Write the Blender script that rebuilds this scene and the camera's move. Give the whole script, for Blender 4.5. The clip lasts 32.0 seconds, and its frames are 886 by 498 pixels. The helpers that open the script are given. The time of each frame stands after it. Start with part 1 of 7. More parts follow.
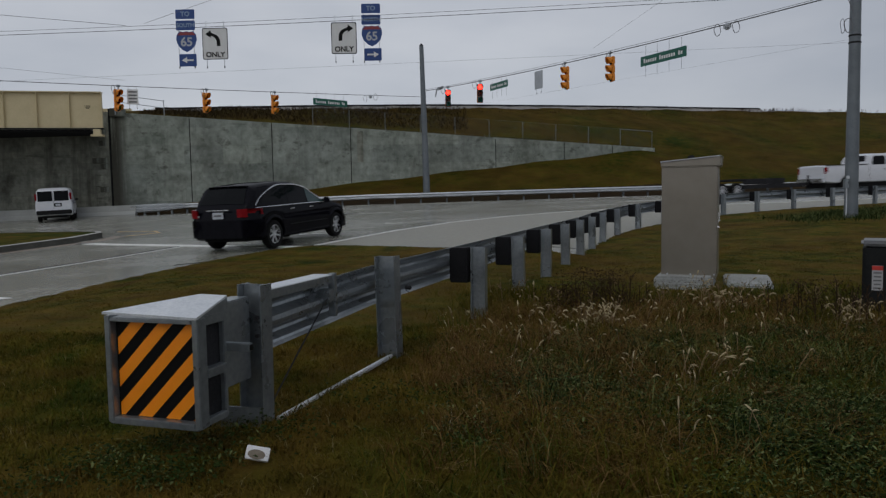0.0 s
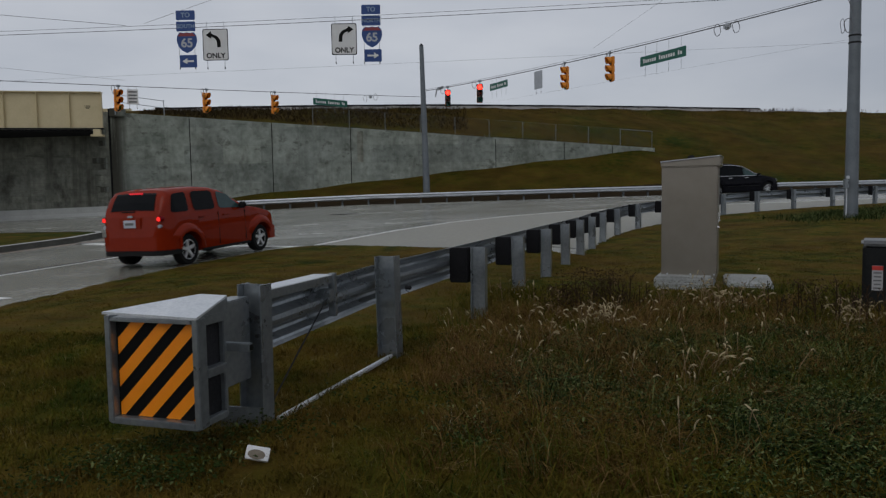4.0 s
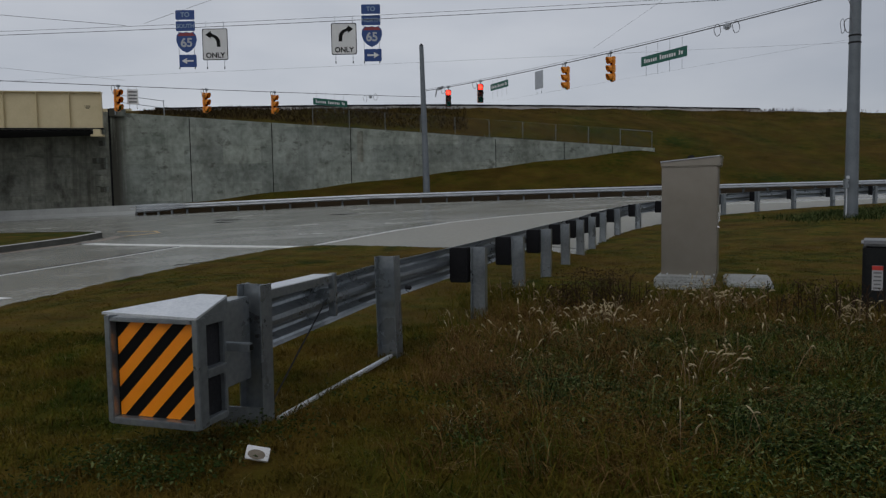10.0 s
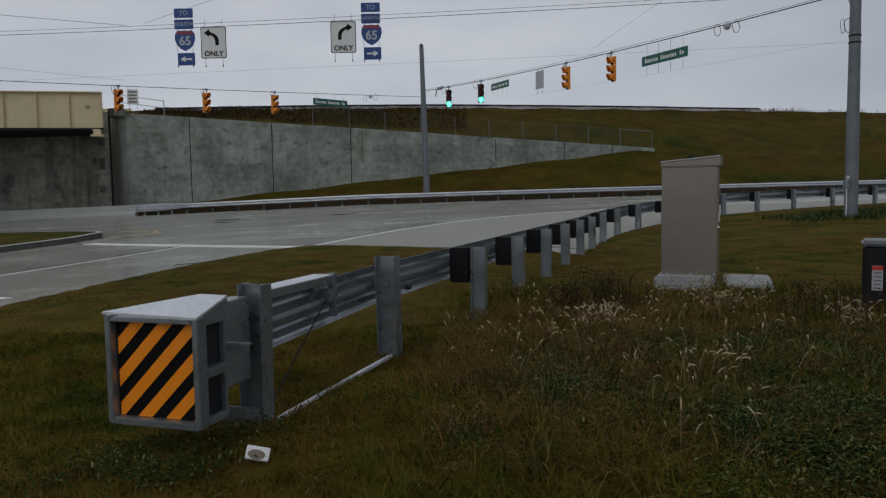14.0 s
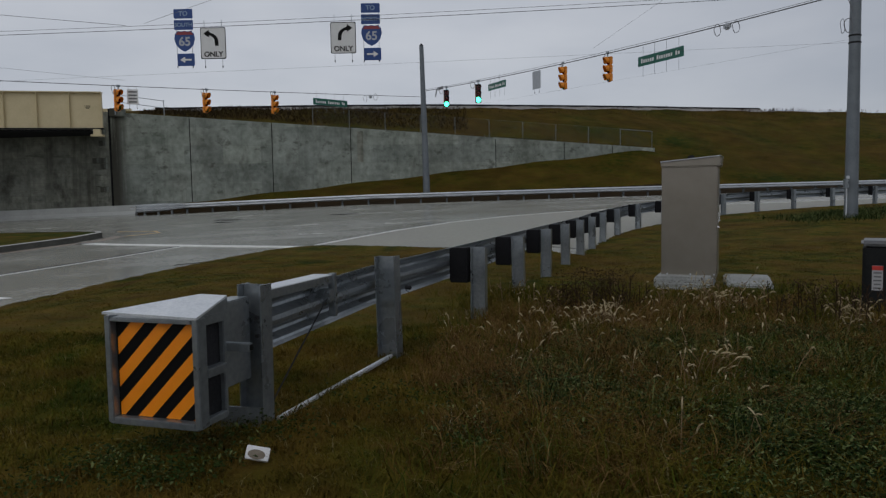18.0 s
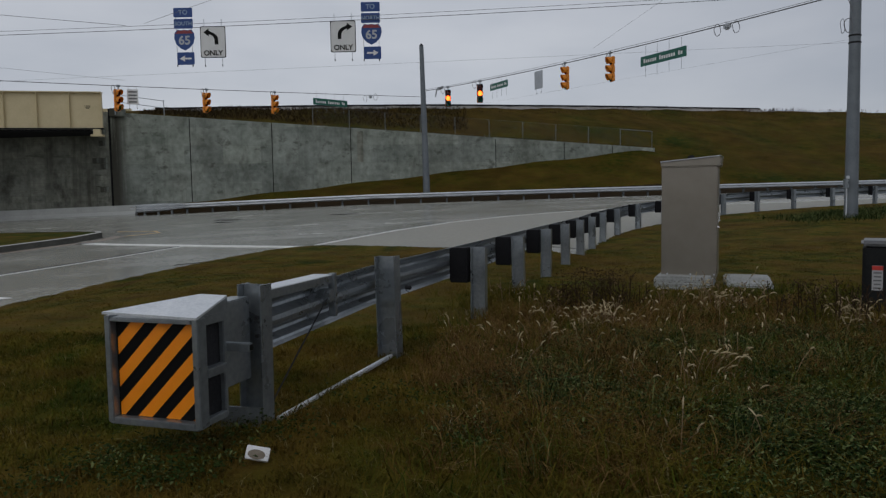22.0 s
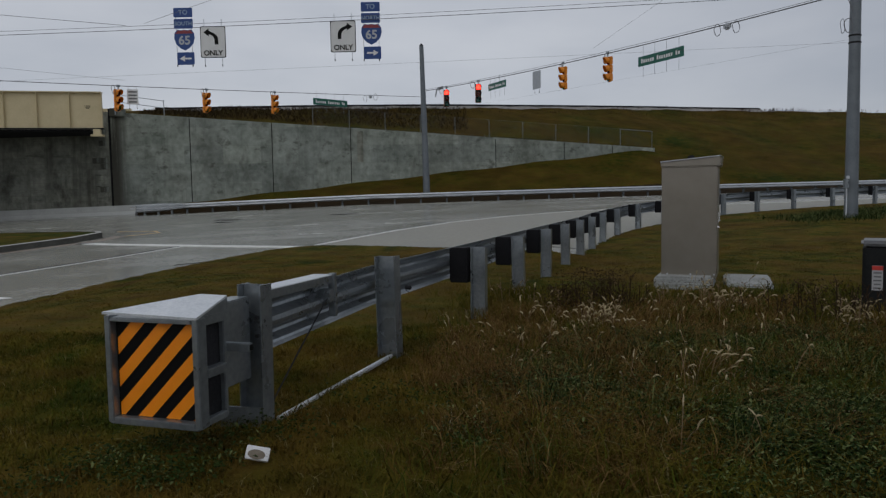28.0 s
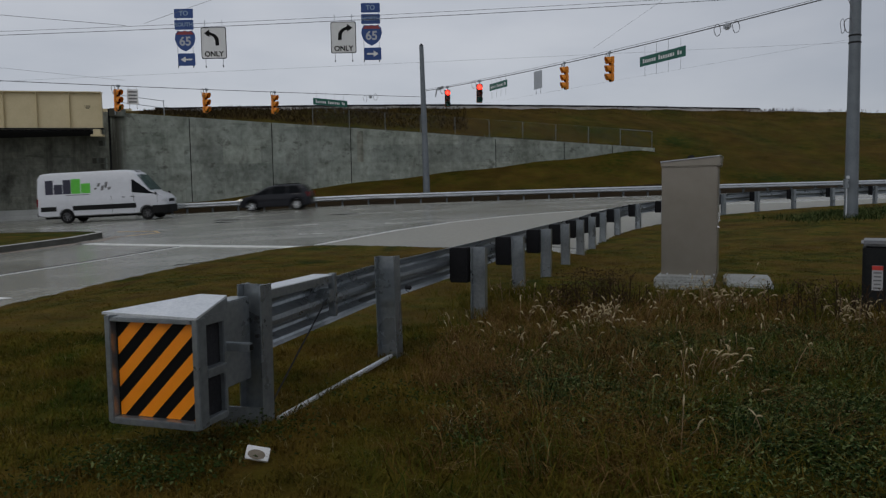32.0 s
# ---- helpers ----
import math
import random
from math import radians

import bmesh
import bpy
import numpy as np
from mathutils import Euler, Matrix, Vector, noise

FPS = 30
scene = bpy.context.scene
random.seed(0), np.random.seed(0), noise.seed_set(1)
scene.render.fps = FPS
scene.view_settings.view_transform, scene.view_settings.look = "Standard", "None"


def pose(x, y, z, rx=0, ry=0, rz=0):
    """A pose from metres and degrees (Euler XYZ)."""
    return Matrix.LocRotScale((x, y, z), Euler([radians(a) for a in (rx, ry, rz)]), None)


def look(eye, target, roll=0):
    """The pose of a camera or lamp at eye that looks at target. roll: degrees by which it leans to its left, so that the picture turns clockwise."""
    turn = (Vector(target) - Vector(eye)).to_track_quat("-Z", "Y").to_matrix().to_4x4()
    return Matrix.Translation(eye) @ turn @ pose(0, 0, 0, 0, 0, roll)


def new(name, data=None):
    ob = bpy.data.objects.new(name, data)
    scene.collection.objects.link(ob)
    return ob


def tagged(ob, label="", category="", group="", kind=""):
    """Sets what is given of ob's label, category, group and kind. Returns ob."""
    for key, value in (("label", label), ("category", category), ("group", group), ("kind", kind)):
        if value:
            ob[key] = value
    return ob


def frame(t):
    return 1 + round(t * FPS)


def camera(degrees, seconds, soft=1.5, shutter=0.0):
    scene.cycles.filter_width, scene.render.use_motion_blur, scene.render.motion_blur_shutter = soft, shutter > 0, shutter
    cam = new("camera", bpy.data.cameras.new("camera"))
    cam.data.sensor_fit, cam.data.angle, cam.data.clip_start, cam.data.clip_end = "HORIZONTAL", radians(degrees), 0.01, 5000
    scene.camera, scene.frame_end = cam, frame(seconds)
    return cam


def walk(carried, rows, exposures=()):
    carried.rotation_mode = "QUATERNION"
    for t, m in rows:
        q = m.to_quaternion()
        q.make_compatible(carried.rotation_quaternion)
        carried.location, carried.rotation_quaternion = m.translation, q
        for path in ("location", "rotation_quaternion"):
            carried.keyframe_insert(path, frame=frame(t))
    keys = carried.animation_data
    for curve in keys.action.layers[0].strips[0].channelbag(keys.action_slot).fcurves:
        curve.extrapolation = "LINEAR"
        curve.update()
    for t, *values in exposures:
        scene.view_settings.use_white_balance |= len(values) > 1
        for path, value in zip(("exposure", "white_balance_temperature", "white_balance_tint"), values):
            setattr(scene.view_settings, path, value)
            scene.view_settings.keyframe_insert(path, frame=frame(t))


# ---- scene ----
from mathutils import geometry

# the camera stands still on the verge
EYE = 1.27
cam = camera(62.2, 32.0, soft=1.3, shutter=0.5)
P0 = look((0, 0, EYE), (0, 10, EYE - 10 * math.tan(radians(4.15))), -0.95)
walk(cam, [(0.0, P0), (32.0, P0)], exposures=[(0.0, 0.0), (32.0, 0.0)])

# ---- overcast sky and a weak wide sun ----
world = bpy.data.worlds.new("overcast")
scene.world = world
world.use_nodes = True
wn, wl = world.node_tree.nodes, world.node_tree.links
wn.clear()
sky = wn.new("ShaderNodeTexSky")
sky.sky_type, sky.sun_disc = "NISHITA", False
sky.sun_elevation, sky.sun_rotation = radians(38), radians(200)
tc = wn.new("ShaderNodeTexCoord")
mp = wn.new("ShaderNodeMapping")
mp.inputs["Scale"].default_value = (1.0, 1.0, 3.2)
cl = wn.new("ShaderNodeTexNoise")
cl.inputs["Scale"].default_value, cl.inputs["Detail"].default_value = 2.6, 5.0
cr = wn.new("ShaderNodeValToRGB")
cr.color_ramp.elements[0].position, cr.color_ramp.elements[0].color = 0.3, (0.412, 0.441, 0.50, 1)
cr.color_ramp.elements[1].position, cr.color_ramp.elements[1].color = 0.72, (0.56, 0.58, 0.625, 1)
skm = wn.new("ShaderNodeMix")
skm.data_type = "RGBA"
skm.inputs[0].default_value = 0.06
bg, wo = wn.new("ShaderNodeBackground"), wn.new("ShaderNodeOutputWorld")
skg = wn.new("ShaderNodeMix")
skg.data_type, skg.blend_type = "RGBA", "MULTIPLY"
skg.inputs[0].default_value, skg.inputs[7].default_value = 1.0, (0.1, 0.1, 0.1, 1)
wl.new(tc.outputs["Generated"], mp.inputs["Vector"])
wl.new(mp.outputs["Vector"], cl.inputs["Vector"])
wl.new(cl.outputs["Fac"], cr.inputs["Fac"])
wl.new(sky.outputs["Color"], skg.inputs[6])
sx, sr, sm = wn.new("ShaderNodeSeparateXYZ"), wn.new("ShaderNodeMapRange"), wn.new("ShaderNodeMix")
sr.inputs["From Min"].default_value, sr.inputs["From Max"].default_value = 0.05, 0.6
sr.inputs["To Min"].default_value, sr.inputs["To Max"].default_value = 0.0, 1.0
sm.data_type, sm.blend_type = "RGBA", "MULTIPLY"
sm.inputs[7].default_value = (0.78, 0.785, 0.8, 1)
wl.new(tc.outputs["Generated"], sx.inputs[0])
wl.new(sx.outputs["X"], sr.inputs["Value"])
wl.new(sr.outputs["Result"], sm.inputs[0])
wl.new(cr.outputs["Color"], sm.inputs[6])
wl.new(sm.outputs[2], skm.inputs[6])
wl.new(skg.outputs[2], skm.inputs[7])
wl.new(skm.outputs[2], bg.inputs["Color"])
bg.inputs["Strength"].default_value = 1.0
wl.new(bg.outputs[0], wo.inputs[0])
sun = new("sun", bpy.data.lights.new("sun", "SUN"))
sun.data.energy, sun.data.angle, sun.data.color = 0.3, radians(35), (1.0, 0.97, 0.92)
sun.matrix_world = look((-8, -20, 22), (0, 0, 0))


# ---- materials ----
def mat(name, a, b=None, rough=0.7, metal=0.0, scale=6.0, fine=60.0, bump=0.2, spec=0.5, rvar=0.1, world_space=True, rand=0.0, coat=0.0):
    """Principled surface whose colour wanders from a to b at two scales, with fine relief."""
    m = bpy.data.materials.new(name)
    m.use_nodes = True
    n, l = m.node_tree.nodes, m.node_tree.links
    p = n["Principled BSDF"]
    b = b or tuple(min(1, c * 1.25) for c in a)
    src = n.new("ShaderNodeNewGeometry").outputs["Position"] if world_space else n.new("ShaderNodeTexCoord").outputs["Object"]
    big, small = n.new("ShaderNodeTexNoise"), n.new("ShaderNodeTexNoise")
    big.inputs["Scale"].default_value, big.inputs["Detail"].default_value = scale, 6.0
    big.inputs["Roughness"].default_value = 0.6
    small.inputs["Scale"].default_value, small.inputs["Detail"].default_value = fine, 4.0
    l.new(src, big.inputs["Vector"])
    l.new(src, small.inputs["Vector"])
    add = n.new("ShaderNodeMath")
    add.operation = "MULTIPLY_ADD"
    add.inputs[1].default_value = 0.45
    l.new(small.outputs["Fac"], add.inputs[0])
    sc = n.new("ShaderNodeMath")
    sc.operation = "MULTIPLY"
    sc.inputs[1].default_value = 0.55
    l.new(big.outputs["Fac"], sc.inputs[0])
    l.new(sc.outputs[0], add.inputs[2])
    ramp = n.new("ShaderNodeValToRGB")
    ramp.color_ramp.elements[0].position, ramp.color_ramp.elements[0].color = 0.34, (*a, 1)
    ramp.color_ramp.elements[1].position, ramp.color_ramp.elements[1].color = 0.66, (*b, 1)
    l.new(add.outputs[0], ramp.inputs["Fac"])
    col = ramp.outputs["Color"]
    if rand:
        oi, hs, mr = n.new("ShaderNodeObjectInfo"), n.new("ShaderNodeHueSaturation"), n.new("ShaderNodeMapRange")
        mr.inputs["To Min"].default_value, mr.inputs["To Max"].default_value = 1 - rand, 1 + rand
        l.new(oi.outputs["Random"], mr.inputs["Value"])
        l.new(mr.outputs["Result"], hs.inputs["Value"])
        l.new(col, hs.inputs["Color"])
        col = hs.outputs["Color"]
    l.new(col, p.inputs["Base Color"])
    rr = n.new("ShaderNodeMapRange")
    rr.inputs["To Min"].default_value, rr.inputs["To Max"].default_value = max(0.02, rough - rvar), min(1, rough + rvar)
    l.new(big.outputs["Fac"], rr.inputs["Value"])
    l.new(rr.outputs["Result"], p.inputs["Roughness"])
    p.inputs["Metallic"].default_value = metal
    p.inputs["Specular IOR Level"].default_value = spec
    p.inputs["Coat Weight"].default_value = coat
    p.inputs["Coat Roughness"].default_value = 0.06
    if bump:
        bp = n.new("ShaderNodeBump")
        bp.inputs["Strength"].default_value, bp.inputs["Distance"].default_value = bump, 0.01
        l.new(small.outputs["Fac"], bp.inputs["Height"])
        l.new(bp.outputs["Normal"], p.inputs["Normal"])
    return m


def grass_mat(name, tip=1.0, island=0.16, big_scale=0.55, straw=0.0, even=1.0, along=1.0, dry=0.0):
    """Late-autumn grass: brown, straw and green patches by place, varied blade by blade."""
    m = bpy.data.materials.new(name)
    m.use_nodes = True
    n, l = m.node_tree.nodes, m.node_tree.links
    p = n["Principled BSDF"]
    geo = n.new("ShaderNodeNewGeometry")
    sep = n.new("ShaderNodeSeparateXYZ")
    l.new(geo.outputs["Position"], sep.inputs[0])
    big, mid = n.new("ShaderNodeTexNoise"), n.new("ShaderNodeTexNoise")
    big.inputs["Scale"].default_value, big.inputs["Detail"].default_value = big_scale, 5.0
    mid.inputs["Scale"].default_value, mid.inputs["Detail"].default_value = 3.5, 5.0
    way = n.new("ShaderNodeMapping")
    way.inputs["Scale"].default_value = (along, 1.0, 1.0)
    l.new(geo.outputs["Position"], way.inputs["Vector"])
    l.new(way.outputs["Vector"], big.inputs["Vector"])
    l.new(way.outputs["Vector"], mid.inputs["Vector"])
    # greener towards the low ground beside the cabinet
    gr = n.new("ShaderNodeMapRange")
    gr.inputs["From Min"].default_value, gr.inputs["From Max"].default_value = -1.6, 2.2
    gr.inputs["To Min"].default_value, gr.inputs["To Max"].default_value = -0.015, 0.0
    l.new(sep.outputs["X"], gr.inputs["Value"])
    a1, a2, a3 = n.new("ShaderNodeMath"), n.new("ShaderNodeMath"), n.new("ShaderNodeMath")
    a1.operation = "MULTIPLY_ADD"
    a1.inputs[1].default_value = 1.05 * even
    l.new(big.outputs["Fac"], a1.inputs[0])
    m2 = n.new("ShaderNodeMath")
    m2.operation = "MULTIPLY"
    m2.inputs[1].default_value = 0.65 * even
    l.new(mid.outputs["Fac"], m2.inputs[0])
    l.new(m2.outputs[0], a1.inputs[2])
    # the far bank is drier again
    fr, a0 = n.new("ShaderNodeMapRange"), n.new("ShaderNodeMath")
    fr.inputs["From Min"].default_value, fr.inputs["From Max"].default_value = 7.0, 14.0
    fr.inputs["To Min"].default_value, fr.inputs["To Max"].default_value = 1.0, 0.1
    l.new(sep.outputs["Y"], fr.inputs["Value"])
    a0.operation = "MULTIPLY"
    l.new(gr.outputs["Result"], a0.inputs[0])
    l.new(fr.outputs["Result"], a0.inputs[1])
    l.new(a1.outputs[0], a2.inputs[0])
    l.new(a0.outputs[0], a2.inputs[1])
    rp = n.new("ShaderNodeMath")
    rp.operation = "MULTIPLY_ADD"
    rp.inputs[1].default_value = island
    l.new(geo.outputs["Random Per Island"], rp.inputs[0])
    l.new(a2.outputs[0], a3.inputs[0])
    a3.inputs[1].default_value = -island / 2 - 0.36 + 0.85 * (1 - even) - dry
    l.new(a3.outputs[0], rp.inputs[2])
    ramp = n.new("ShaderNodeValToRGB")
    e = ramp.color_ramp.elements
    e[0].position, e[0].color = 0.33, (0.099 * tip, 0.064 * tip, 0.0125 * tip, 1)
    e[1].position, e[1].color = 0.66, (0.026 * tip, 0.046 * tip, 0.0075 * tip, 1)
    for pos, c in ((0.42, (0.092, 0.07, 0.0108)), (0.485, (0.077, 0.066, 0.0092)), (0.56, (0.046, 0.053, 0.0065))):
        x = e.new(pos)
        x.color = (c[0] * tip, c[1] * tip, c[2] * tip, 1)
    l.new(rp.outputs[0], ramp.inputs["Fac"])
    tone, tv, hv = n.new("ShaderNodeTexNoise"), n.new("ShaderNodeMapRange"), n.new("ShaderNodeHueSaturation")
    tone.inputs["Scale"].default_value, tone.inputs["Detail"].default_value = big_scale * 2.6, 6.0
    tone.inputs["Roughness"].default_value = 0.65
    l.new(way.outputs["Vector"], tone.inputs["Vector"])
    tv.inputs["From Min"].default_value, tv.inputs["From Max"].default_value = 0.32, 0.68
    tv.inputs["To Min"].default_value, tv.inputs["To Max"].default_value = 1 - 0.5 * even, 1 + 0.45 * even
    l.new(tone.outputs["Fac"], tv.inputs["Value"])
    l.new(tv.outputs["Result"], hv.inputs["Value"])
    l.new(ramp.outputs["Color"], hv.inputs["Color"])
    col = hv.outputs["Color"]
    if straw:
        gt, mx = n.new("ShaderNodeMath"), n.new("ShaderNodeMix")
        gt.operation = "GREATER_THAN"
        gt.inputs[1].default_value = 1 - straw
        mx.data_type = "RGBA"
        mx.inputs[7].default_value = (0.2, 0.165, 0.07, 1)
        l.new(geo.outputs["Random Per Island"], gt.inputs[0])
        l.new(gt.outputs[0], mx.inputs[0])
        l.new(col, mx.inputs[6])
        col = mx.outputs[2]
    l.new(col, p.inputs["Base Color"])
    p.inputs["Roughness"].default_value = 0.85
    p.inputs["Specular IOR Level"].default_value = 0.03
    bp, fine = n.new("ShaderNodeBump"), n.new("ShaderNodeTexNoise")
    fine.inputs["Scale"].default_value, fine.inputs["Detail"].default_value = 28.0, 6.0
    l.new(geo.outputs["Position"], fine.inputs["Vector"])
    bp.inputs["Strength"].default_value, bp.inputs["Distance"].default_value = 0.7, 0.06
    l.new(fine.outputs["Fac"], bp.inputs["Height"])
    l.new(bp.outputs["Normal"], p.inputs["Normal"])
    return m


def island_mat(name, tones):
    """Dry or leafy growth whose tone changes from blade to blade."""
    m = bpy.data.materials.new(name)
    m.use_nodes = True
    n, l = m.node_tree.nodes, m.node_tree.links
    p = n["Principled BSDF"]
    geo, ramp, no, mx = n.new("ShaderNodeNewGeometry"), n.new("ShaderNodeValToRGB"), n.new("ShaderNodeTexNoise"), n.new("ShaderNodeMath")
    no.inputs["Scale"].default_value, no.inputs["Detail"].default_value = 2.5, 4.0
    l.new(geo.outputs["Position"], no.inputs["Vector"])
    mx.operation = "MULTIPLY_ADD"
    mx.inputs[1].default_value = 0.6
    half = n.new("ShaderNodeMath")
    half.operation = "MULTIPLY"
    half.inputs[1].default_value = 0.45
    l.new(no.outputs["Fac"], half.inputs[0])
    l.new(geo.outputs["Random Per Island"], mx.inputs[0])
    l.new(half.outputs[0], mx.inputs[2])
    e = ramp.color_ramp.elements
    e[0].position, e[0].color = 0.2, (*tones[0], 1)
    e[1].position, e[1].color = 0.82, (*tones[2], 1)
    e.new(0.55).color = (*tones[1], 1)
    l.new(mx.outputs[0], ramp.inputs["Fac"])
    l.new(ramp.outputs["Color"], p.inputs["Base Color"])
    p.inputs["Roughness"].default_value = 0.75
    p.inputs["Specular IOR Level"].default_value = 0.03
    return m


def lens_mat(name, colour):
    """Coloured signal lens: clear coloured plastic with a little gloss."""
    m = bpy.data.materials.new(name)
    m.use_nodes = True
    n, l = m.node_tree.nodes, m.node_tree.links
    n.remove(n["Principled BSDF"])
    t, g, mx = n.new("ShaderNodeBsdfTransparent"), n.new("ShaderNodeBsdfGlossy"), n.new("ShaderNodeMixShader")
    t.inputs["Color"].default_value = (*colour, 1)
    g.inputs["Roughness"].default_value = 0.3
    mx.inputs[0].default_value = 0.05
    l.new(t.outputs[0], mx.inputs[1])
    l.new(g.outputs[0], mx.inputs[2])
    l.new(mx.outputs[0], n["Material Output"].inputs[0])
    return m


def glow_mat(name, colour, strength):
    m = bpy.data.materials.new(name)
    m.use_nodes = True
    p = m.node_tree.nodes["Principled BSDF"]
    p.inputs["Base Color"].default_value = (*colour, 1)
    p.inputs["Emission Color"].default_value = (*colour, 1)
    p.inputs["Emission Strength"].default_value = strength
    return m


def concrete_wall_mat(name, a, b, dark, masks_in, row, drip=None):
    """Cast concrete: shuttering bays of slightly different grey, blotches, pour lines and rain streaks. drip: x from and to where run-off stains begin and are full."""
    m = mat(name, a, b, rough=0.88, scale=0.5, fine=3.0, bump=0.2, rand=0.08, spec=0.2)
    n, l = m.node_tree.nodes, m.node_tree.links
    p = n["Principled BSDF"]
    base = p.inputs["Base Color"].links[0].from_socket
    geo = n.new("ShaderNodeNewGeometry")
    sep, com, bays = n.new("ShaderNodeSeparateXYZ"), n.new("ShaderNodeCombineXYZ"), n.new("ShaderNodeTexBrick")
    l.new(geo.outputs["Position"], sep.inputs[0])
    l.new(sep.outputs["X"], com.inputs["X"])
    l.new(sep.outputs["Z"], com.inputs["Y"])
    l.new(com.outputs[0], bays.inputs["Vector"])
    bays.inputs["Color1"].default_value, bays.inputs["Color2"].default_value, bays.inputs["Mortar"].default_value = (0.84, 0.85, 0.86, 1), (1.1, 1.1, 1.08, 1), (0.82, 0.82, 0.8, 1)
    bays.inputs["Scale"].default_value, bays.inputs["Mortar Size"].default_value, bays.inputs["Mortar Smooth"].default_value = 1.0, 0.02, 1.0
    bays.inputs["Brick Width"].default_value, bays.inputs["Row Height"].default_value = row
    tint = n.new("ShaderNodeMix")
    tint.data_type, tint.blend_type = "RGBA", "MULTIPLY"
    tint.inputs[0].default_value = 1.0
    l.new(base, tint.inputs[6])
    l.new(bays.outputs["Color"], tint.inputs[7])
    masks = []

    def mask(scale, size, lo, hi, top):
        mv, ns, mr = n.new("ShaderNodeMapping"), n.new("ShaderNodeTexNoise"), n.new("ShaderNodeMapRange")
        mv.inputs["Scale"].default_value = scale
        mv.inputs["Location"].default_value = (7.3 * len(masks), 2.1, 5.7 * len(masks))
        ns.inputs["Scale"].default_value, ns.inputs["Detail"].default_value, ns.inputs["Roughness"].default_value = size, 8.0, 0.66
        mr.inputs["From Min"].default_value, mr.inputs["From Max"].default_value, mr.inputs["To Max"].default_value = lo, hi, top
        l.new(geo.outputs["Position"], mv.inputs["Vector"])
        l.new(mv.outputs["Vector"], ns.inputs["Vector"])
        l.new(ns.outputs["Fac"], mr.inputs["Value"])
        return mr.outputs["Result"]

    for row_in in masks_in:
        masks.append(mask(*row_in))
    if drip:
        near, both_in = n.new("ShaderNodeMapRange"), n.new("ShaderNodeMath")
        near.inputs["From Min"].default_value, near.inputs["From Max"].default_value = drip
        l.new(sep.outputs["X"], near.inputs["Value"])
        both_in.operation = "MULTIPLY"
        l.new(near.outputs["Result"], both_in.inputs[0])
        l.new(mask((1.6, 1.6, 0.12), 1.0, 0.3, 0.5, 0.95), both_in.inputs[1])
        masks.append(both_in.outputs[0])
    out = masks[0]
    for k in masks[1:]:
        mx = n.new("ShaderNodeMath")
        mx.operation = "MAXIMUM"
        l.new(out, mx.inputs[0])
        l.new(k, mx.inputs[1])
        out = mx.outputs[0]
    mix = n.new("ShaderNodeMix")
    mix.data_type = "RGBA"
    l.new(out, mix.inputs[0])
    l.new(tint.outputs[2], mix.inputs[6])
    mix.inputs[7].default_value = (*dark, 1)
    l.new(mix.outputs[2], p.inputs["Base Color"])
    return m


GRASS = grass_mat("autumn_grass", 0.88, even=0.8, dry=0.05)
BLADE = grass_mat("grass_blades", 1.3, 0.14, straw=0.03, even=0.8, dry=0.05)
CORNER = grass_mat("long_green_grass", 1.25, 0.2, straw=0.03, even=0.8, dry=-0.01)
MOWN = grass_mat("mown_grass", 1.12, 0.14, straw=0.02, even=0.8, dry=0.05)
BRUSH = island_mat("brown_brush", ((0.016, 0.011, 0.006), (0.042, 0.028, 0.013), (0.085, 0.062, 0.028)))
BANKG = grass_mat("bank_turf", 0.66, 0.05, 0.3, even=0.7, along=0.7, dry=0.07)
# brown soil, darkened further for the shade under the far guardrail
SOIL = mat("shaded_bare_soil", (0.014, 0.009, 0.004), (0.034, 0.022, 0.009), rough=0.9, scale=1.2, fine=14, bump=0.4, spec=0.1)
def road_mat(name, a, b, rough, rvar):
    """Damp concrete paving: worn wheel tracks, wetter patches and stains drawn out along the traffic."""
    m = mat(name, a, b, rough=rough, scale=0.35, fine=9.0, bump=0.06, rvar=rvar)
    n, l = m.node_tree.nodes, m.node_tree.links
    p = n["Principled BSDF"]
    base = p.inputs["Base Color"].links[0].from_socket
    rsrc = p.inputs["Roughness"].links[0].from_socket
    geo, mv, ns, mr = n.new("ShaderNodeNewGeometry"), n.new("ShaderNodeMapping"), n.new("ShaderNodeTexNoise"), n.new("ShaderNodeMapRange")
    mv.inputs["Rotation"].default_value = (0, 0, radians(-62))
    mv.inputs["Scale"].default_value = (0.06, 0.22, 1)
    ns.inputs["Scale"].default_value, ns.inputs["Detail"].default_value, ns.inputs["Roughness"].default_value = 1.3, 7.0, 0.6
    mr.inputs["From Min"].default_value, mr.inputs["From Max"].default_value = 0.42, 0.64
    l.new(geo.outputs["Position"], mv.inputs["Vector"])
    l.new(mv.outputs["Vector"], ns.inputs["Vector"])
    l.new(ns.outputs["Fac"], mr.inputs["Value"])
    mix = n.new("ShaderNodeMix")
    mix.data_type, mix.blend_type = "RGBA", "MULTIPLY"
    mix.inputs[7].default_value = (0.86, 0.85, 0.83, 1)
    l.new(mr.outputs["Result"], mix.inputs[0])
    l.new(base, mix.inputs[6])
    l.new(mix.outputs[2], p.inputs["Base Color"])
    wet = n.new("ShaderNodeMath")
    wet.operation = "MULTIPLY_ADD"
    wet.inputs[1].default_value = -0.06
    l.new(mr.outputs["Result"], wet.inputs[0])
    l.new(rsrc, wet.inputs[2])
    l.new(wet.outputs[0], p.inputs["Roughness"])
    return m


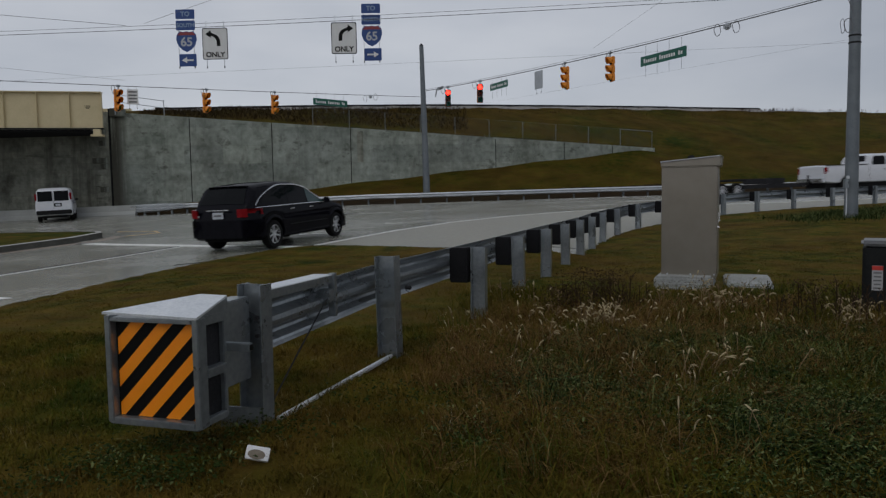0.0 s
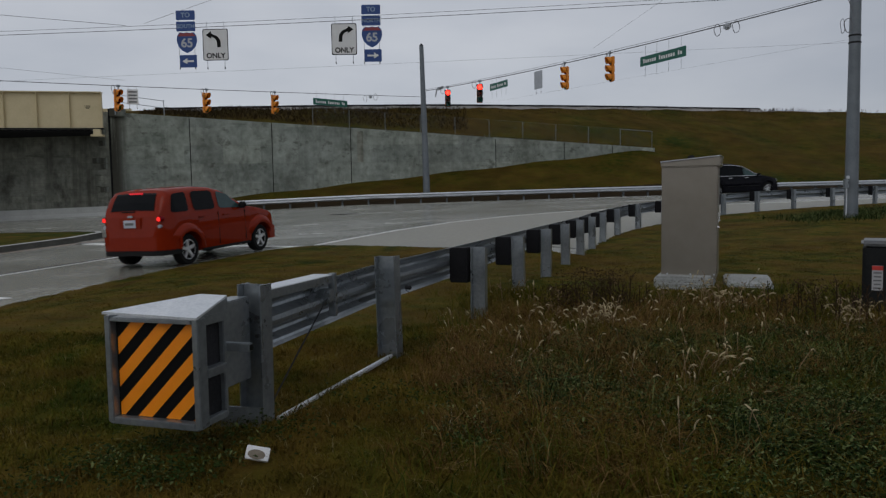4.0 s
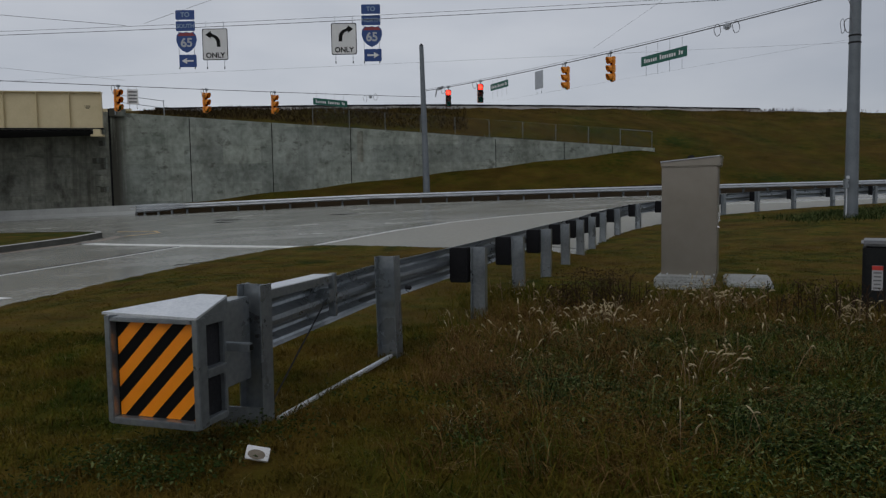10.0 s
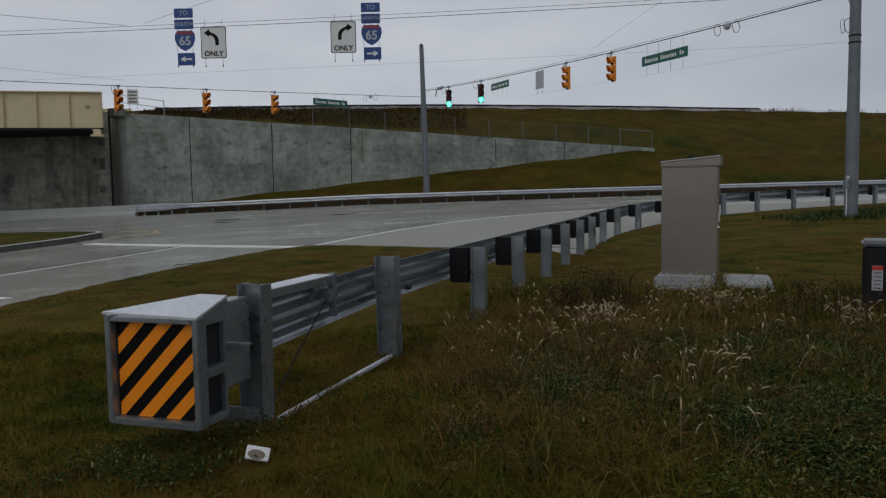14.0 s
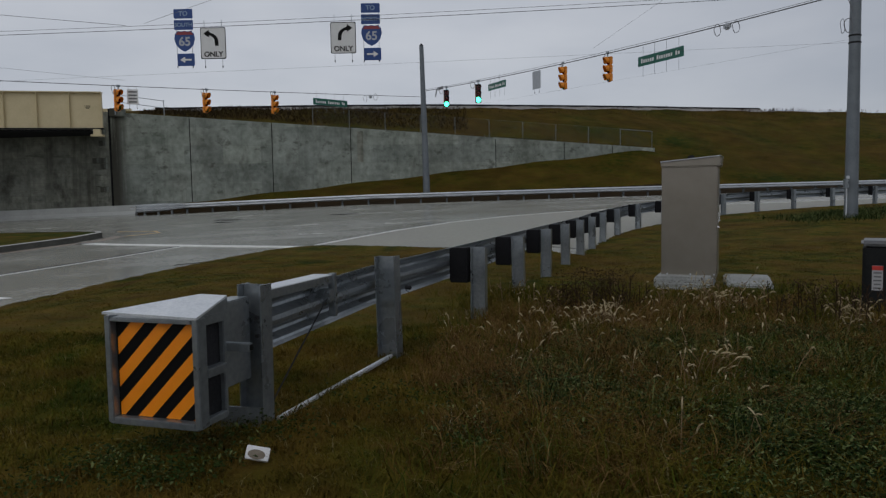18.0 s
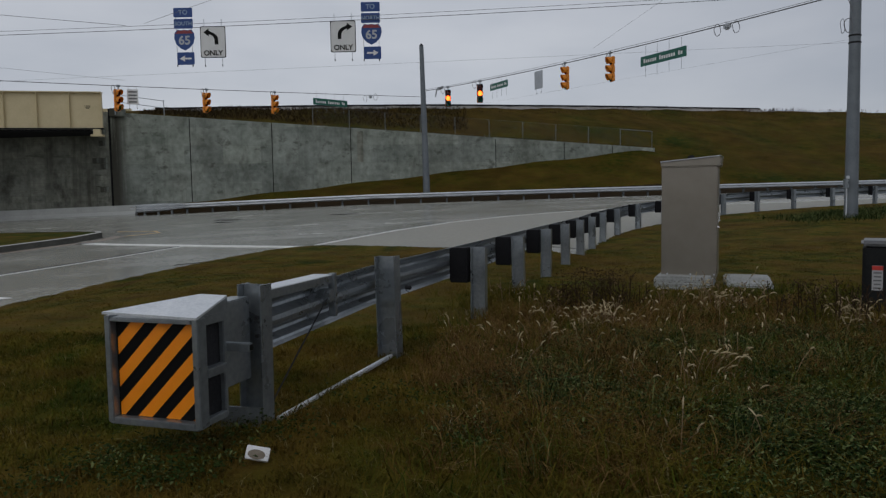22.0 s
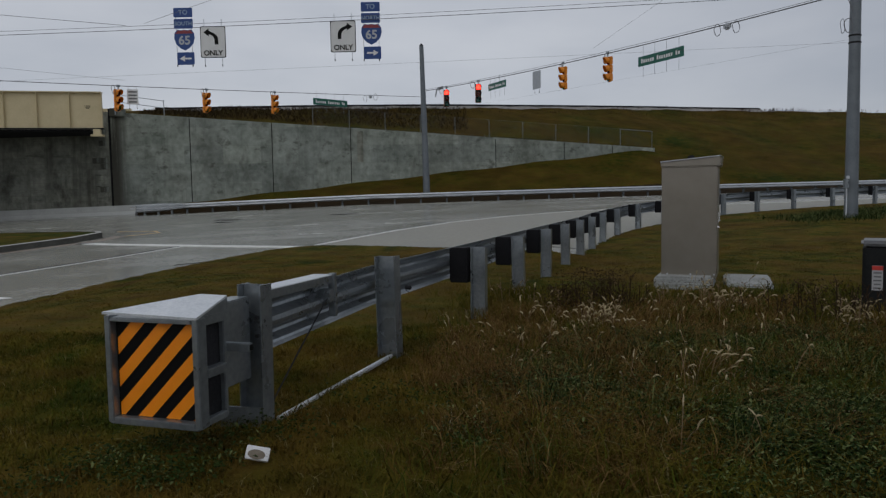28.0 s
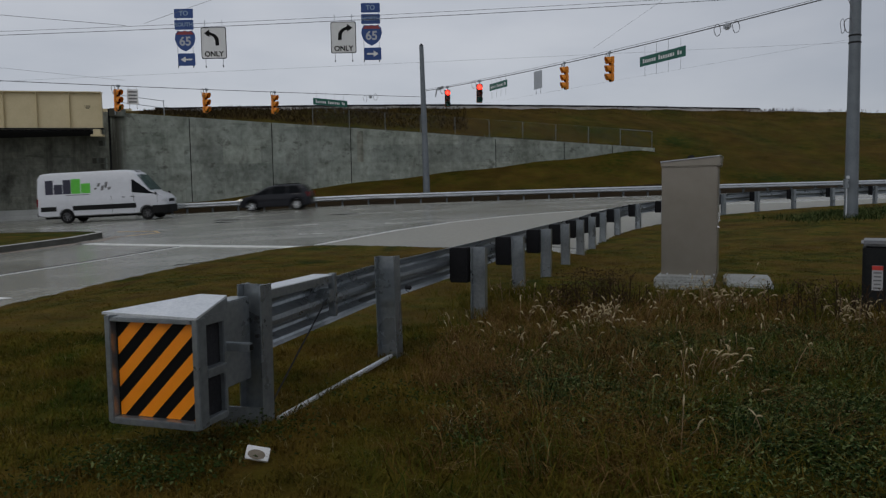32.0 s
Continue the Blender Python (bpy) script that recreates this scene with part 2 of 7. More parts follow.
ROAD = road_mat("wet_concrete_road", (0.21, 0.21, 0.18), (0.34, 0.338, 0.294), 0.25, 0.1)
JOINT = mat("joint_sealant", (0.022, 0.022, 0.022), rough=0.9, spec=0.1)
WHITEP = mat("worn_white_paint", (0.58, 0.58, 0.55), (0.84, 0.84, 0.81), rough=0.55, scale=3.0, fine=30.0)
YELLOWP = mat("worn_yellow_paint", (0.36, 0.26, 0.14), (0.5, 0.33, 0.14), rough=0.6, scale=5.0)
KERBFACE = mat("dark_kerb_face", (0.06, 0.06, 0.052), (0.13, 0.128, 0.112), rough=0.85, scale=1.2, fine=14, spec=0.15)
DIRT = mat("gutter_dirt", (0.15, 0.115, 0.085), (0.25, 0.21, 0.165), rough=0.6, scale=1.5, fine=14)
KERB = mat("kerb_concrete", (0.30, 0.295, 0.27), (0.5, 0.49, 0.46), rough=0.8, scale=1.5, fine=25)
WALL = concrete_wall_mat("retaining_concrete", (0.168, 0.19, 0.162), (0.36, 0.388, 0.343), (0.05, 0.047, 0.036),
                         [((1.7, 1.7, 0.13), 1.0, 0.52, 0.8, 0.6), ((1, 1, 0.8), 0.42, 0.52, 0.68, 0.52), ((0.35, 0.35, 2.4), 1.0, 0.57, 0.74, 0.5), ((0.9, 0.9, 1.2), 1.4, 0.55, 0.68, 0.7), ((1, 1, 0.55), 0.9, 0.54, 0.7, 0.55)], (2.45, 1.22), (-20.3, -21.3))
# stained concrete, its grey also lowered for the shade below the bridge
ABUT = concrete_wall_mat("abutment_concrete", (0.125, 0.128, 0.106), (0.3, 0.305, 0.256), (0.027, 0.026, 0.018),
                         [((1.0, 1.0, 0.06), 1.0, 0.46, 0.72, 0.85), ((1, 1, 0.8), 0.5, 0.53, 0.68, 0.7), ((0.3, 0.3, 2.6), 1.0, 0.58, 0.7, 0.5), ((2.6, 2.6, 0.25), 1.0, 0.56, 0.75, 0.4)], (1.2, 0.42))
BARRIER = mat("barrier_concrete", (0.28, 0.288, 0.275), (0.40, 0.41, 0.39), rough=0.8, scale=0.8, fine=20)
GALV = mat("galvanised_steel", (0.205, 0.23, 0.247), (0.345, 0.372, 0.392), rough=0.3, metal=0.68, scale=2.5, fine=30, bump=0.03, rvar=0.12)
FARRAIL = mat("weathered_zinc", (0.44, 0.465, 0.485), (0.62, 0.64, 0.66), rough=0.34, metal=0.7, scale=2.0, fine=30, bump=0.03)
# paler copy of the zinc: on top plates its colour carries the sky's light
GALVTOP = mat("pale_skylit_zinc", (0.52, 0.55, 0.58), (0.72, 0.74, 0.76), rough=0.38, metal=0.35, scale=9.0, fine=60, bump=0.08)
BLOCK = mat("black_plastic_blockout", (0.006, 0.006, 0.007), (0.014, 0.014, 0.016), rough=0.7, fine=50, spec=0.15)
ORANGE = mat("orange_sheeting", (0.88, 0.25, 0.005), (0.94, 0.29, 0.008), rough=0.4, scale=20, fine=200, bump=0.02)
BLACKP = mat("black_sheeting", (0.006, 0.006, 0.006), rough=0.5, bump=0.02, spec=0.08)
CREAM = mat("cream_girder_paint", (0.52, 0.43, 0.25), (0.62, 0.52, 0.32), rough=0.55, scale=1.2, fine=20, bump=0.05)
DARKSTEEL = mat("dark_steel", (0.014, 0.014, 0.015), (0.035, 0.035, 0.038), rough=0.8, spec=0.1)
BALLAST = mat("rail_ballast", (0.2, 0.19, 0.18), (0.38, 0.36, 0.34), rough=0.9, scale=3, fine=40, bump=0.6)
CABINET = mat("brushed_aluminium", (0.25, 0.224, 0.186), (0.30, 0.272, 0.23), rough=0.36, metal=0.85, scale=0.8, fine=5, bump=0, rvar=0.06)
PAD = mat("pad_concrete", (0.2, 0.205, 0.195), (0.38, 0.39, 0.37), rough=0.8, scale=4, fine=40)
DARKBOX = mat("dark_green_plastic", (0.008, 0.009, 0.009), (0.017, 0.018, 0.018), rough=0.6, fine=50, spec=0.15)
GREYLID = mat("grey_lid", (0.1, 0.105, 0.11), (0.2, 0.205, 0.21), rough=0.45)
RED = mat("red_label", (0.45, 0.03, 0.02), rough=0.5)
LABEL = mat("white_label", (0.32, 0.32, 0.32), (0.45, 0.45, 0.45), rough=0.5)
PRINT = mat("grey_print", (0.12, 0.12, 0.12), rough=0.6)
SIGY = mat("signal_yellow", (0.7, 0.22, 0.012), (0.8, 0.27, 0.018), rough=0.45, fine=40, bump=0.03)
SIGB = mat("signal_black", (0.007, 0.007, 0.007), rough=0.6, spec=0.1)
BLUE = mat("sign_blue", (0.012, 0.05, 0.20), (0.018, 0.065, 0.25), rough=0.45, bump=0.02)
SHRED = mat("shield_red", (0.22, 0.03, 0.035), rough=0.45, bump=0.02)
SWHITE = mat("sign_white", (0.66, 0.66, 0.65), (0.75, 0.75, 0.74), rough=0.45, bump=0.02)
SFADE = mat("faded_sign_lettering", (0.2, 0.29, 0.42), (0.27, 0.36, 0.48), rough=0.45, bump=0.02)
SBACK = mat("sign_aluminium", (0.36, 0.38, 0.4), (0.45, 0.47, 0.5), rough=0.45, metal=0.4, bump=0.03)
SGREEN = mat("sign_green", (0.0, 0.095, 0.062), (0.003, 0.115, 0.076), rough=0.45, bump=0.02)
WIRE = mat("steel_wire", (0.11, 0.11, 0.115), (0.18, 0.18, 0.19), rough=0.6, metal=0.3, bump=0)
POLE = mat("galvanised_pole", (0.105, 0.12, 0.132), (0.175, 0.195, 0.21), rough=0.5, metal=0.3, scale=2.5, fine=40, bump=0.05)
RUST = island_mat("rusty_dry_grass", ((0.066, 0.034, 0.01), (0.14, 0.078, 0.024), (0.21, 0.14, 0.052)))
# the pale third tone paints glints of light on a few leaves
LEAFY = island_mat("leafy_ground_cover", ((0.008, 0.018, 0.004), (0.02, 0.038, 0.008), (0.15, 0.17, 0.065)))
PALE = island_mat("pale_straw", ((0.22, 0.165, 0.085), (0.42, 0.34, 0.21), (0.62, 0.55, 0.41)))
STRAW = mat("straw_seed_head", (0.2, 0.15, 0.075), (0.5, 0.41, 0.24), rough=0.8, scale=3, fine=40)
STEM = mat("dry_stem", (0.13, 0.08, 0.04), (0.26, 0.18, 0.09), rough=0.8, scale=3)
WEED = mat("dark_weed", (0.022, 0.014, 0.009), (0.06, 0.036, 0.02), rough=0.9, scale=3, spec=0.1)
LEAF = mat("broad_leaf", (0.014, 0.027, 0.005), (0.034, 0.054, 0.011), rough=0.75, scale=5, spec=0.06)
TYRE = mat("tyre_rubber", (0.01, 0.01, 0.01), (0.016, 0.016, 0.016), rough=0.85, world_space=False, spec=0.1)
RIM = mat("alloy_rim", (0.62, 0.63, 0.65), (0.78, 0.79, 0.8), rough=0.32, metal=0.6, world_space=False, bump=0)
STEELRIM = mat("steel_rim", (0.10, 0.10, 0.105), (0.18, 0.18, 0.185), rough=0.5, metal=0.5, world_space=False, bump=0)
GLASS = mat("tinted_glass", (0.003, 0.004, 0.005), (0.005, 0.006, 0.007), rough=0.06, spec=0.08, rvar=0.03, world_space=False, bump=0)
SIDEGLASS = mat("clear_side_glass", (0.03, 0.06, 0.06), (0.045, 0.08, 0.078), rough=0.06, spec=0.3, rvar=0.03, world_space=False, bump=0)
TRIM = mat("black_trim", (0.012, 0.012, 0.012), (0.014, 0.014, 0.014), rough=0.7, world_space=False, spec=0.15)
CHROME = mat("chrome_trim", (0.6, 0.61, 0.63), rough=0.18, metal=1.0, world_space=False, bump=0)
TAIL = mat("tail_lens", (0.15, 0.004, 0.007), (0.24, 0.008, 0.012), rough=0.2, spec=0.12, world_space=False, bump=0)
TAILON = glow_mat("lit_tail_lens", (0.9, 0.02, 0.015), 1.1)
BRAKEON = glow_mat("dim_brake_lens", (0.7, 0.02, 0.03), 0.4)
HEAD = mat("headlamp_glass", (0.5, 0.52, 0.54), (0.65, 0.67, 0.69), rough=0.15, world_space=False, bump=0)
HEADON = glow_mat("lit_headlamp", (1.0, 0.95, 0.85), 0.8)
PLATE = mat("number_plate", (0.42, 0.45, 0.5), (0.55, 0.57, 0.6), rough=0.5, world_space=False)
REDPAINT = mat("red_car_paint", (0.195, 0.016, 0.004), (0.225, 0.02, 0.005), rough=0.35, coat=0.36, spec=0.0, world_space=False, bump=0)
BLACKPAINT = mat("black_car_paint", (0.002, 0.002, 0.004), (0.004, 0.004, 0.007), rough=0.3, coat=0.24, spec=0.0, world_space=False, bump=0.01)
GREYPAINT = mat("dark_grey_car_paint", (0.014, 0.015, 0.019), (0.02, 0.021, 0.026), rough=0.35, coat=0.35, spec=0.05, world_space=False, bump=0)
WHITEPAINT = mat("white_car_paint", (0.56, 0.57, 0.60), (0.64, 0.65, 0.68), rough=0.35, coat=0.4, world_space=False, bump=0.01)
PURPLE = mat("dark_violet_print", (0.012, 0.012, 0.03), rough=0.4, world_space=False)
GREENL = mat("green_print", (0.08, 0.42, 0.03), rough=0.4, world_space=False)
NAVY = mat("navy_print", (0.03, 0.04, 0.08), rough=0.4, world_space=False)
LAMP = glow_mat("signal_lamp", (1.0, 0.98, 0.9), 9.0)
REFL = mat("reflector_bowl", (0.02, 0.02, 0.02), rough=0.4)
LENS_R, LENS_A, LENS_G = lens_mat("red_lens", (0.97, 0.13, 0.10)), lens_mat("amber_lens", (0.97, 0.28, 0.1)), lens_mat("green_lens", (0.2, 0.97, 0.78))


# ---- mesh helpers ----
def obj(name, bm, material, smooth=False):
    me = bpy.data.meshes.new(name)
    bmesh.ops.recalc_face_normals(bm, faces=bm.faces)
    if smooth:
        for f in bm.faces:
            f.smooth = True
    bm.to_mesh(me)
    bm.free()
    if smooth:
        me.set_sharp_from_angle(angle=radians(42))
    me.materials.append(material)
    return new(name, me)


def part(name, bm, material, parent, label="", smooth=False):
    """One mesh object under a thing or a part."""
    ob = obj(name, bm, material, smooth)
    ob.parent = parent
    if label:
        ob["label"] = label
    return ob


def thing(name, m, label, category, group=""):
    ob = new(name)
    ob.empty_display_size = 0.2
    ob.matrix_world = m
    return tagged(ob, label, category, group)


def setting(name, bm, material, smooth=False):
    return tagged(obj(name, bm, material, smooth), kind="structure")


def box(bm, c, s, m=None, bevel=0.0):
    """A box of size s round c, its edges eased by bevel."""
    r = bmesh.ops.create_cube(bm, size=1.0, matrix=(m or Matrix()) @ Matrix.LocRotScale(c, None, s))
    if bevel:
        es = {e for v in r["verts"] for e in v.link_edges}
        bmesh.ops.bevel(bm, geom=list(es), offset=bevel, segments=2, affect="EDGES")
    return bm


def cyl(bm, p, q, r, r2=None, seg=12):
    """A rod from p to q."""
    p, q = Vector(p), Vector(q)
    d = q - p
    m = Matrix.Translation((p + q) / 2) @ d.to_track_quat("Z", "Y").to_matrix().to_4x4()
    bmesh.ops.create_cone(bm, cap_ends=True, segments=seg, radius1=r, radius2=r if r2 is None else r2, depth=d.length, matrix=m)
    return bm


def tube(bm, pts, r, seg=6):
    """A round bar along a line of points."""
    rings = []
    for i, p in enumerate(pts):
        p = Vector(p)
        d = (Vector(pts[min(i + 1, len(pts) - 1)]) - Vector(pts[max(i - 1, 0)])).normalized()
        side = d.orthogonal().normalized() if abs(d.z) > 0.95 else d.cross(Vector((0, 0, 1))).normalized()
        up = side.cross(d)
        rings.append([bm.verts.new(p + r * (math.cos(a) * side + math.sin(a) * up)) for a in (2 * math.pi * k / seg for k in range(seg))])
    for a, b in zip(rings, rings[1:]):
        for k in range(seg):
            bm.faces.new((a[k], a[(k + 1) % seg], b[(k + 1) % seg], b[k]))
    for ring in (rings[0], rings[-1]):
        bm.faces.new(ring)
    return bm


def extrude(bm, outline, depth, m=None):
    """A plate: the outline in x and z, pushed along y by depth."""
    m = m or Matrix()
    a = [bm.verts.new(m @ Vector((x, 0, z))) for x, z in outline]
    b = [bm.verts.new(m @ Vector((x, depth, z))) for x, z in outline]
    bm.faces.new(a)
    bm.faces.new(b[::-1])
    for i in range(len(a)):
        j = (i + 1) % len(a)
        bm.faces.new((a[i], b[i], b[j], a[j]))
    return bm


def sheet(name, xs, ys, height, material):
    """A sheet of ground over a net of x and y."""
    X, Y = np.meshgrid(xs, ys)
    Z = height(X, Y)
    co = np.stack([X, Y, Z], -1).reshape(-1, 3)
    nx, ny = len(xs), len(ys)
    i = (np.arange(ny - 1)[:, None] * nx + np.arange(nx - 1)).ravel()
    faces = np.stack([i, i + 1, i + nx + 1, i + nx], -1)
    me = bpy.data.meshes.new(name)
    me.from_pydata(co.tolist(), [], faces.tolist())
    me.polygons.foreach_set("use_smooth", [True] * len(faces))
    me.materials.append(material)
    return new(name, me)


def sag(p, q, drop, n=14):
    """Points of a wire that hangs from p to q."""
    p, q = Vector(p), Vector(q)
    return [p.lerp(q, k / n) - Vector((0, 0, 4 * drop * (k / n) * (1 - k / n))) for k in range(n + 1)]


def words(text, size, m, material, parent, name="lettering"):
    """Raised lettering in the built-in font, middle at the origin of m, in its x and z."""
    cu = bpy.data.curves.new(name, "FONT")
    cu.body, cu.size, cu.align_x, cu.align_y, cu.extrude, cu.offset = text, size, "CENTER", "CENTER", 0.003, size * 0.025
    tmp = bpy.data.objects.new(name, cu)
    scene.collection.objects.link(tmp)
    bpy.context.view_layer.update()
    me = bpy.data.meshes.new_from_object(tmp.evaluated_get(bpy.context.evaluated_depsgraph_get()))
    bpy.data.objects.remove(tmp)
    me.transform(m @ pose(0, 0, 0, 90, 0, 0))
    me.materials.clear()
    me.materials.append(material)
    ob = new(name, me)
    ob.parent = parent
    return ob


# ---- the plan: road surface, grass, bank ----
def smooth(a, b, v):
    t = np.clip((v - a) / (b - a), 0, 1)
    return t * t * (3 - 2 * t)


HEADING = 18.2
E = Vector((math.sin(radians(HEADING)), math.cos(radians(HEADING)), 0))
N = Vector((E.y, -E.x, 0))


def post_line():
    """Places and headings of the guardrail posts: straight beside the verge, then turning with the ramp."""
    turns = [18.4] * 5 + [19.5, 24.2, 31.7, 39.3, 45.2, 51.2, 57.8, 64.5, 70.5, 77.5, 83, 87, 90, 92, 92, 92, 92]
    p, out = Vector((0.36, 7.5, 0)), []
    for h in turns:
        out.append((p.copy(), h))
        a = radians(h)
        p = p + 1.905 * Vector((math.sin(a), math.cos(a), 0))
    return out


POSTS = post_line()


def road_z(x, y):
    """Height of the pavement: it falls towards the underpass, flattens on the ramp and dips along the guardrail."""
    x, y = np.asarray(x, float), np.asarray(y, float)
    z = -0.378 + 0.0324 * x + 0.0286 * y - 0.0009 * np.maximum(0, x + 5) * np.maximum(0, y - 25)
    d = np.full(x.shape, 1e9)
    for (p, _), (q, _) in zip(POSTS[2:], POSTS[3:]):
        ex, ey = q.x - p.x, q.y - p.y
        t = np.clip(((x - p.x) * ex + (y - p.y) * ey) / (ex * ex + ey * ey), 0, 1)
        d = np.minimum(d, np.hypot(x - p.x - t * ex, y - p.y - t * ey))
    return z - 0.25 * smooth(1.5, 4.0, x) * (1 - smooth(0.0, 6.0, d))


road_edge = [(-9.2, -40), (-8.2, 4), (-6.62, 10.8), (-6.0, 13.2), (-5.5, 14.8), (-4.9, 16.5), (-4.25, 17.9), (-3.7, 18.4), (-3.0, 18.45), (-2.0, 17.95), (-0.85, 17.1), (0.1, 16.3), (1.3, 15.6)]
for p, h in POSTS[4:]:
    a = radians(h)
    road_edge.append((p.x - 0.06 * math.cos(a), p.y + 0.06 * math.sin(a)))
road_edge += [(90, 27), (90, 52.3), (40, 49.9), (28, 49.3), (20, 48.8), (10, 47.6), (-1.2, 46.3), (-10.8, 46.1), (-18.6, 46.6), (-19.9, 46.9), (-24.3, 47.6), (-29.3, 48.5), (-70, 55), (-70, -40)]


def inside(x, y, poly):
    """Signed distance to the polygon: positive inside."""
    x, y = np.asarray(x, float), np.asarray(y, float)
    d, odd = np.full(x.shape, 1e9), np.zeros(x.shape, bool)
    for (ax, ay), (bx, by) in zip(poly, poly[1:] + poly[:1]):
        ex, ey = bx - ax, by - ay
        t = np.clip(((x - ax) * ex + (y - ay) * ey) / (ex * ex + ey * ey), 0, 1)
        d = np.minimum(d, np.hypot(x - ax - t * ex, y - ay - t * ey))
        cross = (ay > y) != (by > y)
        with np.errstate(divide="ignore", invalid="ignore"):
            odd ^= cross & (x < ax + (y - ay) * ex / (ey if ey else 1e-9))
    return np.where(odd, d, -d)


def far_rail_y(x):
    return np.interp(x, [-70, -29.3, -19.9, -10.8, -1.2, 10, 20, 28, 40, 90], [55.6, 49.1, 47.3, 46.8, 47.0, 48.3, 49.5, 50.0, 50.6, 53.0])


W0, W1 = Vector((-21.7, 48.6, 0)), Vector((15.9, 55.0, 0))


def wall_y(x):
    return W0.y + np.maximum(0, x - W0.x) * (W1.y - W0.y) / (W1.x - W0.x) + np.maximum(0, W0.x - x) * 0.103 + 0.12 * (np.asarray(x) < W0.x)


def wall_top(x):
    return np.interp(x, [-22, 15.9], [7.12, 4.55])


def wall_foot(x):
    return np.interp(x, [-40, -18, 15.9], [0.6, 1.0, 4.5])


def crest_z(x):
    return 7.75 + 0.0225 * np.clip(np.asarray(x, float) + 20, 0, 40)


def crest_y(x):
    return np.interp(x, [-70, -25, -10, 0, 10, 21.5, 43.6, 90], [53, 53.3, 55.9, 58.5, 62.3, 67, 72.3, 80])


def bumps(x, y):
    return 0.02 * np.sin(2.1 * x + 0.7 * y) * np.sin(1.7 * y - 0.4 * x) + 0.012 * np.sin(5.3 * x + 1.1) * np.sin(4.7 * y + 2.0)


def ground_z(x, y):
    x, y = np.asarray(x, float), np.asarray(y, float)
    R, d = road_z(x, y), inside(x, y, road_edge)
    out = np.maximum(0, -d)
    # near verge: level by the guardrail, falling to the pavement's edge
    k = smooth(11, 23, y)
    near = (1 - k) * 0.0 + k * (R - 0.06)
    near = (R + 0.03) + (near - R - 0.03) * smooth(0.0, 2.6, out) + bumps(x, y) * smooth(0, 1, out)
    # bank beyond the far guardrail
    fr, wy, cy = far_rail_y(x), wall_y(np.clip(x, -90, 15.9)), crest_y(x)
    edge = road_z(x, fr) - 0.05
    s1 = np.clip((y - fr - 0.4) / np.maximum(0.5, wy - fr - 0.4), 0, 1)
    front = edge + (wall_foot(x) - edge) * s1
    s2 = np.clip((y - wy) / (cy - wy), 0, 1)
    CR = crest_z(x)
    behind = wall_top(x) - 0.12 + (CR - wall_top(x) + 0.12) * s2
    left_bank = np.where(y < wy + 0.3, front, behind)
    s3 = np.clip((y - fr - 0.4) / (cy - fr - 0.4), 0, 1)
    right_bank = edge + (CR - edge) * s3 + 0.25 * np.sin(0.35 * x + 0.6) * np.sin(math.pi * s3)
    right_w = smooth(14.5, 18.5, x)
    bank = left_bank * (1 - right_w) + right_bank * right_w + 0.05 * np.sin(0.9 * x + 0.5 * y) * smooth(0, 3, y - fr)
    bank = np.where(y > cy + 9, CR - 5.5 * smooth(9, 30, y - cy), bank)
    z = np.where(y > 44, bank, near)
    z = np.where(d > 0, R - 0.10 - 0.15 * smooth(0, 0.4, d), z)
    return z


def steps(parts):
    out = []
    for a, b, n in parts:
        out += list(np.linspace(a, b, n, endpoint=False))
    return np.array(out + [parts[-1][1]])


tagged(sheet("ground", steps([(-1500, -80, 14), (-80, -30, 30), (-30, -10, 60), (-10, 8, 130), (8, 30, 90), (30, 90, 40), (90, 1500, 14)]),
             steps([(-900, -40, 8), (-40, 2, 16), (2, 22, 150), (22, 38, 60), (38, 48, 40), (48, 56, 80), (56, 82, 50), (82, 120, 14), (110, 2500, 14)]), ground_z, GRASS), kind="structure")
turf = bpy.data.objects["ground"].data
turf.materials.append(BANKG)
turf.materials.append(SOIL)
for f in turf.polygons:
    f.material_index = 1 if f.center.y > 42 else 0
    # strip along the far guardrail: bare soil with the rail's shade in its colour
    if -75 < f.center.x < 62 and -1.4 < f.center.y - float(far_rail_y(f.center.x)) < 1.7:
        f.material_index = 2

# the pavement lies as one slab under the verge's ragged edge
def pavement_z(x, y):
    d = inside(x, y, road_edge)
    return road_z(x, y) - 1.2 * smooth(0.25, 0.9, -d)


tagged(sheet("road", steps([(-72, -12, 20), (-12, 22, 120), (22, 92, 20)]), steps([(-42, 6, 8), (6, 32, 100), (32, 50, 40), (50, 56, 4)]), pavement_z, ROAD), kind="structure")

# ---- retaining wall, abutment, bridge, railway ----
def slab_wall(name, p, q, foot, tops, thick, material):
    """An upright slab from p to q with a sloping top."""
    p, q = Vector(p), Vector(q)
    d = (q - p).normalized()
    back = Vector((-d.y, d.x, 0)) * thick
    bm = bmesh.new()
    a = [(p.x, p.y, foot), (q.x, q.y, foot), (q.x, q.y, tops[1]), (p.x, p.y, tops[0])]
    lo = [bm.verts.new(v) for v in a]
    hi = [bm.verts.new(Vector(v) + back) for v in a]
    bm.faces.new(lo)
    bm.faces.new(hi[::-1])
    for i in range(4):
        bm.faces.new((lo[i], hi[i], hi[(i + 1) % 4], lo[(i + 1) % 4]))
    return obj(name, bm, material)


